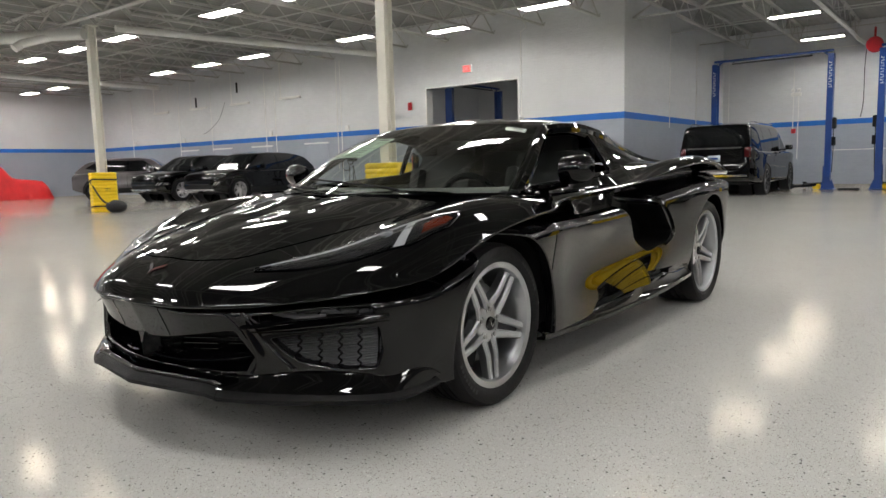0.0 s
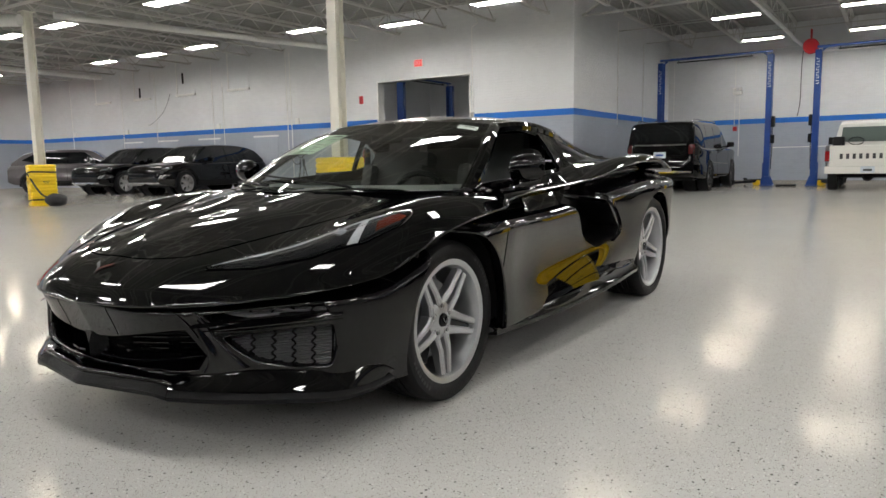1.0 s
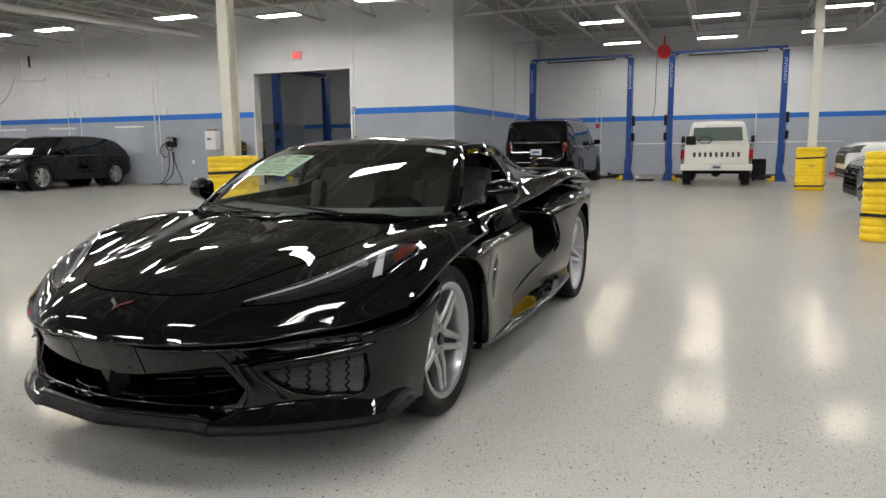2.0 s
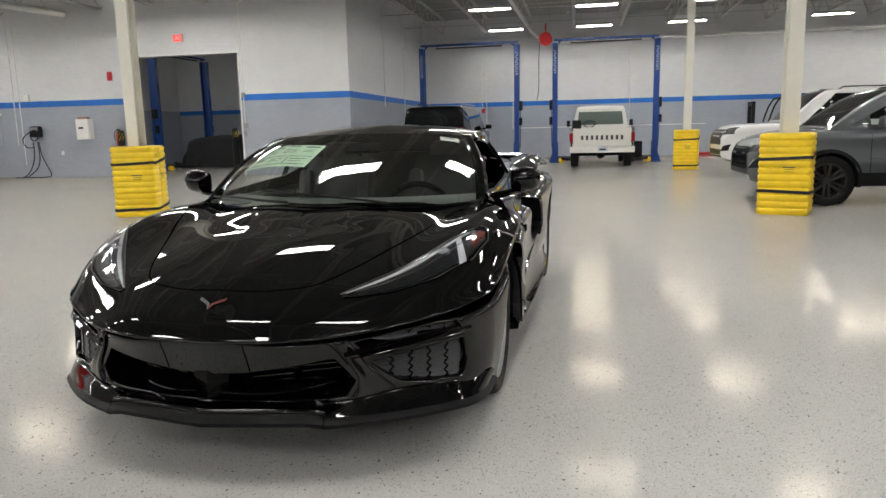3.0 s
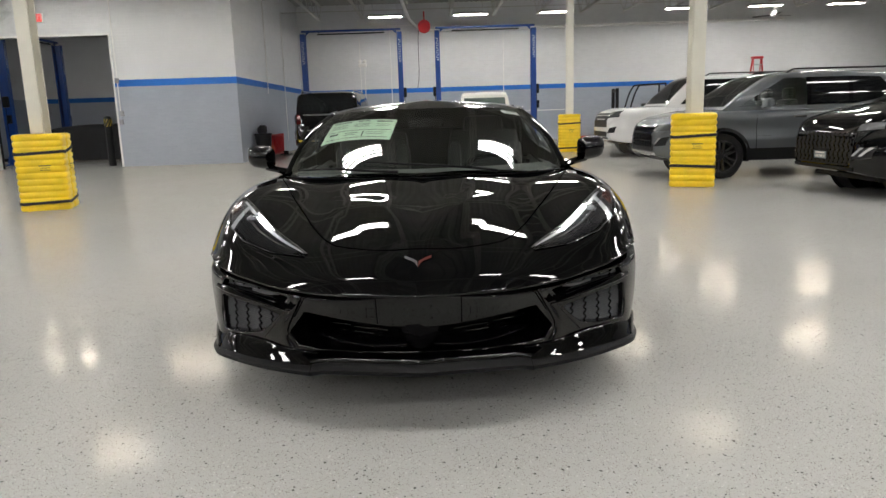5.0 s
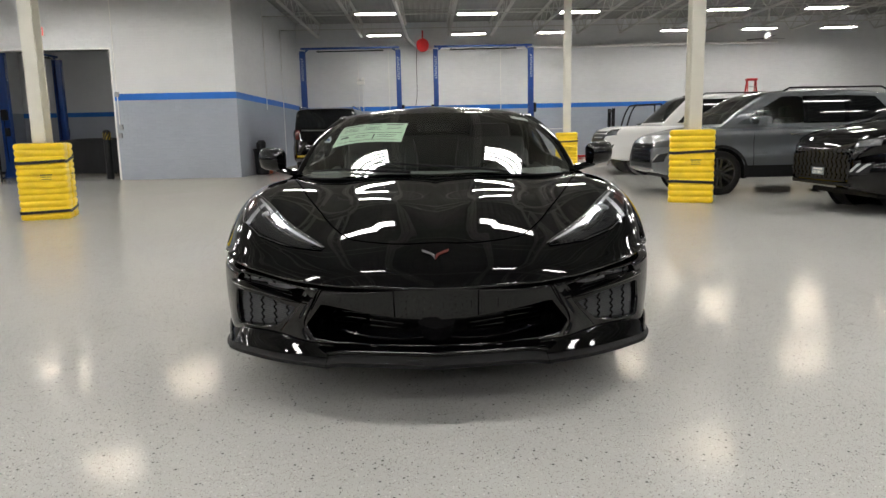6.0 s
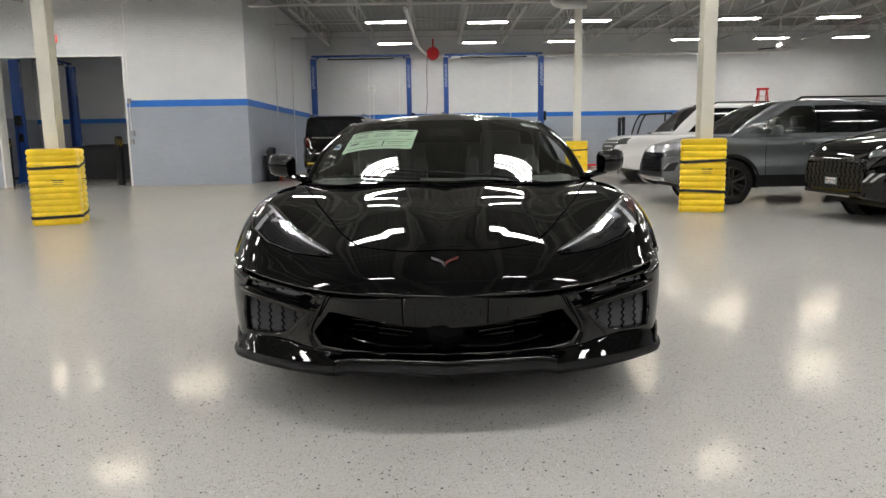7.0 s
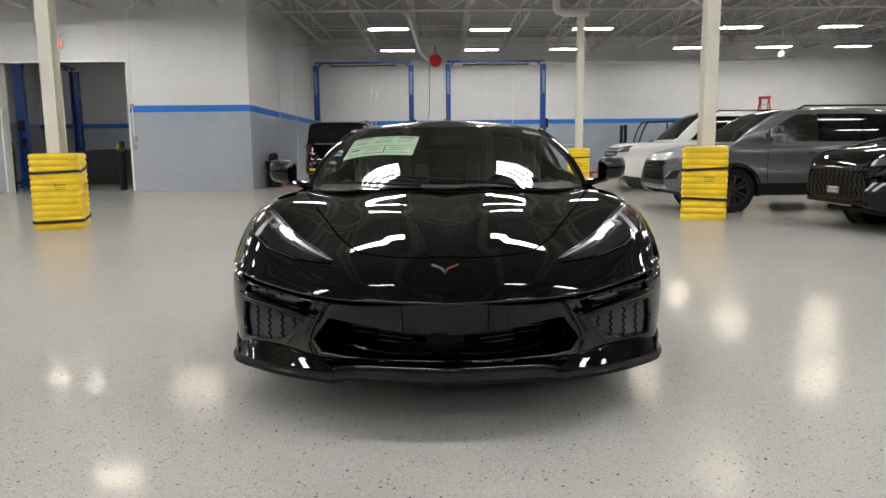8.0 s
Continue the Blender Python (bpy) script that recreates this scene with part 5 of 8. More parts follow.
sticker = on_glass("window_sticker", on_sheet(0, 0, 1, 1), PAPER, "pale green printed price sheet behind the windscreen", -0.004)
for u0, v0, u1, v1 in ((0.05, 0.08, 0.32, 0.13), (0.4, 0.06, 0.6, 0.1), (0.7, 0.08, 0.94, 0.14), (0.06, 0.24, 0.28, 0.26), (0.06, 0.31, 0.26, 0.33), (0.06, 0.38, 0.29, 0.4), (0.38, 0.22, 0.62, 0.24), (0.38, 0.29, 0.6, 0.31), (0.38, 0.36, 0.63, 0.38), (0.72, 0.25, 0.92, 0.27), (0.72, 0.33, 0.9, 0.35), (0.04, 0.54, 0.96, 0.56), (0.08, 0.64, 0.2, 0.72), (0.3, 0.66, 0.5, 0.68), (0.3, 0.74, 0.46, 0.76), (0.56, 0.62, 0.58, 0.86), (0.62, 0.66, 0.9, 0.68), (0.62, 0.75, 0.86, 0.77), (0.06, 0.88, 0.94, 0.9)):
    on_glass("sheet_print", on_sheet(u0, v0, u1, v1), INK, "", -0.0025, 4, sticker)
label_paper = on_glass("glass_label", [(0.44, 0.85), (0.54, 0.88), (0.555, 0.825), (0.455, 0.797)], grained("white_label_paper", (0.85, 0.85, 0.85), 0.6, 5, 0.03), "small white label on the windscreen", -0.003)
on_glass("label_print", [(0.475, 0.847), (0.525, 0.861), (0.528, 0.851), (0.478, 0.837)], INK, "", -0.002, 4, label_paper)

# ---- cabin
bm = bmesh.new()
rows = [[(x, y + 0.30 * (x / 0.7) ** 2, z) for x in spread((-0.70, 0.70, 20))] for y, z in ((0.03, 0.83), (0.2, 0.85), (0.36, 0.86), (0.42, 0.84), (0.45, 0.70), (0.5, 0.5))]
grid(bm, rows)
part("dashboard", bm, grained("dash_leather", (0.075, 0.08, 0.078), 0.55, 20, 0.2, 0.3, 140), sports_car, "black dashboard")
bm = bmesh.new()
box(bm, (0, 1.0, 0.30), (1.4, 1.5, 0.04))
box(bm, (0, 1.70, 0.68), (1.06, 0.04, 0.74))
box(bm, (0, 0.95, 0.5), (0.2, 1.1, 0.34), 0.03)
for s in (-1, 1):
    box(bm, (0.70 * s, 1.0, 0.6), (0.06, 1.3, 0.5), 0.02)
part("cabin_tub", bm, LEATHER, sports_car)
bm = bmesh.new()
ring = [(0.37 + 0.18 * math.cos(2 * math.pi * k / 28), 0.62 - 0.05 * math.sin(2 * math.pi * k / 28), 0.75 + 0.165 * math.sin(2 * math.pi * k / 28)) for k in range(28)]
tube(bm, ring, 0.016, 8, closed=True)
box(bm, (0.37, 0.62, 0.75), (0.16, 0.05, 0.09), 0.02)
for s in (-1, 1):
    bar(bm, (0.37, 0.62, 0.75), (0.37 + 0.17 * s, 0.62, 0.74), 0.02, 0.03)
part("steering_wheel", bm, DEEP_BLACK, sports_car, "black leather steering wheel")
for s in (-1, 1):
    seat = part("seat", box(bmesh.new(), (0.37 * s, 1.08, 0.46), (0.5, 0.52, 0.16), 0.05, None, 2), LEATHER, sports_car, "black leather seat")
    bm = bmesh.new()
    box(bm, (0.37 * s, 1.42, 0.74), (0.46, 0.13, 0.6), 0.05, Matrix.Rotation(radians(-16), 4, "X"), 2)
    for k in (-1, 1):
        box(bm, (0.37 * s + 0.2 * k, 1.36, 0.7), (0.09, 0.18, 0.5), 0.04, Matrix.Rotation(radians(-16), 4, "X"), 2)
    part("backrest", bm, LEATHER, seat)
    bm = bmesh.new()
    box(bm, (0.37 * s, 1.53, 1.03), (0.27, 0.1, 0.19), 0.045, Matrix.Rotation(radians(-10), 4, "X"), 2)
    part("headrest", bm, LEATHER, seat)
bm = bmesh.new()
box(bm, (0, 0.80, 1.10), (0.22, 0.03, 0.06), 0.015)
part("interior_mirror", bm, GLOSS_BLACK, sports_car)

# ---- tail
bm = bmesh.new()
box(bm, (0, 3.42, 0.62), (1.5, 0.2, 0.5), 0.05)
part("rear_bumper", bm, CAR_BLACK, sports_car)
bm = bmesh.new()
box(bm, (0, 3.4, 0.955), (1.3, 0.16, 0.025), 0.01, Matrix.Rotation(radians(4), 4, "X"))
part("rear_spoiler", bm, GLOSS_BLACK, sports_car)


# ---- wheels
SIDEWALL = material("sidewall_mark_rubber", (0.03, 0.03, 0.032), 0.5, spec=0.25)


def tyre_profile(r, w, rim_r):
    h = w / 2
    return [(rim_r - 0.004, -h * 0.80), (rim_r + 0.008, -h * 0.90), (rim_r + 0.03, -h * 0.985), (r - 0.035, -h), (r - 0.016, -h * 0.96), (r - 0.004, -h * 0.84), (r, -h * 0.7), (r, h * 0.7), (r - 0.004, h * 0.84), (r - 0.016, h * 0.96), (r - 0.035, h), (rim_r + 0.03, h * 0.985), (rim_r + 0.008, h * 0.90), (rim_r - 0.004, h * 0.80)]


def sports_wheel(hub, r, w, rim_r, parent):
    wheel = thing("wheel", "silver five-spoke alloy wheel with a low-profile tyre", "")
    del wheel["label"]
    bm = bmesh.new()
    prof = tyre_profile(r, w, rim_r)
    tread = []
    for g in (-0.42, -0.14, 0.14, 0.42):
        tread += [(r, (g - 0.035) * w / 2), (r - 0.008, (g - 0.03) * w / 2), (r - 0.008, (g + 0.03) * w / 2), (r, (g + 0.035) * w / 2)]
    lathe(bm, prof[:7] + tread + prof[7:], "x", 72)
    tyre = part("tyre", bm, RUBBER, wheel, "black low-profile tyre", 30)
    for start in (20, 200):
        bm = bmesh.new()
        for k in range(8):
            a0 = radians(start + k * 4.4)
            rows = []
            for j in range(4):
                t = a0 + radians(3.0) * j / 3
                rows.append([(w / 2 + o, rr * math.cos(t), rr * math.sin(t)) for rr, o in ((rim_r + 0.036, -0.001), (rim_r + 0.037, 0.0008), (rim_r + 0.051, 0.0012), (rim_r + 0.052, -0.001))])
            grid(bm, rows)
        mark = part("sidewall_marking", bm, SIDEWALL, tyre)
        mark["kind"] = "stuff"
    bm = bmesh.new()
    out = w / 2
    lathe(bm, [(rim_r - 0.02, -out * 0.8), (rim_r + 0.004, -out * 0.86), (rim_r - 0.012, -out * 0.6), (rim_r - 0.03, 0), (rim_r - 0.024, out * 0.55), (rim_r - 0.008, out * 0.78), (rim_r + 0.006, out * 0.84), (rim_r + 0.008, out * 0.90), (rim_r - 0.004, out * 0.905), (rim_r - 0.016, out * 0.86), (rim_r - 0.022, out * 0.7)], "x", 72)
    part("rim", bm, ALLOY, wheel, "silver alloy rim", 30)
    face = out * 0.62
    for k in range(5):
        t = 2 * math.pi * k / 5 + radians(36)
        place = Matrix.Rotation(t, 4, "X")
        bm = bmesh.new()
        for s in (-1, 1):
            # one leg of the split spoke: broad at the hub, the two legs closing towards the rim
            a, b, c = Vector((face - 0.012, 0.036 * s, 0.045)), Vector((face + 0.008, 0.0275 * s, rim_r * 0.5)), Vector((face + 0.016, 0.0195 * s, rim_r - 0.004))
            rows = []
            for p, wd, th in ((a, 0.021, 0.05), (a.lerp(b, 0.5), 0.018, 0.05), (b, 0.0158, 0.045), (b.lerp(c, 0.6), 0.014, 0.04), (c, 0.0155, 0.036)):
                rows.append([p + Vector((-th, -wd * 0.9, 0)), p + Vector((-0.007, -wd, 0)), p + Vector((0, -wd * 0.55, 0)), p + Vector((0, wd * 0.55, 0)), p + Vector((-0.007, wd, 0)), p + Vector((-th, wd * 0.9, 0))])
            grid(bm, rows, closed=True)
        bm.transform(place)
        part("spoke", bm, ALLOY, wheel)
        bm = bmesh.new()
        rows = [[Vector((face - 0.03 + 0.02 * f, y, 0.05 + f * (rim_r - 0.058))) for y in (-0.034 + 0.016 * f, 0.034 - 0.016 * f)] for f in (0, 0.5, 1)]
        grid(bm, rows)
        bm.transform(place)
        part("spoke_web", bm, DARK_ALLOY, wheel)
    bm = bmesh.new()
    lathe(bm, [(0.001, face - 0.006), (0.03, face - 0.006), (0.045, face - 0.010), (0.062, face - 0.012), (0.078, face - 0.018), (0.084, face - 0.06)], "x", 40)
    part("hub", bm, ALLOY, wheel)
    bm = bmesh.new()
    lathe(bm, [(0.001, face + 0.004), (0.026, face + 0.003), (0.029, face - 0.004), (0.029, face - 0.02)], "x", 28)
    cap = part("centre_cap", bm, GLOSS_BLACK, wheel, "black centre cap")
    bm = bmesh.new()
    for s in (-1, 1):
        bar(bm, (face + 0.006, 0, -0.012), (face + 0.006, 0.016 * s, 0.012), 0.005, 0.003)
    part("cap_mark", bm, CHROME, cap)
    for k in range(5):
        t = 2 * math.pi * k / 5 + radians(72)
        bm = bmesh.new()
        c = Vector((0, math.sin(-t) * 0.06, math.cos(t) * 0.06))
        lathe(bm, [(0.001, face - 0.004), (0.009, face - 0.005), (0.011, face - 0.02)], "x", 6, c)
        lathe(bm, [(0.014, face - 0.0125), (0.019, face - 0.009), (0.022, face - 0.015)], "x", 16, c)
        part("lug_nut", bm, STEEL, wheel)
    bm = bmesh.new()
    lathe(bm, [(0.05, 0.0), (0.165, 0.0), (0.168, -0.01), (0.165, -0.028), (0.05, -0.028)], "x", 40)
    part("brake_disc", bm, STEEL, wheel)
    bm = bmesh.new()
    for a, b in ((200, 250),):
        rows = []
        for k in range(9):
            t = radians(a + (b - a) * k / 8)
            rows.append([(x, rr * math.cos(t), rr * math.sin(t)) for x, rr in ((0.03, 0.11), (0.03, 0.185), (-0.06, 0.185), (-0.06, 0.11))])
        vs = grid(bm, rows, closed=True)
        bm.faces.new(vs[0])
        bm.faces.new(vs[-1])
    part("brake_caliper", bm, DARK_GREY, wheel)
    wheel.parent = parent
    wheel.matrix_basis = Matrix.Translation(hub)
    return wheel


def settled(y):
    """The cabin and tail are drawn out a little long; this brings them to their true length behind the front axle."""
    return y - 0.062 * y * y / (y + 0.3) if y > 0 else y


for ob in sports_car.children_recursive:
    for v in ob.data.vertices:
        v.co.y = settled(v.co.y)
REAR_HUB.y = settled(REAR_HUB.y)
fw = sports_wheel(FRONT_HUB, 0.328, 0.245, 0.245, sports_car)
rw = sports_wheel(REAR_HUB, 0.347, 0.31, 0.268, sports_car)
for wheel, hub in ((fw, FRONT_HUB), (rw, REAR_HUB)):
    other = copy_thing(wheel, Matrix.Translation((-hub.x, hub.y, hub.z)) @ Matrix.Rotation(math.pi, 4, "Z"))
# the car stands slightly askew in the bay
sports_car.matrix_basis = Matrix.Translation((0, -0.95, 0)) @ Matrix.Rotation(radians(-1.1), 4, "Z") @ Matrix.Translation((0, 0.95, 0))


# ---------------------------------------------------------------- other vehicles
TINTED = material("tinted_window", (0.006, 0.007, 0.008), 0.03)
SEE_THROUGH = glass_material("lightly_tinted_window", (0.7, 0.74, 0.72))
LAMP_CLEAR = material("clear_lamp", (0.12, 0.125, 0.13), 0.12, 0.4)
LAMP_WHITE = material("pale_lamp_strip", (0.6, 0.6, 0.6), 0.2, 0.5)


def road_wheel(r, w, rim_r, spokes, mat, parent, hub, side, twin=True):
    wheel = new("wheel")
    wheel.empty_display_size = 0.1
    wheel.parent = parent
    wheel.matrix_basis = Matrix.Translation(hub) @ (Matrix() if side > 0 else Matrix.Rotation(math.pi, 4, "Z"))
    bm = bmesh.new()
    lathe(bm, tyre_profile(r, w, rim_r), "x", 40)
    part("tyre", bm, RUBBER, wheel)
    bm = bmesh.new()
    o = w / 2
    lathe(bm, [(rim_r - 0.05, -o * 0.8), (rim_r - 0.02, 0), (rim_r - 0.01, o * 0.7), (rim_r + 0.004, o * 0.84), (rim_r + 0.004, o * 0.9), (rim_r - 0.014, o * 0.86)], "x", 40)
    dish = bmesh.new()
    lathe(dish, [(0.072, 0.03), (0.075, 0.0), (rim_r - 0.06, -0.02), (rim_r - 0.03, -0.02)], "x", 30)
    part("wheel_dish", dish, BLACK_PLASTIC, wheel)
    lathe(bm, [(0.001, o * 0.66), (0.05, o * 0.64), (0.07, o * 0.5), (0.075, 0.03)], "x", 24)
    for k in range(spokes):
        t = 2 * math.pi * k / spokes
        for s in ((-0.02, 0.02) if twin else (0,)):
            b = bmesh.new()
            bar(b, (o * 0.58, s, 0.05), (o * 0.74, s * 2.1, rim_r - 0.01), 0.026, 0.04)
            b.transform(Matrix.Rotation(t, 4, "X"))
            me = bpy.data.meshes.new("tmp")
            b.to_mesh(me)
            b.free()
            bm.from_mesh(me)
            bpy.data.meshes.remove(me)
    part("rim", bm, mat, wheel, sharp=25)
    return wheel


def ray_patch(tree, pts, direction, lift):
    d = Vector(direction)
    out = []
    for p in pts:
        hit, n, _, _ = tree.ray_cast(Vector(p) - d * 6, d)
        if hit is None:
            return None
        out.append(hit + (n if n.dot(d) < 0 else -n) * lift)
    return out


def sheet(tree, corners, direction, lift, n=10, m=6):
    """A panel between four corners, dropped on a body along a direction."""
    a, b, c, d = [Vector(p) for p in corners]
    rows = []
    for j in range(m + 1):
        v = j / m
        row = ray_patch(tree, [(a.lerp(b, i / n)).lerp(d.lerp(c, i / n), v) for i in range(n + 1)], direction, lift)
        if row:
            rows.append(row)
    bm = bmesh.new()
    if len(rows) > 1:
        grid(bm, rows)
    return bm


def lettering(name, words, size, place, mat, parent):
    """Raised letters in the built-in font, as a mesh under parent."""
    curve = bpy.data.curves.new(name, "FONT")
    curve.body, curve.size, curve.extrude = words, size, 0.002
    curve.align_x, curve.align_y = "CENTER", "CENTER"
    ob = bpy.data.objects.new(name, curve)
    me = bpy.data.meshes.new_from_object(ob)
    bpy.data.objects.remove(ob)
    bpy.data.curves.remove(curve)
    me.transform(place)
    me.materials.clear()
    me.materials.append(mat)
    made = new(name, me)
    made.parent = parent
    return made


def wagon(name, label, category, at, spec, group=""):
    """A five-door car or sport utility. Its nose points to -y; its origin is on the ground under its middle."""
    s = spec
    L, W, top = s["length"], s["width"] / 2, s["height"]
    y0, y1 = -L / 2, L / 2
    belt, hood, sill = s["belt"], s["hood"], s["sill"]
    cowl, roof0, roof1 = s["cowl"], s["roof0"], s["roof1"]
    car = thing(name, label, category, group, at)
    mat = s["paint"]
    wide = smooth_keys((y0, W * 0.7), (y0 + 0.08, W * 0.82), (y0 + 0.2, W * 0.905), (y0 + 0.45, W * 0.97), (y0 + 1.0, W), (y1 - 0.9, W), (y1 - 0.25, W * 0.95), (y1, W * 0.86))
    dk = s.get("deck", 0.0)
    crown = smooth_keys((y0, hood - 0.3), (y0 + 0.05, hood - 0.2), (y0 + 0.16, hood - 0.1), (y0 + 0.4, hood - 0.03), (cowl - 0.1, belt + 0.0), (cowl + 0.3, belt), (roof1 - 0.4, belt + 0.02), (y1 - 0.1, belt + dk), (y1, belt - 0.1 + dk))
    low = smooth_keys((y0, sill + 0.12), (y0 + 0.3, sill + 0.04), (y0 + 0.9, sill), (y1 - 0.9, sill), (y1 - 0.2, sill + 0.08), (y1, sill + 0.16))
    bm = bmesh.new()
    rows = []
    ys = spread((y0, y0 + 0.4, 8), (y0 + 0.4, y1 - 0.3, 90), (y1 - 0.3, y1, 6))
    for y in ys:
        w, zt, zb = wide(y), crown(y), low(y)
        mid = (zt + zb) / 2
        sec = [(0, zt + 0.03), (w * 0.4, zt + 0.026), (w * 0.72, zt + 0.012), (w * 0.9, zt - 0.012), (w * 0.965, zt - 0.05), (w * 0.985, zt - 0.13), (w * 0.97, zt * 0.6 + zb * 0.4 + 0.05), (w * 0.985, mid), (w, mid - 0.08), (w * 0.99, zb + 0.14), (w * 0.97, zb + 0.03), (w * 0.9, zb), (0, zb)]
        fx, fz = smooth_keys(*[(k, p[0]) for k, p in enumerate(sec)]), smooth_keys(*[(k, p[1]) for k, p in enumerate(sec)])
        rows.append([(fx(k * 12 / 36), y, fz(k * 12 / 36)) for k in range(37)])
    vs = grid(bm, rows)
    bm.faces.new(vs[0])
    bm.faces.new(vs[-1][::-1])
    r = s["tyre"]
    fy, ry = y0 + s["front"], y0 + s["front"] + s["base"]
    rims = [cut(bm, disc(y, r, r * 1.13, 40), 1, 2, lambda c: c.x > W * 0.55) for y in (fy, ry)]
    mirrored(bm)
    bmesh.ops.recalc_face_normals(bm, faces=bm.faces)
    body_bvh = BVHTree.FromBMesh(bm)
    part("body", bm, mat, car, "", 40)
    for rm, y in zip(rims, (fy, ry)):
        bm = bmesh.new()
        rim(bm, rm, lambda p: (p.x + 0.004, p.y + (p.y - y) * 0.12, p.z + (p.z - r) * 0.12)) if s.get("cladding") else None
        rim(bm, rm, lambda p: (p.x * 0.55, p.y, p.z))
        a = part("wheel_arch", bm, BLACK_PLASTIC, car)
        flipped(a)
    # cabin
    wb, wr = W * 0.93, W * s.get("tumble", 0.74)
    zr = smooth_keys(*s["roofline"]) if "roofline" in s else smooth_keys((cowl, belt + 0.01), (cowl + 0.4 * (roof0 - cowl), belt + 0.47 * (top - belt)), (roof0, top - 0.035), (roof0 + 0.5, top), (roof1 - 0.5, top - 0.01), (roof1, top - 0.06), (s["tail"], belt + 0.02))
    bm = bmesh.new()
    rows = []
    for y in spread((cowl, roof0 + 0.3, 24), (roof0 + 0.3, roof1 - 0.2, 20), (roof1 - 0.2, s["tail"], 16)):
        z = zr(y)
        f = max(0.0, (z - belt) / (top - belt))
        w0 = wb * (0.97 if y < roof0 else 1) * smooth_keys((roof1 - 0.5, 1), (s["tail"], 0.9))(y)
        w1 = w0 + (wr - w0) * f
        sec = [(w0, belt - 0.03), (w0 + (w1 - w0) * 0.5 + 0.012 * f, belt + (z - belt) * 0.5), (w1 + 0.01, z - 0.10 * f), (w1 - 0.035 * f, z - 0.03 * f), (w1 - 0.13, z - 0.005 * f), (w1 * 0.5, z + 0.012 * f), (0, z + 0.016 * f)]
        fx, fz = smooth_keys(*[(k, p[0]) for k, p in enumerate(sec)]), smooth_keys(*[(k, p[1]) for k, p in enumerate(sec)])
        rows.append([(fx(k / 3), y, fz(k / 3)) for k in range(19)])
    vs = grid(bm, rows)
    mirrored(bm)
    bmesh.ops.recalc_face_normals(bm, faces=bm.faces)
    cab = BVHTree.FromBMesh(bm)
    if s.get("see_through"):
        # the front door windows are openings with clear glass, and the front seats show through them
        a, b = cowl + 0.45 * (roof0 - cowl), s["pillars"][0]
        hole = rounded([(a + s.get("lead", 0.0), belt + 0.05), (b - 0.03, belt + 0.05), (b - 0.03, top - 0.11), (roof0 + 0.12, top - 0.11)], 0.03)
        for sd in (1, -1):
            cut(bm, hole, 1, 2, lambda c: c.x * sd > W * 0.5, cab, (-sd, 0, 0))
        for sd in (1, -1):
            seat = part("front_seat", box(bmesh.new(), (0.38 * sd, b - 0.12, belt + 0.0), (0.48, 0.16, 0.3), 0.06, None, 2), LEATHER, car)
            part("headrest", box(bmesh.new(), (0.38 * sd, b - 0.1, belt + 0.24), (0.27, 0.12, 0.19), 0.05, None, 2), LEATHER, seat)
    part("roof", bm, s.get("roof_paint", mat), car, "", 40)
    # glass
    xs = lambda z: W
    h0, h1 = belt + 0.05, top - 0.13
    a_low, a_up = cowl + 0.45 * (roof0 - cowl), roof0 + 0.12
    lines = [a_low] + list(s["pillars"]) + [s["glass_end"]]
    for k, (a, b) in enumerate(zip(lines, lines[1:])):
        up_a = a + 0.03 if k else min(a_up, b - 0.1)
        up_b = b - 0.03 if k < len(lines) - 2 else min(b - 0.03, s["glass_end_up"])
        ha, hb = min(h1 + 0.02, zr(up_a) - 0.09), min(h1 + 0.02, zr(up_b) - 0.09)
        bm = sheet(cab, [(W, a + (0.03 if k else s.get("lead", 0.0)), h0), (W, b - 0.03, h0 + s.get("kick", 0.0) * (k == len(lines) - 2)), (W, up_b, hb), (W, up_a, ha)], (-1, 0, 0), 0.004, 16, 8)
        if len(bm.faces):
            flipped(part("side_window", bm, SEE_THROUGH if s.get("see_through") and k == 0 else TINTED, car))
    for p in s["pillars"]:
        bm = sheet(cab, [(W, p - 0.034, h0), (W, p + 0.034, h0), (W, p + 0.034, min(h1 + 0.02, zr(p) - 0.09)), (W, p - 0.034, min(h1 + 0.02, zr(p) - 0.09))], (-1, 0, 0), 0.006, 2, 8)
        if len(bm.faces):
            flipped(part("window_pillar", bm, GLOSS_BLACK, car))
    bm = sheet(cab, [(-wb * 0.86, cowl + 0.06, 3), (wb * 0.86, cowl + 0.06, 3), (wr * 0.86, roof0 - 0.03, 3), (-wr * 0.86, roof0 - 0.03, 3)], (0, 0, -1), 0.004, 16, 12)
    part("windscreen", bm, TINTED, car)
    bm = sheet(cab, [(-wb * 0.78, 9, belt + 0.07 + dk * 0.7), (wb * 0.78, 9, belt + 0.07 + dk * 0.7), (wr * 0.84, 9, top - 0.13), (-wr * 0.84, 9, top - 0.13)], (0, -1, 0), 0.004, 16, 8)
    if len(bm.faces):
        part("rear_window", bm, TINTED, car)
    # front
    g = s.get("grille", (0.5, hood - 0.38, hood - 0.14))
    gm = s.get("grille_mat", GLOSS_BLACK)
    part("grille", sheet(body_bvh, [(-g[0], -9, g[1]), (g[0], -9, g[1]), (g[0] * 1.05, -9, g[2]), (-g[0] * 1.05, -9, g[2])], (0, 1, 0), 0.004, 16, 4), gm, car)
    nb = s.get("bars", 4)
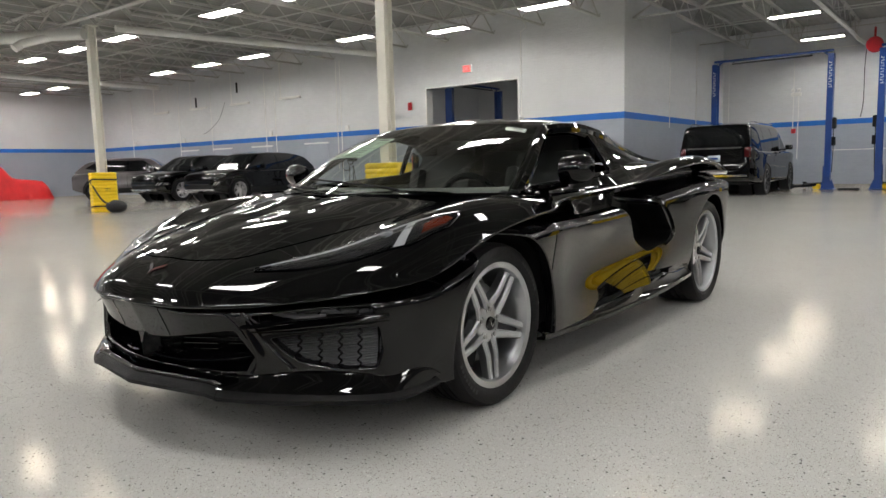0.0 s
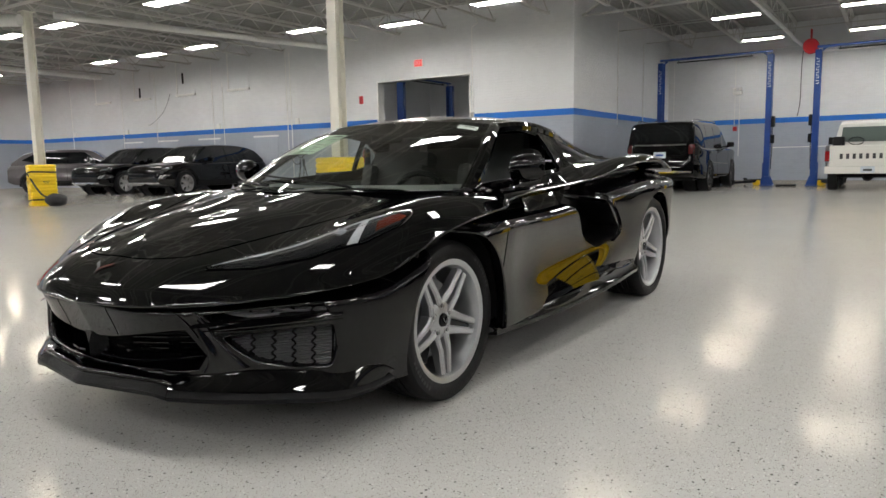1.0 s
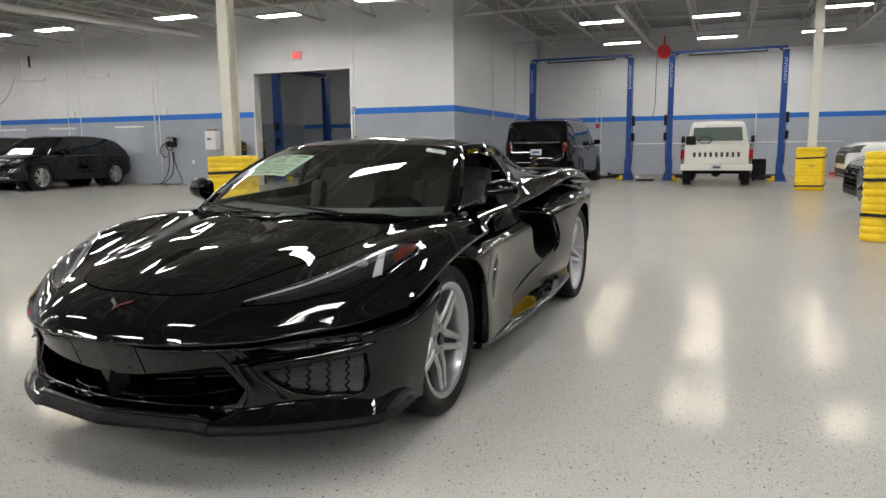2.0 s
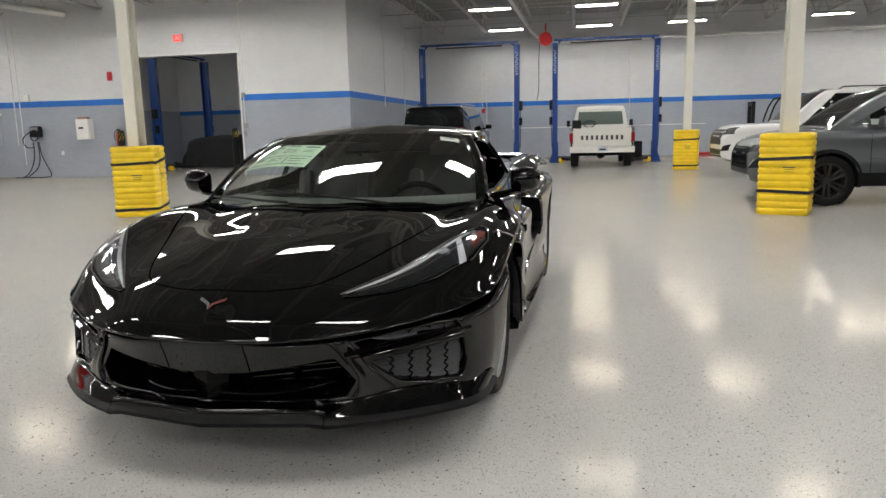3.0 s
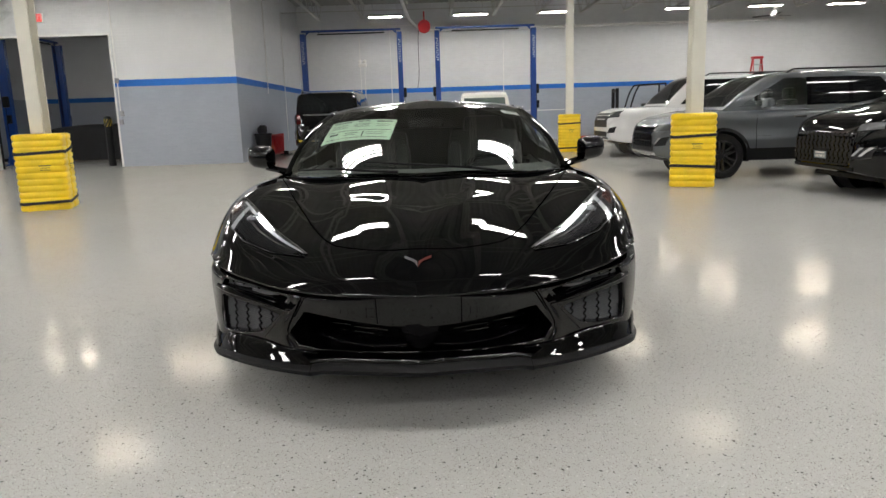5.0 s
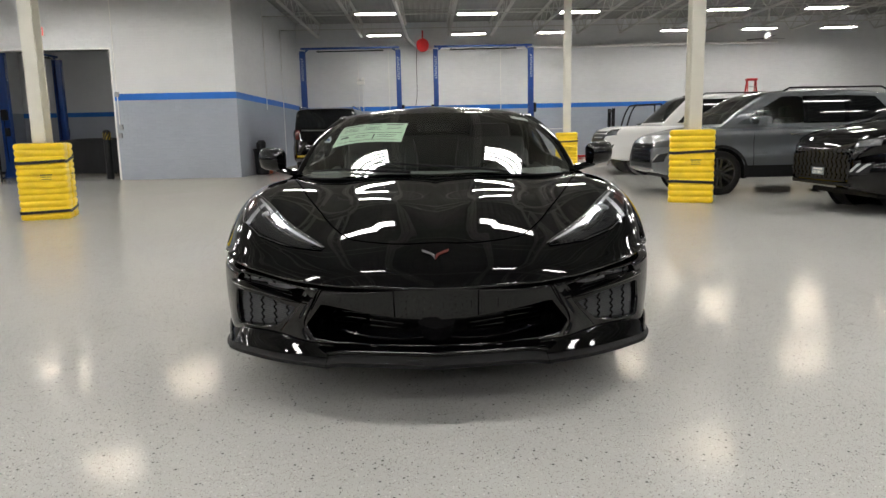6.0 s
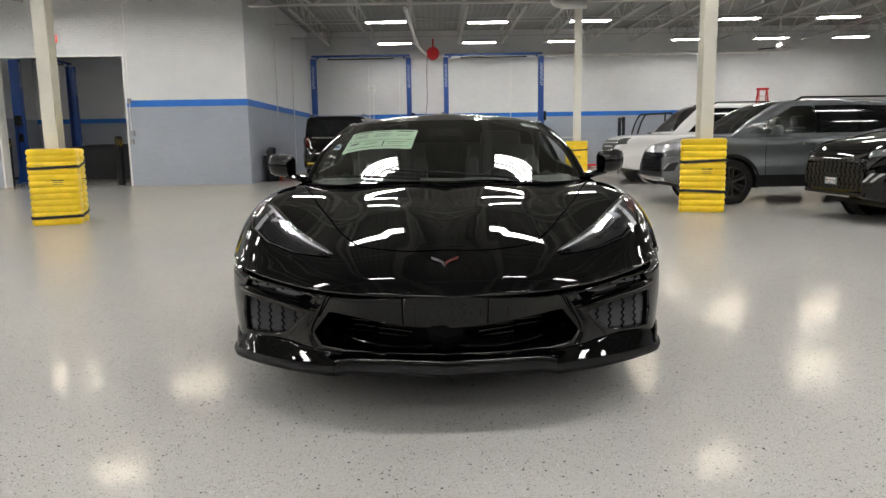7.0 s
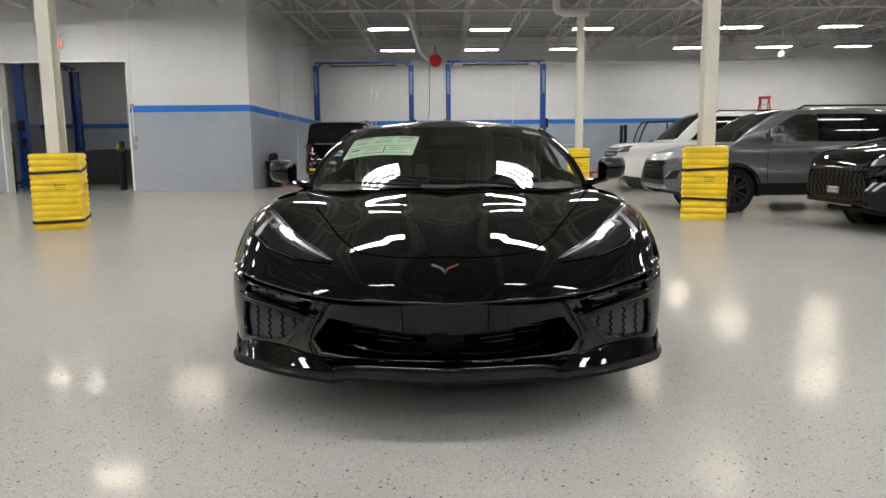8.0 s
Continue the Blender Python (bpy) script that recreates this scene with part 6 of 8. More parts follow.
    for k in range(nb):
        z = g[1] + (g[2] - g[1]) * (k + 0.5) / nb
        bm = sheet(body_bvh, [(-g[0], -9, z - 0.012), (g[0], -9, z - 0.012), (g[0], -9, z + 0.012), (-g[0], -9, z + 0.012)], (0, 1, 0), 0.016, 16, 1)
        part("grille_bar", bm, s.get("bar_mat", CHROME), car)
    if s.get("mesh"):
        bm = bmesh.new()
        n = s["mesh"]
        for col in range(n):
            line = []
            for m in range(13):
                x = -g[0] + 2 * g[0] * (col + 0.5) / n + (0.3 * g[0] / n if m % 4 in (1, 2) else -0.3 * g[0] / n)
                q = ray_patch(body_bvh, [(x, -9, g[1] + (g[2] - g[1]) * m / 12)], (0, 1, 0), 0.012)
                line += q or []
            for p, q in zip(line, line[1:]):
                bar(bm, p, q, 0.012, 0.010)
        part("grille_mesh", bm, DEEP_BLACK, car)["kind"] = "stuff"
    for k in range(s.get("slashes", 0)):
        o = 0.07 * k
        bm = sheet(body_bvh, [(W * 0.68 + o, -9, sill + 0.30), (W * 0.68 + o + 0.03, -9, sill + 0.30), (W * 0.76 + o + 0.03, -9, sill + 0.40), (W * 0.76 + o, -9, sill + 0.40)], (0, 1, 0), 0.012, 3, 4)
        flipped(part("light_slash", bm, LAMP_WHITE, car))
    part("lower_grille", sheet(body_bvh, [(-W * 0.6, -9, sill + 0.18), (W * 0.6, -9, sill + 0.18), (W * 0.66, -9, sill + 0.3), (-W * 0.66, -9, sill + 0.3)], (0, 1, 0), 0.005, 14, 3), BLACK_PLASTIC, car)
    bm = sheet(body_bvh, [(-W * 0.7, -9, sill + 0.125), (W * 0.7, -9, sill + 0.125), (W * 0.7, -9, sill + 0.165), (-W * 0.7, -9, sill + 0.165)], (0, 1, 0), 0.012, 14, 2)
    part("bumper_trim", bm, s.get("trim", CHROME), car)
    hl = s.get("lamp", (0.5, hood - 0.2, hood - 0.1))
    bm = sheet(body_bvh, [(g[0] + 0.02, -9, hl[1]), (W * 0.90, -9, hl[1] + 0.03), (W * 0.90, -9, hl[2] + 0.03), (g[0] + 0.02, -9, hl[2])], (0, 1, 0), 0.006, 10, 3)
    flipped(part("headlight", bm, LAMP_CLEAR, car, "clear headlight"))
    if s.get("fog", True):
        bm = sheet(body_bvh, [(W * 0.68, -9, sill + 0.26), (W * 0.86, -9, sill + 0.28), (W * 0.88, -9, sill + 0.42), (W * 0.74, -9, sill + 0.38)], (0, 1, 0), 0.006, 6, 3)
        flipped(part("fog_lamp_bezel", bm, BLACK_PLASTIC, car))
    if s.get("front_plate"):
        bm = bmesh.new()
        box(bm, (0.0, y0 - 0.01, s.get("plate_z", 0.6)), (0.31, 0.02, 0.155), 0.006)
        plate = part("front_plate", bm, DARK_GREY, car, "dark dealer plate with a pale printed panel")
        z = s.get("plate_z", 0.6)
        part("plate_panel", box(bmesh.new(), (0.0, y0 - 0.0215, z - 0.008), (0.27, 0.003, 0.09)), PLATE, plate)
        lettering("plate_text", "CERTIFIED", 0.048, Matrix.Translation((0, y0 - 0.0255, z - 0.025)) @ Matrix.Rotation(radians(90), 4, "X"), STEEL_WHITE, plate)
        part("plate_print", box(bmesh.new(), (0.0, y0 - 0.0245, z + 0.018), (0.2, 0.003, 0.02)), STEEL_WHITE, plate)
    # rear
    bm = sheet(body_bvh, [(W * 0.72, 9, belt - 0.3 + dk), (W * 0.855, 9, belt - 0.3 + dk), (W * 0.855, 9, belt + 0.0 + dk), (W * 0.72, 9, belt - 0.0 + dk)], (0, -1, 0), 0.008, 5, 6) if s.get("upright_lamps", True) else sheet(body_bvh, [(W * 0.3, 9, belt - 0.16), (W * 0.84, 9, belt - 0.18), (W * 0.84, 9, belt - 0.05), (W * 0.3, 9, belt - 0.08)], (0, -1, 0), 0.008, 8, 3)
    flipped(part("tail_light", bm, RED_LENS, car, "red tail light"))
    bm = sheet(body_bvh, [(-W * 0.64, 9, belt - 0.08 + dk), (W * 0.64, 9, belt - 0.08 + dk), (W * 0.66, 9, belt - 0.045 + dk), (-W * 0.66, 9, belt - 0.045 + dk)], (0, -1, 0), 0.014, 12, 1)
    part("tailgate_trim", bm, CHROME, car, "chrome tailgate strip")
    bm = bmesh.new()
    box(bm, (0, y1 + 0.004, belt - 0.32 + dk), (0.31, 0.02, 0.16), 0.005)
    plate = part("rear_plate", bm, PALE_PLATE, car, "pale licence plate")
    bm = bmesh.new()
    box(bm, (0, y1 + 0.016, belt - 0.32 + dk), (0.2, 0.004, 0.05))
    part("plate_print", bm, LIFT_BLUE, plate)
    bm = sheet(body_bvh, [(-W * 0.8, 9, sill + 0.2), (W * 0.8, 9, sill + 0.2), (W * 0.8, 9, sill + 0.25), (-W * 0.8, 9, sill + 0.25)], (0, -1, 0), 0.02, 12, 2)
    part("rear_bumper_trim", bm, s.get("trim", CHROME), car)
    # sides
    if s.get("cladding", True):
        bm = sheet(body_bvh, [(W, fy + r * 1.25, sill + 0.02), (W, ry - r * 1.25, sill + 0.02), (W, ry - r * 1.2, sill + 0.2), (W, fy + r * 1.2, sill + 0.2)], (-1, 0, 0), 0.01, 14, 3)
        flipped(part("sill_cladding", bm, BLACK_PLASTIC, car))
    for y in [fy + r * 1.5] + [p + 0.04 for p in s["pillars"][:2]]:
        bm = bmesh.new()
        rows = [q for q in (ray_patch(body_bvh, [(W, y - 0.004, z), (W, y + 0.004, z)], (-1, 0, 0), 0.002) for z in spread((sill + 0.16, belt - 0.02, 10))) if q]
        if len(rows) > 1:
            grid(bm, rows)
            flipped(part("door_gap", bm, GAP, car))
    for y in [p - 0.16 for p in s["pillars"][:2]]:
        bm = bmesh.new()
        box(bm, (W * 0.99 + 0.012, y, belt - 0.12), (0.025, 0.2, 0.028), 0.01)
        flipped(part("door_handle", bm, s.get("handle", mat), car))
    bm = bmesh.new()
    box(bm, (W + 0.1, a_low + 0.24, belt + 0.1), (0.2, 0.12, 0.15), 0.045, None, 2)
    box(bm, (W - 0.03, a_low + 0.25, belt + 0.04), (0.14, 0.07, 0.04), 0.01)
    flipped(part("door_mirror", bm, s.get("mirror", mat), car))
    if s.get("rails", True):
        bm = bmesh.new()
        tube(bm, [(wr - 0.08, roof0 + 0.2, top - 0.03), (wr - 0.07, roof0 + 0.3, top + 0.03), (wr - 0.07, roof1 - 0.3, top + 0.025), (wr - 0.08, roof1 - 0.15, top - 0.05)], 0.016, 6)
        flipped(part("roof_rail", bm, s.get("rail_mat", BLACK_PLASTIC), car))
    for y in (fy, ry):
        for sd in (1, -1):
            road_wheel(r, s.get("tyre_width", 0.235), r * s.get("rim", 0.7), s.get("spokes", 6), s.get("wheel", DARK_ALLOY), car, Vector((sd * (W - 0.135), y, r)), sd)
    bm = bmesh.new()
    box(bm, (0, 0, sill + 0.05), (W * 1.5, L * 0.86, 0.12))
    part("underbody", bm, BLACK_PLASTIC, car)
    return car


BIG = dict(deck=0.14, length=5.35, width=2.04, height=1.89, belt=1.17, hood=1.18, sill=0.32, cowl=-1.35, roof0=-0.55, roof1=2.45, tail=2.64, pillars=(0.45, 1.45), glass_end=2.5, glass_end_up=2.3, tyre=0.40, tyre_width=0.275, front=0.98, base=3.07, spokes=6, wheel=DARK_ALLOY, tumble=0.79, grille=(0.62, 0.72, 1.06), bars=4, lamp=(0.6, 0.93, 1.08), cladding=False)
MEDIUM = dict(length=4.65, width=1.85, height=1.66, belt=1.05, hood=1.03, sill=0.27, cowl=-1.2, roof0=-0.35, roof1=1.95, tail=2.25, pillars=(0.32, 1.22), glass_end=1.98, glass_end_up=1.72, tyre=0.355, front=0.92, base=2.73, grille=(0.5, 0.58, 0.88), lamp=(0.5, 0.80, 0.9), bars=4, cladding=True)
wagon("large_suv", "large black SUV parked nose to the back wall, chrome tailgate strip", "car", pose(-2.83, 19.05, 0, 0, 0, 180), dict(BIG, paint=CAR_BLACK, mirror=CAR_BLACK, rail_mat=CHROME))
wagon("large_suv", "large white SUV with a black grille, parked across the bay", "car", pose(7.0, 14.35, 0, 0, 0, -90), dict(BIG, paint=CAR_WHITE, bar_mat=BLACK_PLASTIC, grille_mat=BLACK_PLASTIC, trim=BLACK_PLASTIC))
silver = wagon("crossover_suv", "silver-grey crossover with black roof rails beside a column", "car", pose(6.0, 8.62, 0, 0, 0, -90), dict(MEDIUM, front=1.0, cowl=-1.32, roof0=-0.45, roof1=1.65, tail=2.2, pillars=(0.05, 0.72), glass_end=1.5, glass_end_up=1.2, belt=1.07, tumble=0.8, lead=-0.14, kick=0.12, mesh=11, slashes=1, see_through=True, roofline=((-1.32, 1.08), (-0.97, 1.36), (-0.45, 1.625), (0.1, 1.66), (0.7, 1.655), (1.3, 1.61), (1.75, 1.53), (2.2, 1.12)), paint=CAR_SILVER, handle=CHROME, mirror=CAR_SILVER, bar_mat=GLOSS_BLACK, grille_mat=BLACK_PLASTIC, bars=5, grille=(0.52, 0.52, 0.84), lamp=(0.5, 0.76, 0.86)))
for sd in (1, -1):
    for k in range(7):
        part("name_bar", box(bmesh.new(), (sd * 0.918, -0.78 + k * 0.035, 0.66), (0.006, 0.018, 0.014)), INK, silver)
wagon("crossover_suv", "black crossover with a dark mesh grille and dealer plate", "car", pose(7.22, 5.35, 0, 0, 0, -90), dict(MEDIUM, length=4.54, height=1.62, belt=1.1, hood=1.04, sill=0.22, paint=CAR_BLACK, bar_mat=BLACK_PLASTIC, trim=DARK_GREY, front_plate=True, plate_z=0.515, grille_mat=STRAP, bars=7, mesh=13, slashes=2, grille=(0.62, 0.43, 0.78), lamp=(0.5, 0.80, 0.88)))
EV_ALLOY = grained("two_tone_alloy", (0.42, 0.42, 0.43), 0.3, 12, 0.1, 0.02, 200, 0.7)
EV = dict(MEDIUM, wheel=EV_ALLOY, tyre_width=0.26, length=4.88, width=1.98, height=1.65, belt=1.06, hood=1.0, tyre=0.385, front=0.9, base=3.09, roof1=1.6, tail=2.3, pillars=(0.35, 1.25), glass_end=1.95, glass_end_up=1.5, rails=False, bar_mat=GLOSS_BLACK, upright_lamps=False, kick=0.14, slashes=2, roofline=((-1.2, 1.07), (-0.86, 1.337), (-0.35, 1.615), (0.15, 1.65), (0.8, 1.645), (1.4, 1.595), (1.85, 1.49), (2.3, 1.14)), spokes=6, grille=(0.7, 0.62, 0.8), lamp=(0.5, 0.82, 0.88))
wagon("electric_suv", "black electric SUV parked nose out along the wall", "car", pose(-18.05, 13.75, 0, 0, 0, 6), dict(EV, paint=CAR_BLACK), "electric cars along the wall")
wagon("electric_suv", "black electric SUV parked nose out along the wall", "car", pose(-21.3, 13.7, 0, 0, 0, 6), dict(EV, paint=CAR_BLACK), "electric cars along the wall")
wagon("electric_suv", "warm grey electric SUV parked nose to the wall", "car", pose(-24.75, 13.4, 0, 0, 0, 140), dict(EV, paint=CAR_GREY, roof_paint=CAR_GREY), "electric cars along the wall")


OLD_LENS = material("old_red_lens", (0.3, 0.012, 0.015), 0.2)
FADED_INK = material("worn_letter_paint", (0.05, 0.05, 0.055), 0.6)


def pickup(at):
    """A square 1970s pickup seen from its tail; its nose points to -y."""
    car = thing("pickup_truck", "old white pickup truck with a lettered tailgate, between lift posts", "truck", "", at)
    W, y0, y1 = 1.0, -2.4, 2.4
    bm = bmesh.new()
    rows = []
    for y in spread((y0, -2.2, 4), (-2.2, 0.3, 30), (0.3, y1, 40)):
        w = W * smooth_keys((y0, 0.92), (-2.2, 0.985), (0, 1), (y1 - 0.15, 1), (y1, 0.985))(y)
        zt = smooth_keys((y0, 0.98), (-2.2, 1.06), (-0.9, 1.12), (0.3, 1.14), (y1, 1.14))(y)
        sec = [(0 if y < 0.32 else w - 0.09, zt), (w - 0.07, zt), (w - 0.02, zt - 0.02), (w - 0.012, zt - 0.1), (w, zt - 0.24), (w - 0.02, zt - 0.3), (w - 0.025, 0.62), (w - 0.08, 0.55)]
        rows.append([(a, y, b) for a, b in sec])
    grid(bm, rows)
    for y in (-1.62, 1.32):
        cut(bm, disc(y, 0.37, 0.43, 40), 1, 2, lambda c: c.x > 0.6)
    mirrored(bm)
    part("body", bm, OLD_WHITE, car, "", 30)
    bm = bmesh.new()
    box(bm, (0, 1.36, 0.66), (1.8, 2.0, 0.04))
    box(bm, (0, 0.36, 0.9), (1.84, 0.05, 0.5))
    for sd in (-1, 1):
        box(bm, (0.84 * sd, 1.36, 0.9), (0.04, 2.0, 0.46))
        box(bm, (0.78 * sd, 1.32, 0.78), (0.2, 0.9, 0.22), 0.05)
    part("load_bed", bm, OLD_WHITE, car)
    gate = part("tailgate", box(box(bmesh.new(), (0, y1 - 0.02, 0.86), (1.76, 0.06, 0.52), 0.015), (0, y1 + 0.012, 0.87), (1.6, 0.012, 0.34), 0.004), OLD_WHITE, car, "white tailgate with a row of dark letters")
    for k in range(9):
        bm = bmesh.new()
        box(bm, (-0.6 + 0.15 * k, y1 + 0.02, 0.86), (0.072, 0.008, 0.125), 0.002)
        part("letter_bar", bm, FADED_INK, gate)
    bm = bmesh.new()
    box(bm, (0, y1 + 0.06, 0.53), (1.96, 0.12, 0.18), 0.03, None, 2)
    part("rear_bumper", bm, OLD_WHITE, car)
    bm = bmesh.new()
    box(bm, (-0.02, y1 + 0.125, 0.54), (0.32, 0.014, 0.15), 0.004)
    plate = part("rear_plate", bm, PALE_PLATE, car, "pale licence plate")
    bm = bmesh.new()
    box(bm, (-0.02, y1 + 0.134, 0.53), (0.2, 0.004, 0.05))
    part("plate_print", bm, INK, plate)
    for sd in (-1, 1):
        bm = bmesh.new()
        box(bm, (0.93 * sd, y1 + 0.008, 0.87), (0.11, 0.04, 0.25), 0.012)
        part("tail_light", bm, OLD_LENS, car, "upright red tail light")
    # cab
    bm = bmesh.new()
    rows = []
    for y, zt, w1 in ((-0.95, 1.14, 0.9), (-0.75, 1.42, 0.85), (-0.5, 1.72, 0.82), (-0.3, 1.79, 0.81), (0.1, 1.8, 0.81), (0.22, 1.77, 0.81), (0.28, 1.7, 0.82), (0.30, 1.14, 0.9)):
        rows.append([(0.93 if zt > 1.2 else 0.9, y, 1.12), (0.92, y, min(1.18, zt)), (w1, y, max(1.14, zt - 0.09)), (w1 - 0.05, y, zt - 0.02), (w1 - 0.15, y, zt), (0, y, zt + 0.012)])
    grid(bm, rows)
    mirrored(bm)
    cab = BVHTree.FromBMesh(bm)
    part("cab", bm, OLD_WHITE, car, "", 30)
    window = sheet(cab, [(-0.76, 9, 1.23), (0.76, 9, 1.23), (0.71, 9, 1.62), (-0.71, 9, 1.62)], (0, -1, 0), 0.006, 12, 6)
    part("rear_window", window, material("cab_glass", (0.12, 0.15, 0.14), 0.05), car, "clear rear window of the cab")
    for sd in (1, -1):
        bm = sheet(cab, [(sd, -0.6, 1.24), (sd, 0.15, 1.24), (sd, 0.15, 1.6), (sd, -0.42, 1.6)], (-sd, 0, 0), 0.006, 8, 6)
        part("side_window", bm, TINTED, car)
        bm = bmesh.new()
        box(bm, (1.08 * sd, -0.6, 1.28), (0.12, 0.03, 0.2), 0.012)
        tube(bm, [(0.9 * sd, -0.6, 1.2), (1.05 * sd, -0.6, 1.22)], 0.01, 6)
        part("door_mirror", bm, BLACK_PLASTIC, car)
    bm = bmesh.new()
    ring = [(0.36 + 0.19 * math.cos(2 * math.pi * k / 24), 0.315, 1.25 + 0.1 * math.sin(2 * math.pi * k / 24)) for k in range(24)]
    tube(bm, ring, 0.012, 6, closed=True)
    part("steering_wheel", bm, BLACK_PLASTIC, car)
    bm = bmesh.new()
    box(bm, (0.78, 0.62, 1.2), (0.3, 0.3, 0.34), 0.04, None, 2)
    part("fuel_can", bm, BLACK_PLASTIC, car, "black can standing in the load bed")
    for y in (-1.62, 1.32):
        for sd in (1, -1):
            road_wheel(0.37, 0.24, 0.22, 8, STEEL, car, Vector((sd * 0.84, y, 0.37)), sd, False)
    bm = bmesh.new()
    box(bm, (0, 0, 0.5), (0.9, 4.4, 0.14))
    tube(bm, [(-0.8, 1.32, 0.37), (0.8, 1.32, 0.37)], 0.06, 8)
    lathe(bm, [(0.02, 1.2), (0.13, 1.26), (0.15, 1.34), (0.1, 1.44), (0.02, 1.46)], "y", 14, (0, 0, 0.37))
    part("chassis", bm, BLACK_PLASTIC, car)
    return car


pickup(pose(1.83, 20.1, 0, 0, 0, 180) @ Matrix.Diagonal((0.93, 1, 1.02, 1)))


def covered_car(at, mat, label, name, length=4.6, height=1.35):
    """A cloth thrown over a car: a soft hump with folds down to the ground."""
    bm = bmesh.new()
    rows = []
    nu, nv = 70, 40
    rnd = [noise.noise(Vector((k * 0.37, 5.1, 0))) for k in range(400)]
    for i in range(nu + 1):
        t = i / nu
        y = -length / 2 + length * t
        ztop = smooth_keys((0, 0.55), (0.05, 0.8), (0.28, 0.95), (0.42, height), (0.6, height), (0.85, height * 0.95), (0.95, height * 0.86), (1, 0.7))(t)
        w = 0.95 * smooth_keys((0, 0.7), (0.06, 0.92), (0.3, 1), (0.8, 1), (0.95, 0.92), (1, 0.7))(t)
        row = []
        for j in range(nv + 1):
            a = -1 + 2 * j / nv
            s = abs(a)
            if s < 0.5:
                x, z = a / 0.5 * w * 0.82, ztop - 0.05 * (s / 0.5) ** 4
            else:
                f = (s - 0.5) / 0.5
                x = math.copysign(w * (0.82 + 0.2 * f ** 0.5), a)
                z = (ztop - 0.05) * (1 - f)
                x += math.copysign(0.11 * f * noise.noise(Vector((y * 7.0, 0.5 * f, 3 * a))), a)
            z += 0.012 * noise.noise(Vector((x * 3, y * 3, 1)))
            row.append((x, y, max(z, 0.004)))
        rows.append(row)
    for t, y in ((0, -length / 2), (nu, length / 2)):
        out = [(p[0] * 1.0, y + (0.1 if t else -0.1), max(0.004, p[2] * 0.5)) for p in rows[t]], [(p[0] * 1.0, y + (0.2 if t else -0.2), 0.004) for p in rows[t]]
        if t:
            rows += [out[0], out[1]]
        else:
            rows = [out[1], out[0]] + rows
            nu += 2
    grid(bm, rows)
    bmesh.ops.recalc_face_normals(bm, faces=bm.faces)
    ob = part(name, bm, mat, sharp=60)
    ob.matrix_basis = at
    return tagged(ob, label, "covered car")


covered_car(pose(-32.3, 10.5, 0, 0, 0, 158), RED_CLOTH, "car under a bright red cloth cover near the end wall", "covered_car", 4.6, 1.58)
covered_car(pose(-11.2, 21.9, 0, 0, 0, 88), STRAP, "low car under a black cover in the inner bay", "covered_car", 4.6, 1.2)


# ---------------------------------------------------------------- lifts
LIFT_LETTER = grained("white_lettering", (0.6, 0.63, 0.7), 0.4, 6, 0.05)


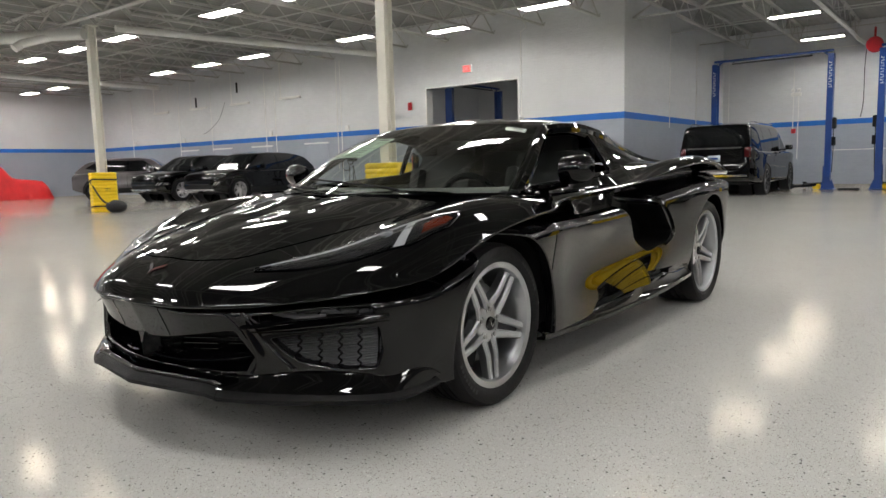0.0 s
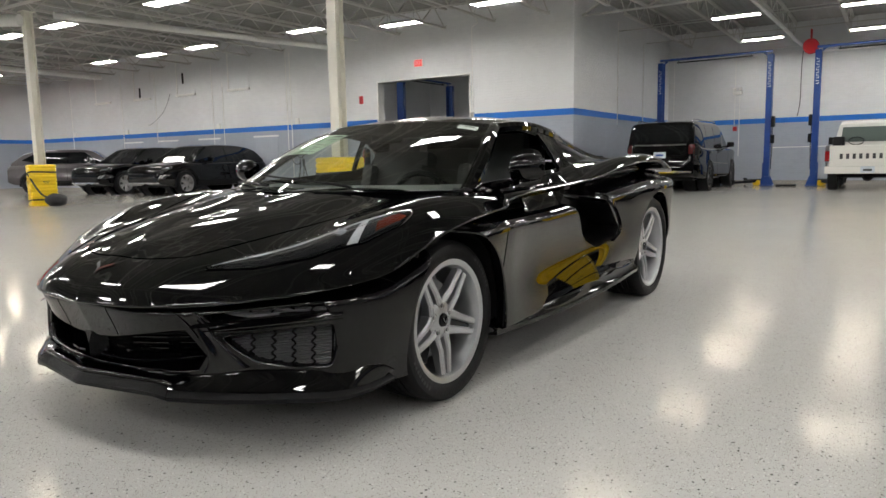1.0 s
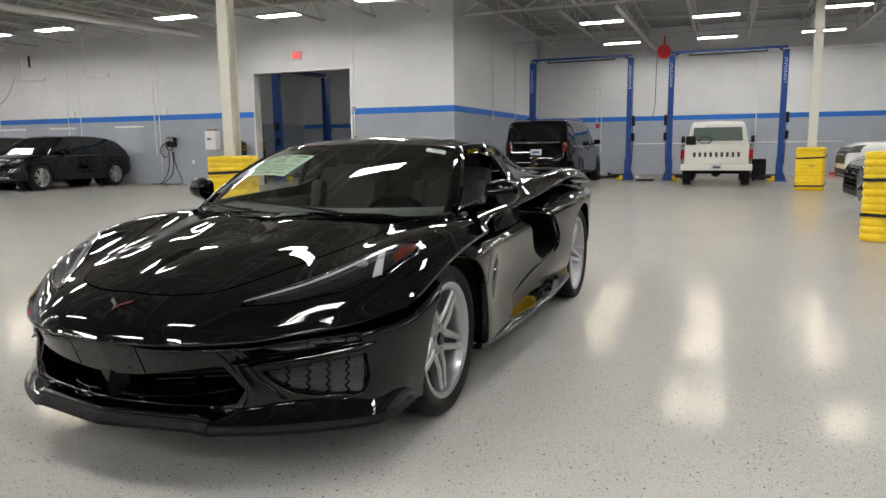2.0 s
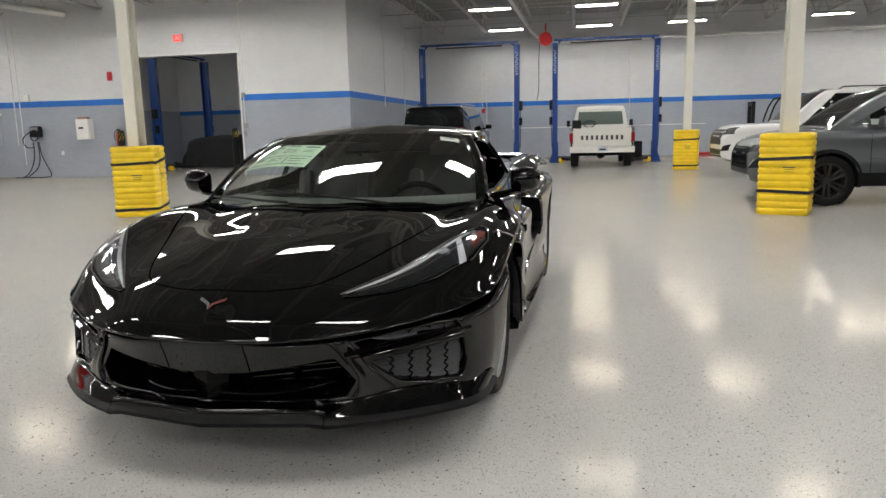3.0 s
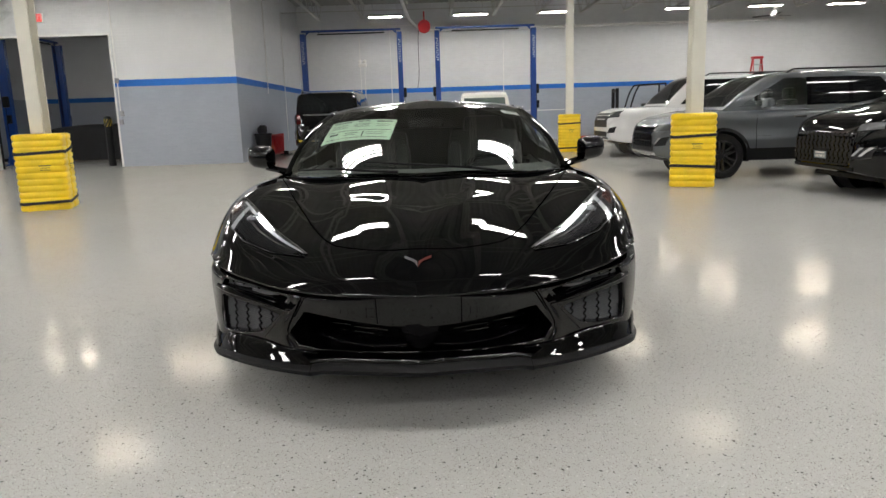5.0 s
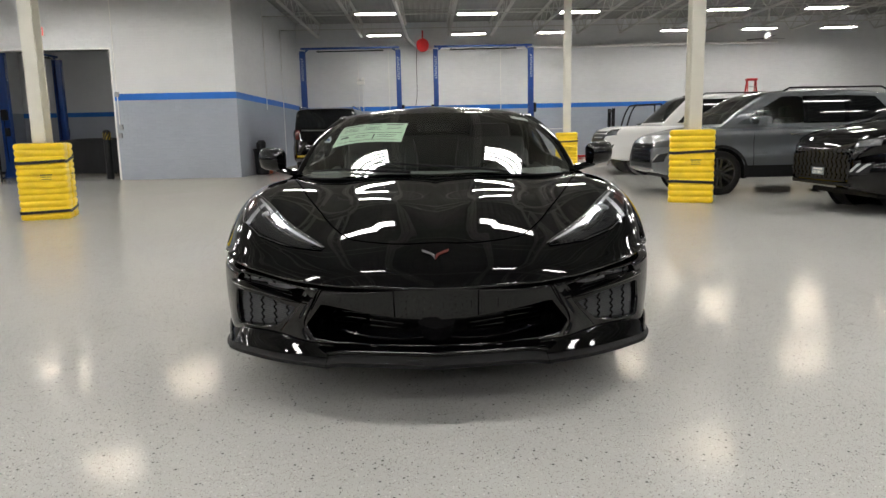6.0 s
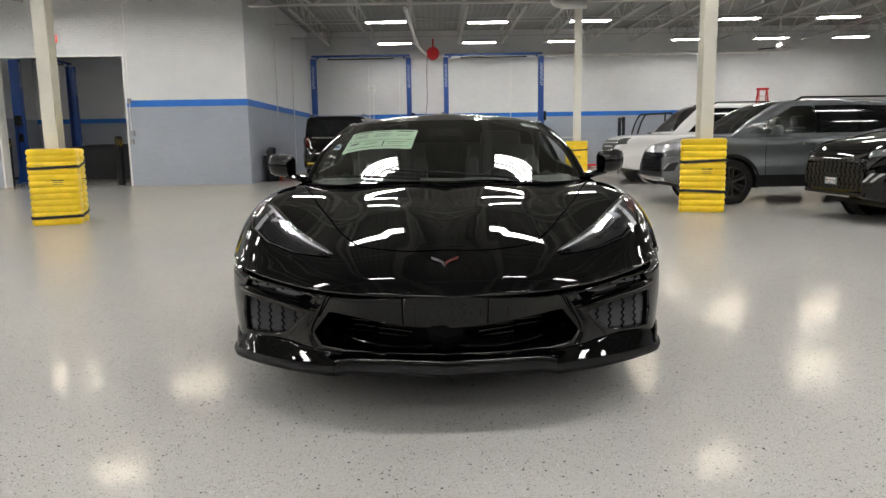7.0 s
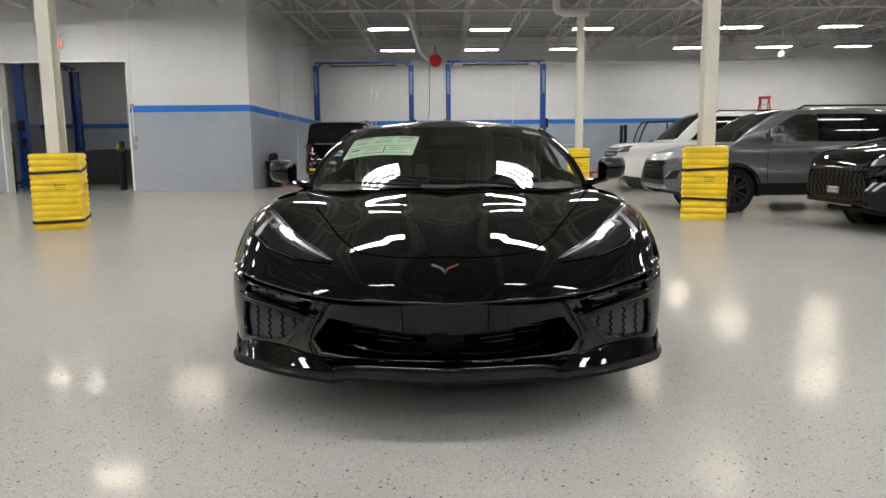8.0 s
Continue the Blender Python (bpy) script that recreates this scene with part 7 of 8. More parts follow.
def lift_post(t, x, side):
    """One post of a lift at x; side +1 when the other post stands to its right."""
    post = part("post", box(box(bmesh.new(), (x - 0.07 * side, 0, 2.0), (0.03, 0.25, 3.96), 0.008), (x, 0.13, 2.0), (0.165, 0.04, 3.96), 0.008), LIFT_BLUE, t)
    bm = bmesh.new()
    box(bm, (x, -0.13, 2.0), (0.165, 0.04, 3.96), 0.008)
    part("post_face", bm, LIFT_BLUE, post)
    bm = bmesh.new()
    box(bm, (x, 0, 0.012), (0.4, 0.46, 0.024), 0.004)
    for dy in (-0.16, 0.16):
        prism(bm, [(-0.19, 0), (0.19, 0), (0.10, 0.26), (-0.10, 0.26)], 0.014, Matrix.Translation((x, dy, 0.02)) @ Matrix.Rotation(radians(90), 4, "X"))
    part("base_plate", bm, LIFT_BLUE, t)
    for k in range(10):
        bm = bmesh.new()
        box(bm, (x, -0.152, 3.0 + k * 0.078), (0.075, 0.006, 0.02), 0.002)
        box(bm, (x + 0.03 * (-1) ** k, -0.152, 3.02 + k * 0.078), (0.02, 0.005, 0.045), 0.002)
        part("letter_bar", bm, LIFT_LETTER, post)
    bm = bmesh.new()
    box(bm, (x + 0.05 * side, 0.0, 0.40), (0.14, 0.22, 0.6), 0.012)
    part("carriage", bm, LIFT_BLUE, t)
    for dy in (-1, 1):
        bm = bmesh.new()
        bar(bm, (x + 0.16 * side, 0.1 * dy, 0.16), (x + 0.52 * side, 0.7 * dy, 0.13), 0.11, 0.09)
        bar(bm, (x + 0.50 * side, 0.66 * dy, 0.13), (x + 0.78 * side, 1.05 * dy, 0.12), 0.08, 0.07)
        arm = part("arm", bm, BLACK_PLASTIC, t)
        bm = bmesh.new()
        box(bm, (x + 0.24 * side, 0.24 * dy, 0.09), (0.2, 0.2, 0.16), 0.03)
        part("arm_guard", bm, YELLOW, arm)
        bm = bmesh.new()
        lathe(bm, [(0.001, 0.2), (0.06, 0.2), (0.065, 0.15), (0.04, 0.145), (0.04, 0.05)], "z", 16, (x + 0.78 * side, 1.05 * dy, 0))
        part("lift_pad", bm, BLACK_PLASTIC, arm)
    bm = bmesh.new()
    box(bm, (x + 0.13 * -side, -0.02, 1.95), (0.12, 0.2, 0.34), 0.05, None, 2)
    part("motor_unit", bm, BLACK_PLASTIC, t)
    bm = bmesh.new()
    box(bm, (x + 0.13 * -side, -0.06, 1.42), (0.11, 0.12, 0.26), 0.012)
    part("control_box", bm, DARK_GREY, t)
    bm = bmesh.new()
    tube(bm, [(x + 0.11 * -side, 0.02, 1.8), (x + 0.12 * -side, 0.03, 1.2), (x + 0.10 * -side, 0.02, 0.5)], 0.012, 6)
    part("hydraulic_hose", bm, BLACK_PLASTIC, t)
    bm = bmesh.new()
    tube(bm, [(x - 0.02, 0.17, 0.05), (x - 0.02, 0.17, 4.0)], 0.014, 6)
    part("cable_pipe", bm, STEEL, t)


def lift(x0, x1, y):
    t = thing("car_lift", "blue two-post car lift with an overhead beam, arms down", "car lift", "car lifts", pose(0, y, 0))
    lift_post(t, x0, 1)
    lift_post(t, x1, -1)
    bm = bmesh.new()
    box(bm, ((x0 + x1) / 2, 0, 4.07), (x1 - x0 + 0.1, 0.08, 0.07), 0.01)
    part("overhead_beam", bm, LIFT_BLUE, t)
    bm = bmesh.new()
    tube(bm, [(x0 + 0.5, -0.04, 3.96), (x1 - 0.5, -0.04, 3.97)], 0.022, 6)
    for x in (x0 + 0.55, x1 - 0.55):
        bar(bm, (x, -0.04, 3.96), (x, 0, 4.05), 0.02, 0.02)
    part("shut_off_bar", bm, BLACK_PLASTIC, t)
    for x, s in ((x0, 1), (x1, -1)):
        bm = bmesh.new()
        prism(bm, [(0, 0), (0.12 * s, 0), (0, -0.1)], 0.02, Matrix.Translation((x + 0.1 * s, 0.01, 4.03)) @ Matrix.Rotation(radians(90), 4, "X"))
        part("corner_gusset", bm, LIFT_BLUE, t)
    return t


lift(-4.22, -0.93, 21.4)
lift(0.36, 3.66, 21.4)
# the lift of the inner bay stands along the other axis
inner = lift(-1.7, 1.7, 0)
inner.matrix_basis = pose(-13.1, 20.7, 0, 0, 0, 90)


# ---------------------------------------------------------------- wall fittings
def fixed(name, bm, mat, label, category, group=""):
    return tagged(part(name, bm, mat), label, category, group)


def conduit(pts, r=0.014, mat=None, label="thin grey painted conduit fixed to the wall"):
    bm = bmesh.new()
    tube(bm, pts, r, 6)
    return fixed("conduit", bm, mat or STEEL_WHITE, label, "conduit", "wall conduits")


W0 = DOOR_WALL - 0.016
sign = thing("exit_sign", "lit red exit sign above the wide doorway", "exit sign")
part("housing", box(bmesh.new(), (-10.4, DOOR_WALL - 0.035, 4.02), (0.34, 0.06, 0.24), 0.008), STEEL_WHITE, sign)
part("face", box(bmesh.new(), (-10.4, DOOR_WALL - 0.07, 4.02), (0.3, 0.008, 0.2), 0.003), SIGN_RED, sign)
lettering("exit_letters", "EXIT", 0.17, Matrix.Translation((-10.4, DOOR_WALL - 0.077, 4.02)) @ Matrix.Rotation(radians(90), 4, "X"), material("sign_white", (0.8, 0.6, 0.58), 0.4), sign)
alarm = thing("fire_alarm", "red fire alarm strobe on the white wall", "fire alarm")
part("body", box(bmesh.new(), (-12.78, DOOR_WALL - 0.03, 3.02), (0.15, 0.06, 0.26), 0.012), RED_PAINT, alarm)
part("lens", box(bmesh.new(), (-12.78, DOOR_WALL - 0.066, 2.99), (0.06, 0.02, 0.1), 0.008), LENS, alarm)
strobe = thing("fire_alarm", "small red alarm strobe under the blue line", "fire alarm")
part("body", box(bmesh.new(), (-2.72, BACK - 0.03, 1.93), (0.15, 0.06, 0.17), 0.012), RED_PAINT, strobe)
part("lens", box(bmesh.new(), (-2.72, BACK - 0.066, 1.91), (0.06, 0.02, 0.07), 0.008), LENS, strobe)
lamp2 = thing("emergency_light", "white twin-head emergency light on the back wall", "emergency light")
part("body", box(bmesh.new(), (-2.66, BACK - 0.04, 3.24), (0.34, 0.08, 0.13), 0.012), STEEL_WHITE, lamp2)
for s in (-1, 1):
    bm = bmesh.new()
    lathe(bm, [(0.001, -0.06), (0.055, -0.05), (0.07, -0.02), (0.06, 0.03), (0.02, 0.05)], "y", 16, (-2.66 + 0.1 * s, BACK - 0.07, 3.38))
    part("lamp_head", bm, STEEL_WHITE, lamp2)

for x, z0, z1 in ((-30.3, 0.8, 4.9), (-26.3, 1.6, 4.9), (-23.9, 1.9, 4.8), (-20.3, 1.6, 4.9), (-19.7, 1.7, 4.1), (-16.05, 0.4, 4.9), (-16.25, 1.0, 4.9), (-8.46, 1.5, 4.9)):
    conduit([(x, W0, z0), (x, W0, z1)])
conduit([(-8.46, W0, 4.9), (-8.2, W0 - 0.1, 4.98), (-8.2, W0 - 0.4, 5.3)])
for x, z in ((-30.1, 2.48), (-26.0, 2.46), (-20.0, 2.46), (-15.75, 2.46), (-8.46, 2.33), (-8.42, 1.45), (-8.46, 1.22)):
    bm = bmesh.new()
    box(bm, (x, DOOR_WALL - 0.035, z), (0.17 if z > 2.4 else 0.1, 0.07, 0.2 if z > 2.4 else 0.14), 0.008)
    fixed("junction_box", bm, STEEL_WHITE if z > 2.4 else STEEL, "small painted junction box on the wall", "junction box", "junction boxes")
# slack cable between two windows
bm = bmesh.new()
tube(bm, soft([(-22.9, W0, 3.9), (-23.4, W0, 3.2), (-24.2, W0, 2.75), (-24.5, W0, 2.7)], 16), 0.008, 5)
fixed("wall_cable", bm, BLACK_PLASTIC, "slack thin cable hanging on the wall", "cable")
for k, x in enumerate((-27.65, -24.75, -21.85, -18.75)):
    w = thing("blocked_window", "bricked-up window with a painted sill, white", "window", "blocked windows")
    part("sill", box(bmesh.new(), (x, DOOR_WALL - 0.05, 3.78), (1.2, 0.1, 0.09), 0.01), STEEL_WHITE, w)
    part("jamb", box(bmesh.new(), (x - 0.57, DOOR_WALL - 0.02, 4.5), (0.05, 0.04, 1.35), 0.006), STEEL_WHITE, w)
    part("infill", box(bmesh.new(), (x, DOOR_WALL - 0.006, 4.5), (1.1, 0.012, 1.36)), WALL, w)
    if k in (1, 2):
        part("vent_slot", box(bmesh.new(), (x - 0.18, DOOR_WALL - 0.02, 4.05 if k == 1 else 4.45), (0.1, 0.03, 0.42), 0.004), BLACK_PLASTIC, w)
for x in (-25.6, -23.2, -20.6, -17.4):
    w = thing("wall_hatch", "shallow grey painted hatch low on the wall", "hatch", "wall hatches")
    part("panel", box(bmesh.new(), (x, DOOR_WALL - 0.008, 1.5), (1.2, 0.016, 0.9), 0.004), grained("grey_wall_paint", GREY, 0.5, 2, 0.08), w)
    part("lintel", box(bmesh.new(), (x, DOOR_WALL - 0.03, 1.98), (1.3, 0.06, 0.06), 0.008), STEEL_WHITE, w)

# electrical cabinet with a box on top, fire extinguisher, car charger
cab = thing("electrical_cabinet", "white electrical cabinet on the grey wall", "cabinet")
part("body", box(bmesh.new(), (-13.73, DOOR_WALL - 0.13, 1.46), (0.44, 0.26, 0.62), 0.015), STEEL_WHITE, cab)
part("door", box(bmesh.new(), (-13.73, DOOR_WALL - 0.265, 1.46), (0.4, 0.014, 0.57), 0.006), STEEL_WHITE, cab)
part("label_bar", box(bmesh.new(), (-13.76, DOOR_WALL - 0.275, 1.5), (0.17, 0.006, 0.06)), INK, cab)
tagged(part("cardboard_scrap", box(bmesh.new(), (-13.74, DOOR_WALL - 0.14, 1.80), (0.3, 0.16, 0.06), 0.006), grained("brown_card", (0.3, 0.17, 0.08), 0.7)), "brown cardboard scrap on the cabinet", "cardboard")
ext = thing("fire_extinguisher", "red fire extinguisher hung on the grey wall", "fire extinguisher")
bm = bmesh.new()
lathe(bm, [(0.001, 0.93), (0.07, 0.935), (0.075, 0.96), (0.075, 1.3), (0.05, 1.36), (0.025, 1.38)], "z", 20, (-12.62, DOOR_WALL - 0.1, 0))
part("bottle", bm, RED_PAINT, ext)
part("valve", box(bmesh.new(), (-12.62, DOOR_WALL - 0.1, 1.42), (0.04, 0.12, 0.06), 0.01), BLACK_PLASTIC, ext)
bm = bmesh.new()
tube(bm, soft([(-12.62, DOOR_WALL - 0.14, 1.41), (-12.72, DOOR_WALL - 0.16, 1.32), (-12.71, DOOR_WALL - 0.15, 1.1)], 10), 0.012, 6)
part("hose", bm, BLACK_PLASTIC, ext)
chg = thing("car_charger", "grey wall charger for electric cars with hanging black cables", "charger")
part("body", box(bmesh.new(), (-15.5, DOOR_WALL - 0.1, 1.42), (0.36, 0.18, 0.34), 0.05, None, 2), DARK_GREY, chg)
part("lid", box(bmesh.new(), (-15.5, DOOR_WALL - 0.195, 1.5), (0.3, 0.02, 0.12), 0.01), STEEL, chg)
bm = bmesh.new()
ring = [(-15.5 + 0.14 * math.cos(2 * math.pi * k / 20), DOOR_WALL - 0.2, 1.3 + 0.16 * math.sin(2 * math.pi * k / 20)) for k in range(20)]
tube(bm, ring, 0.018, 6, closed=True)
part("cable_holder", bm, BLACK_PLASTIC, chg)
for pts in ([(-15.7, -0.15, 1.4), (-15.95, -0.16, 1.2), (-15.85, -0.16, 0.95), (-15.55, -0.17, 0.95)], [(-15.6, -0.15, 1.1), (-15.65, -0.16, 0.5), (-15.9, -0.25, 0.06), (-16.2, -0.35, 0.02)], [(-15.4, -0.15, 1.1), (-15.3, -0.16, 0.6), (-15.0, -0.25, 0.15), (-15.1, -0.35, 0.02), (-15.9, -0.35, 0.02)], [(-15.45, -0.15, 1.1), (-15.42, -0.16, 0.6), (-15.5, -0.25, 0.25), (-15.8, -0.33, 0.02)]):
    bm = bmesh.new()
    tube(bm, soft([(x, DOOR_WALL + y, z) for x, y, z in pts], 18), 0.015, 6)
    part("cable", bm, BLACK_PLASTIC, chg)
bm = bmesh.new()
box(bm, (-14.7, DOOR_WALL - 0.01, 0.75), (0.09, 0.02, 0.12), 0.004)
fixed("wall_socket", bm, STEEL_WHITE, "small white wall socket", "socket")


def bollard(x, y):
    t = thing("bollard", "black steel bollard with a yellow and black striped cap", "bollard", "bollards at the doorway", pose(x, y, 0))
    bm = bmesh.new()
    lathe(bm, [(0.1, 0.0), (0.1, 1.12)], "z", 24)
    part("post", bm, BLACK_PLASTIC, t)
    bm = bmesh.new()
    lathe(bm, [(0.104, 1.10), (0.104, 1.32), (0.095, 1.36), (0.06, 1.39), (0.001, 1.40)], "z", 24)
    cap = part("cap", bm, BLACK_PLASTIC, t, "black cap with yellow stripes")
    for k in range(4):
        bm = bmesh.new()
        rows = []
        for j in range(9):
            a = radians(90 * k + 60 * j / 8)
            z = 1.11 + 0.205 * j / 8
            rows.append([(0.108 * math.cos(a), 0.108 * math.sin(a), z), (0.108 * math.cos(a + 0.85), 0.108 * math.sin(a + 0.85), z)])
        grid(bm, rows)
        part("yellow_stripe", bm, YELLOW, cap)
    return t


bollard(-12.5, 16.15)
bollard(-12.27, 16.85)
bollard(-9.1, 16.85)

# ---------------------------------------------------------------- lift bay fittings
reel = thing("hose_reel", "red hose reel hung under the roof between the lifts", "hose reel")
bm = bmesh.new()
lathe(bm, [(0.001, -0.14), (0.225, -0.14), (0.235, -0.12), (0.14, -0.1), (0.14, 0.1), (0.235, 0.12), (0.225, 0.14), (0.001, 0.14)], "y", 28, (-0.08, 23.8, 4.42))
part("drum", bm, RED_PAINT, reel)
part("bracket", box(bmesh.new(), (-0.08, 23.8, 4.78), (0.06, 0.1, 0.36), 0.01), RED_PAINT, reel)
bm = bmesh.new()
tube(bm, soft([(-0.3, 23.8, 4.3), (-0.33, 23.8, 3.6), (-0.33, 23.8, 2.7), (-0.4, 23.8, 2.2)], 14), 0.012, 6)
part("hose", bm, BLACK_PLASTIC, reel)
for pts in ([(-5.19, 22.6, 0.4), (-5.19, 22.6, 4.9)], [(-5.19, 19.9, 2.0), (-5.19, 19.9, 5.2)], [(-5.0, BACK - 0.02, 0.5), (-5.0, BACK - 0.02, 4.75), (-0.2, BACK - 0.02, 4.75)], [(-2.75, BACK - 0.02, 2.0), (-2.75, BACK - 0.02, 5.0)], [(-2.58, BACK - 0.02, 0.9), (-2.58, BACK - 0.02, 3.2)], [(-1.5, BACK - 0.02, 1.2), (-1.5, BACK - 0.02, 4.8)], [(-1.5, BACK - 0.02, 1.2), (6.0, BACK - 0.02, 1.22)], [(3.1, BACK - 0.02, 1.22), (3.1, BACK - 0.02, 4.5)]):
    conduit(pts)
bm = bmesh.new()
tube(bm, [(-0.7, 23.9, 4.86), (-0.65, 24.6, 4.78), (-0.3, 25.7, 4.55), (0.2, 25.85, 4.5), (14.5, 25.85, 4.55)], 0.055, 10)
tube(bm, [(-0.7, 23.9, 4.86), (-0.85, 17.2, 4.86)], 0.055, 10)
fixed("heating_pipe", bm, STEEL_WHITE, "white lagged pipe along the back wall", "pipe")
bm = bmesh.new()
tube(bm, soft([(3.3, 16.6, 5.6), (3.3, 16.6, 4.95), (3.4, 16.6, 4.82), (3.6, 16.6, 4.78), (4.2, 16.6, 4.78)], 16), 0.11, 12)
tube(bm, [(3.5, 16.6, 4.78), (3.52, 16.6, 4.78)], 0.13, 12)
fixed("duct_pipe", bm, STEEL_WHITE, "wide white pipe with an elbow at the column head", "pipe")
bm = bmesh.new()
tube(bm, [(-16.3, 7.2, 4.66), (-17.2, 6.8, 4.7), (-22.0, 4.0, 4.6)], 0.15, 12)
tube(bm, [(-17.2, 6.8, 4.66), (-17.6, 6.2, 4.45), (-17.6, 6.0, 4.3)], 0.11, 12)
tube(bm, [(-18.5, 6.05, 4.7), (-18.5, 6.05, 5.6)], 0.012, 6)
fixed("duct_pipe", bm, STEEL_WHITE, "wide white pipe branching at the column head", "pipe")
bm = bmesh.new()
tube(bm, [(-16.0, 7.9, 4.86), (-14.0, 16.1, 4.86)], 0.09, 10)
fixed("heating_pipe", bm, STEEL_WHITE, "white lagged pipe under the joists", "pipe")
bm = bmesh.new()
tube(bm, [(-26.05, 4.5, 4.7), (-25.95, 15.2, 4.7)], 0.10, 10)
for y in (6.5, 13.5):
    tube(bm, [(-26.0, y, 4.7), (-26.0, y, 5.6)], 0.01, 6)
fixed("heating_pipe", bm, STEEL_WHITE, "white lagged pipe under the joists", "pipe")
fan = thing("ceiling_fan", "white three-blade ceiling fan, at rest", "ceiling fan")
bm = bmesh.new()
lathe(bm, [(0.03, 5.6), (0.03, 4.7), (0.09, 4.66), (0.14, 4.55), (0.13, 4.47), (0.04, 4.43), (0.001, 4.42)], "z", 20, (13.2, 24.0, 0))
part("motor", bm, STEEL_WHITE, fan)
for k in range(3):
    bm = bmesh.new()
    box(bm, (0.45, 0, 0), (0.65, 0.13, 0.01), 0.003)
    bm.transform(Matrix.Translation((13.2, 24.0, 4.48)) @ Matrix.Rotation(radians(20 + 120 * k), 4, "Z") @ Matrix.Rotation(radians(10), 4, "X"))
    part("blade", bm, DARK_GREY, fan)

# forklift, ladder, tool trolley, bins
fork = thing("forklift", "dark forklift truck with an open cage, by the back wall", "forklift")
part("chassis", box(bmesh.new(), (8.3, 24.4, 0.6), (1.6, 1.0, 0.8), 0.08, None, 2), DARK_GREY, fork)
bm = bmesh.new()
for dy in (-0.4, 0.4):
    tube(bm, soft([(7.75, 24.4 + dy, 1.0), (7.95, 24.4 + dy, 1.7), (8.15, 24.4 + dy, 2.05)], 8), 0.03, 6)
    tube(bm, [(8.15, 24.4 + dy, 2.05), (9.15, 24.4 + dy, 2.08)], 0.03, 6)
    tube(bm, [(9.15, 24.4 + dy, 2.08), (9.15, 24.4 + dy, 1.0)], 0.03, 6)
for x in (8.2, 8.5, 8.8, 9.12):
    bar(bm, (x, 24.0, 2.07), (x, 24.8, 2.07), 0.03, 0.03)
part("overhead_cage", bm, BLACK_PLASTIC, fork)
bm = bmesh.new()
for dy in (-0.3, 0.3):
    box(bm, (7.3, 24.4 + dy, 1.0), (0.12, 0.08, 1.9), 0.01)
for z in (0.3, 1.1, 1.85):
    box(bm, (7.3, 24.4, z), (0.08, 0.6, 0.1), 0.01)
part("mast", bm, BLACK_PLASTIC, fork)
bm = bmesh.new()
for dy in (-0.22, 0.22):
    bar(bm, (7.2, 24.4 + dy, 0.06), (6.2, 24.4 + dy, 0.04), 0.1, 0.04)
part("fork_tines", bm, STEEL, fork)
part("seat", box(bmesh.new(), (8.6, 24.4, 1.15), (0.45, 0.5, 0.4), 0.06, None, 2), LEATHER, fork)
for x, r in ((7.7, 0.3), (8.85, 0.26)):
    for sd in (-1, 1):
        bm = bmesh.new()
        lathe(bm, [(0.05, -0.08), (r * 0.6, -0.09), (r, -0.07), (r, 0.07), (r * 0.6, 0.09), (0.05, 0.08)], "y", 24, (x, 24.4 + 0.48 * sd, r))
        part("tyre", bm, RUBBER, fork)
lad = thing("step_ladder", "tall red fibreglass step ladder behind the parked cars", "ladder")
for s in (-1, 1):
    for dy, lean in ((-0.55, 1), (0.55, -1)):
        bm = bmesh.new()
        bar(bm, (13.1 + 0.3 * s, 25.0 + dy, 0.0), (13.1 + 0.16 * s, 25.0 + 0.05 * dy, 2.98), 0.03, 0.07)
        part("stile", bm, RED_PAINT, lad)
part("top_cap", box(bmesh.new(), (13.1, 25.0, 3.0), (0.42, 0.24, 0.09), 0.015), RED_PAINT, lad)
for k in range(9):
    z = 0.32 + 0.3 * k
    w = 0.3 - 0.14 * z / 3
    part("step", box(bmesh.new(), (13.1, 25.0 - 0.55 + 0.5225 * z / 2.98, z), (2 * w, 0.08, 0.03), 0.004), STEEL, lad)
bm = bmesh.new()
box(bm, (7.2, BACK - 0.06, 0.06), (3.2, 0.1, 0.1), 0.02)
fixed("floor_rail", bm, RED_PAINT, "low red rail along the foot of the back wall", "rail")
box_t = thing("parts_bin", "dark tool box standing beside a lift post", "tool box")
part("body", box(bmesh.new(), (3.1, 22.2, 0.34), (0.42, 0.34, 0.66), 0.02), DARK_GREY, box_t)
part("drawer_front", box(bmesh.new(), (3.1, 22.02, 0.45), (0.38, 0.02, 0.2), 0.006), BLACK_PLASTIC, box_t)
can = thing("rubbish_bin", "black plastic bin against the side wall", "bin")
bm = bmesh.new()
lathe(bm, [(0.001, 0.01), (0.19, 0.01), (0.24, 0.72), (0.255, 0.73), (0.255, 0.77), (0.23, 0.77), (0.2, 0.1), (0.001, 0.09)], "z", 24, (-4.92, 17.6, 0))
part("body", bm, BLACK_PLASTIC, can)
bm = bmesh.new()
for k in range(5):
    box(bm, (-4.95 + 0.07 * math.cos(k * 2.1), 17.6 + 0.09 * math.sin(k * 2.1), 0.86 + 0.04 * (k % 2)), (0.16, 0.14, 0.22), 0.05, Matrix.Rotation(k, 4, "Z"))
part("bag", bm, STRAP, can)
rack = thing("folded_crane", "low red folding frame leaning along the side wall", "workshop frame")
for dy in (0, 0.32):
    bm = bmesh.new()
    bar(bm, (-4.95, 18.3, 0.72 - dy * 1.9), (-4.98, 20.6, 0.62 - dy * 1.75), 0.05, 0.05)
    part("rail", bm, RED_PAINT, rack)
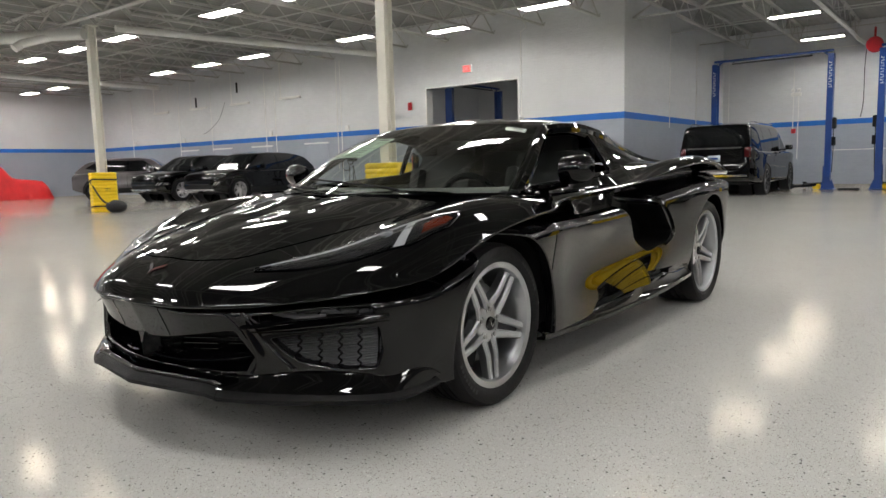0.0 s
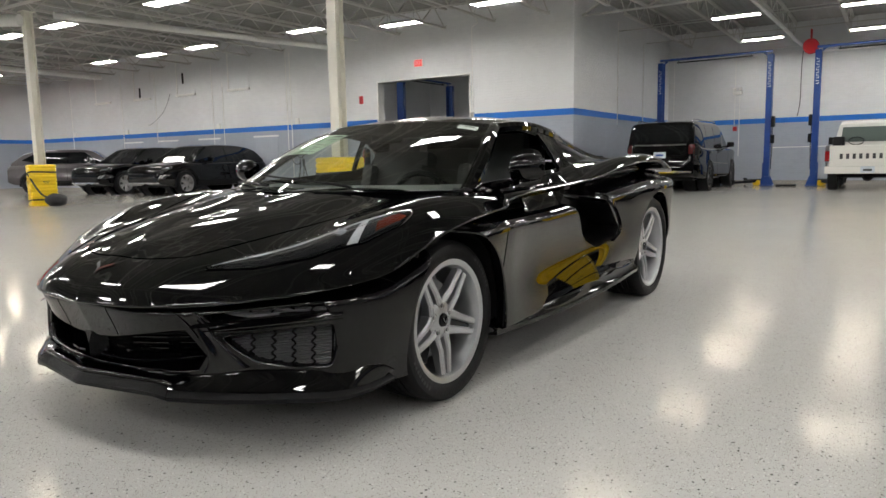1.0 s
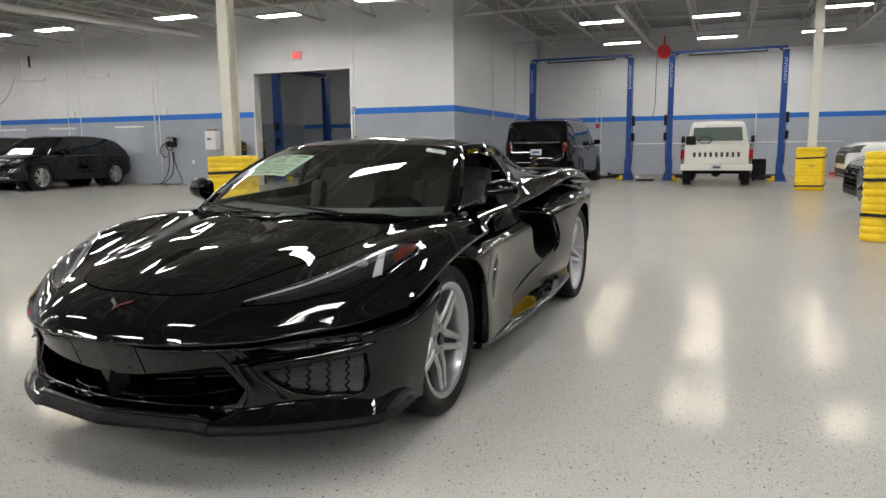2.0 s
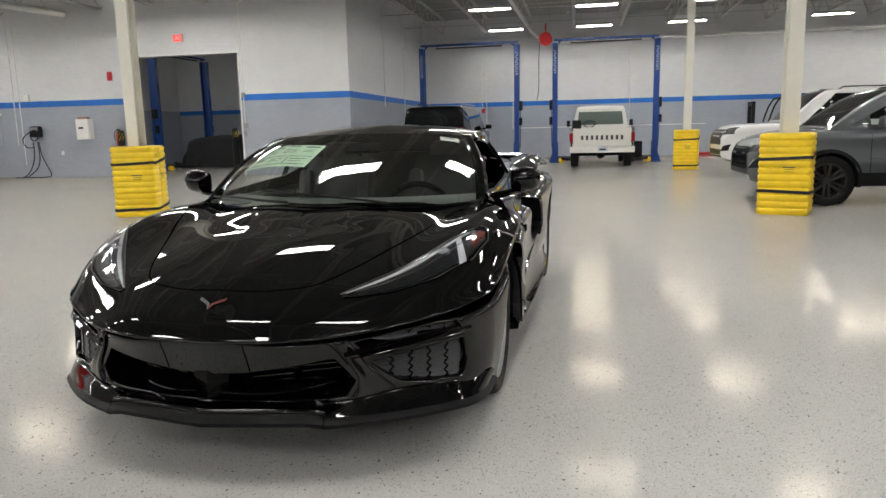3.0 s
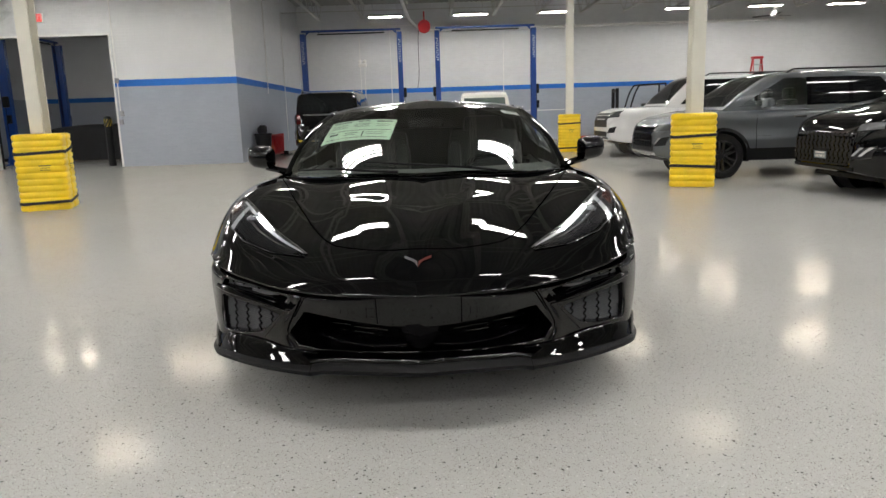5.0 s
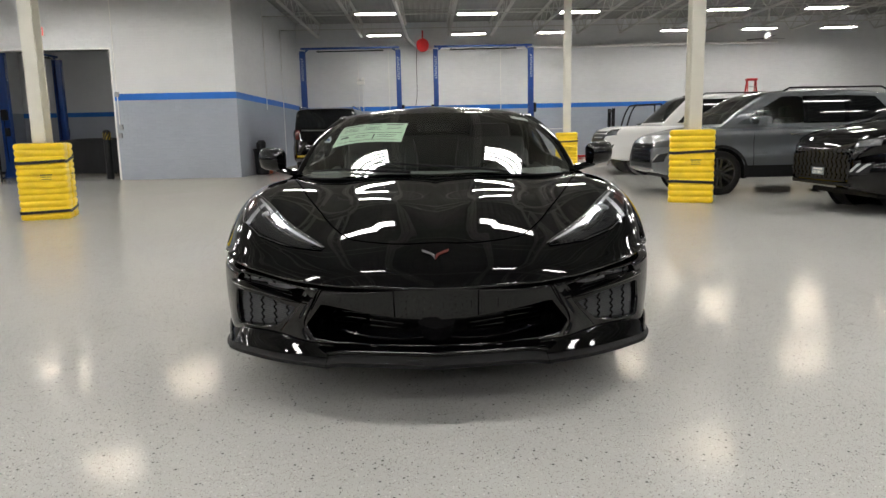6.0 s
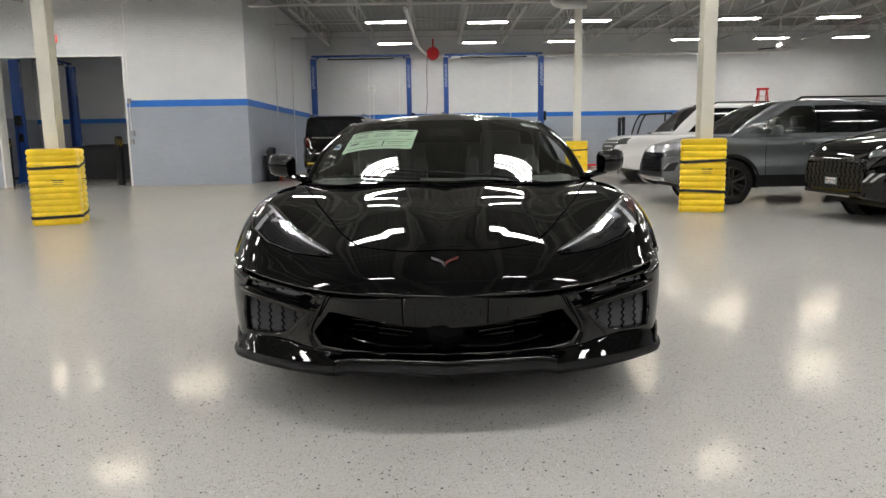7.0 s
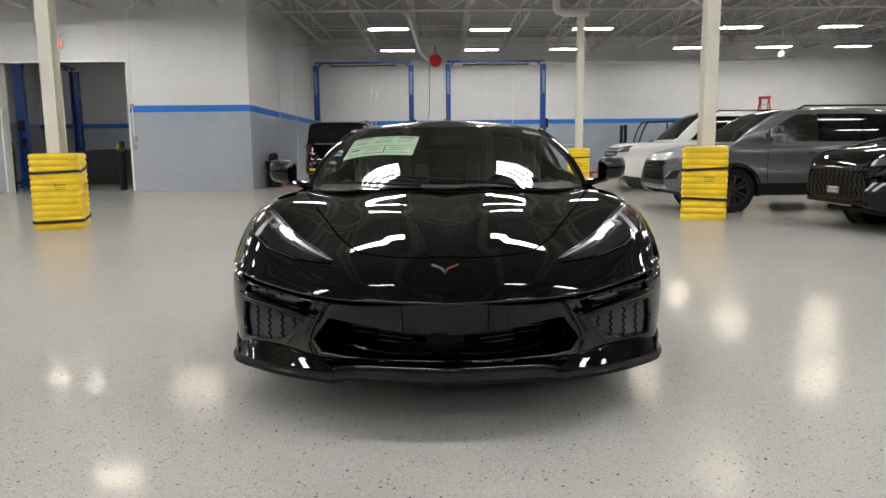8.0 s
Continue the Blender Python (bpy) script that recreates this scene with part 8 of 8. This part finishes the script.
for k in range(9):
    y = 18.45 + 0.26 * k
    bm = bmesh.new()
    bar(bm, (-4.95, y, 0.7), (-4.96, y - 0.05, 0.1), 0.04, 0.04)
    part("slat", bm, RED_PAINT, rack)
bm = bmesh.new()
for y in (18.35, 20.5):
    box(bm, (-4.95, y, 0.06), (0.3, 0.08, 0.12), 0.01)
part("foot", bm, BLACK_PLASTIC, rack)
jug = thing("oil_jug", "orange plastic jug on the floor beside the bin", "jug")
part("body", box(bmesh.new(), (-4.85, 18.0, 0.2), (0.28, 0.2, 0.4), 0.05, None, 2), ORANGE, jug)
part("spout", box(bmesh.new(), (-4.9, 17.96, 0.43), (0.07, 0.07, 0.08), 0.02), BLACK_PLASTIC, jug)
# drain pads and creeper between the lifts
bm = bmesh.new()
box(bm, (-0.32, 21.0, 0.025), (0.55, 0.3, 0.05), 0.02)
fixed("lift_pad_tray", bm, BLACK_PLASTIC, "flat black tray on the floor between the lifts", "tray")
bag = thing("bean_sack", "black sack on the floor beside a column guard", "sack")
bm = bmesh.new()
bmesh.ops.create_icosphere(bm, subdivisions=3, radius=1)
for v in bm.verts:
    v.co = Vector((v.co.x * 0.32, v.co.y * 0.24, max(-0.9, v.co.z) * 0.17)) * (1 + 0.1 * noise.noise(v.co * 2.2))
bm.transform(Matrix.Translation((-15.45, 7.25, 0.155)))
part("sack", bm, STRAP, bag)
bm = bmesh.new()
tube(bm, soft([(-16.38, 7.06, 0.84), (-16.0, 7.02, 0.55), (-15.72, 7.05, 0.3), (-15.55, 7.15, 0.22)], 14), 0.022, 6)
part("strap", bm, STRAP, bag)


# ---------------------------------------------------------------- bricks of the walls
BRICK_L, BRICK_H, GROUT = 0.215, 0.077, 0.009


def brick_shape(length):
    """Corners and faces of a brick's proud part: a chamfered block, its back at y = JOINT and its face at y = 0."""
    l, h, c = length / 2, (BRICK_H - GROUT) / 2, 0.0025
    vs = [(-l, JOINT, -h), (l, JOINT, -h), (l, JOINT, h), (-l, JOINT, h), (-l + c, 0, -h + c), (l - c, 0, -h + c), (l - c, 0, h - c), (-l + c, 0, h - c)]
    return vs, [(4, 5, 6, 7), (0, 1, 5, 4), (1, 2, 6, 5), (2, 3, 7, 6), (3, 0, 4, 7)]


def courses(x0, x1, z0, z1):
    """Middles and lengths of the bricks in a stretch of wall, half-lapped course by course."""
    out = []
    k = int(math.ceil(z0 / BRICK_H))
    while (k + 1) * BRICK_H <= z1:
        x = x0 - (0.5 * BRICK_L if k % 2 else 0.0)
        while x < x1 - 0.03:
            a, b = max(x, x0), min(x + BRICK_L, x1)
            if b - a > 0.04:
                out.append(((a + b) / 2, (k + 0.5) * BRICK_H, b - a - GROUT))
            x += BRICK_L
        k += 1
    return out


def brickwork(wall, place, stretches, single=None):
    """Bricks on a wall's face; those in the stretch single are objects of their own."""
    rnd = random.Random(7)
    verts, faces = [], []
    whole_brick = None
    for stretch in stretches:
        for x, z, length in courses(*stretch):
            vs, fs = brick_shape(length)
            dy = rnd.uniform(-0.0008, 0.0008)
            if single and single[0] < x < single[1] and single[2] < z < single[3] and abs(length - BRICK_L + GROUT) < 1e-6:
                if whole_brick is None:
                    whole_brick = bpy.data.meshes.new("brick")
                    whole_brick.from_pydata(vs, [], fs)
                    whole_brick.materials.append(WALL)
                ob = new("brick", whole_brick)
                ob.parent = wall
                ob.matrix_basis = place @ Matrix.Translation((x, dy, z))
                continue
            k = len(verts)
            verts += [place @ Vector((x + a, dy + b, z + c)) for a, b, c in vs]
            faces += [tuple(i + k for i in f) for f in fs]
    me = bpy.data.meshes.new("brick_field")
    me.from_pydata(verts, [], faces)
    me.materials.append(WALL)
    field = new("brick_field", me)
    field.parent = wall
    field["kind"] = "stuff"


brickwork(wall_door, Matrix.Translation((0, DOOR_WALL, 0)), [(LEFT, -12.13, 0, TOP), (-12.13, -8.54, 3.58, TOP), (-8.54, SIDE_WALL - 0.001, 0, TOP)], (-8.5, SIDE_WALL - 0.05, 2.4, 3.94))
brickwork(wall_side, Matrix.Translation((SIDE_WALL, 0, 0)) @ Matrix.Rotation(radians(90), 4, "Z"), [(DOOR_WALL + 0.001, BACK, 0, TOP)])
brickwork(wall_back, Matrix.Translation((0, BACK, 0)), [(SIDE_WALL, RIGHT, 0, TOP)])
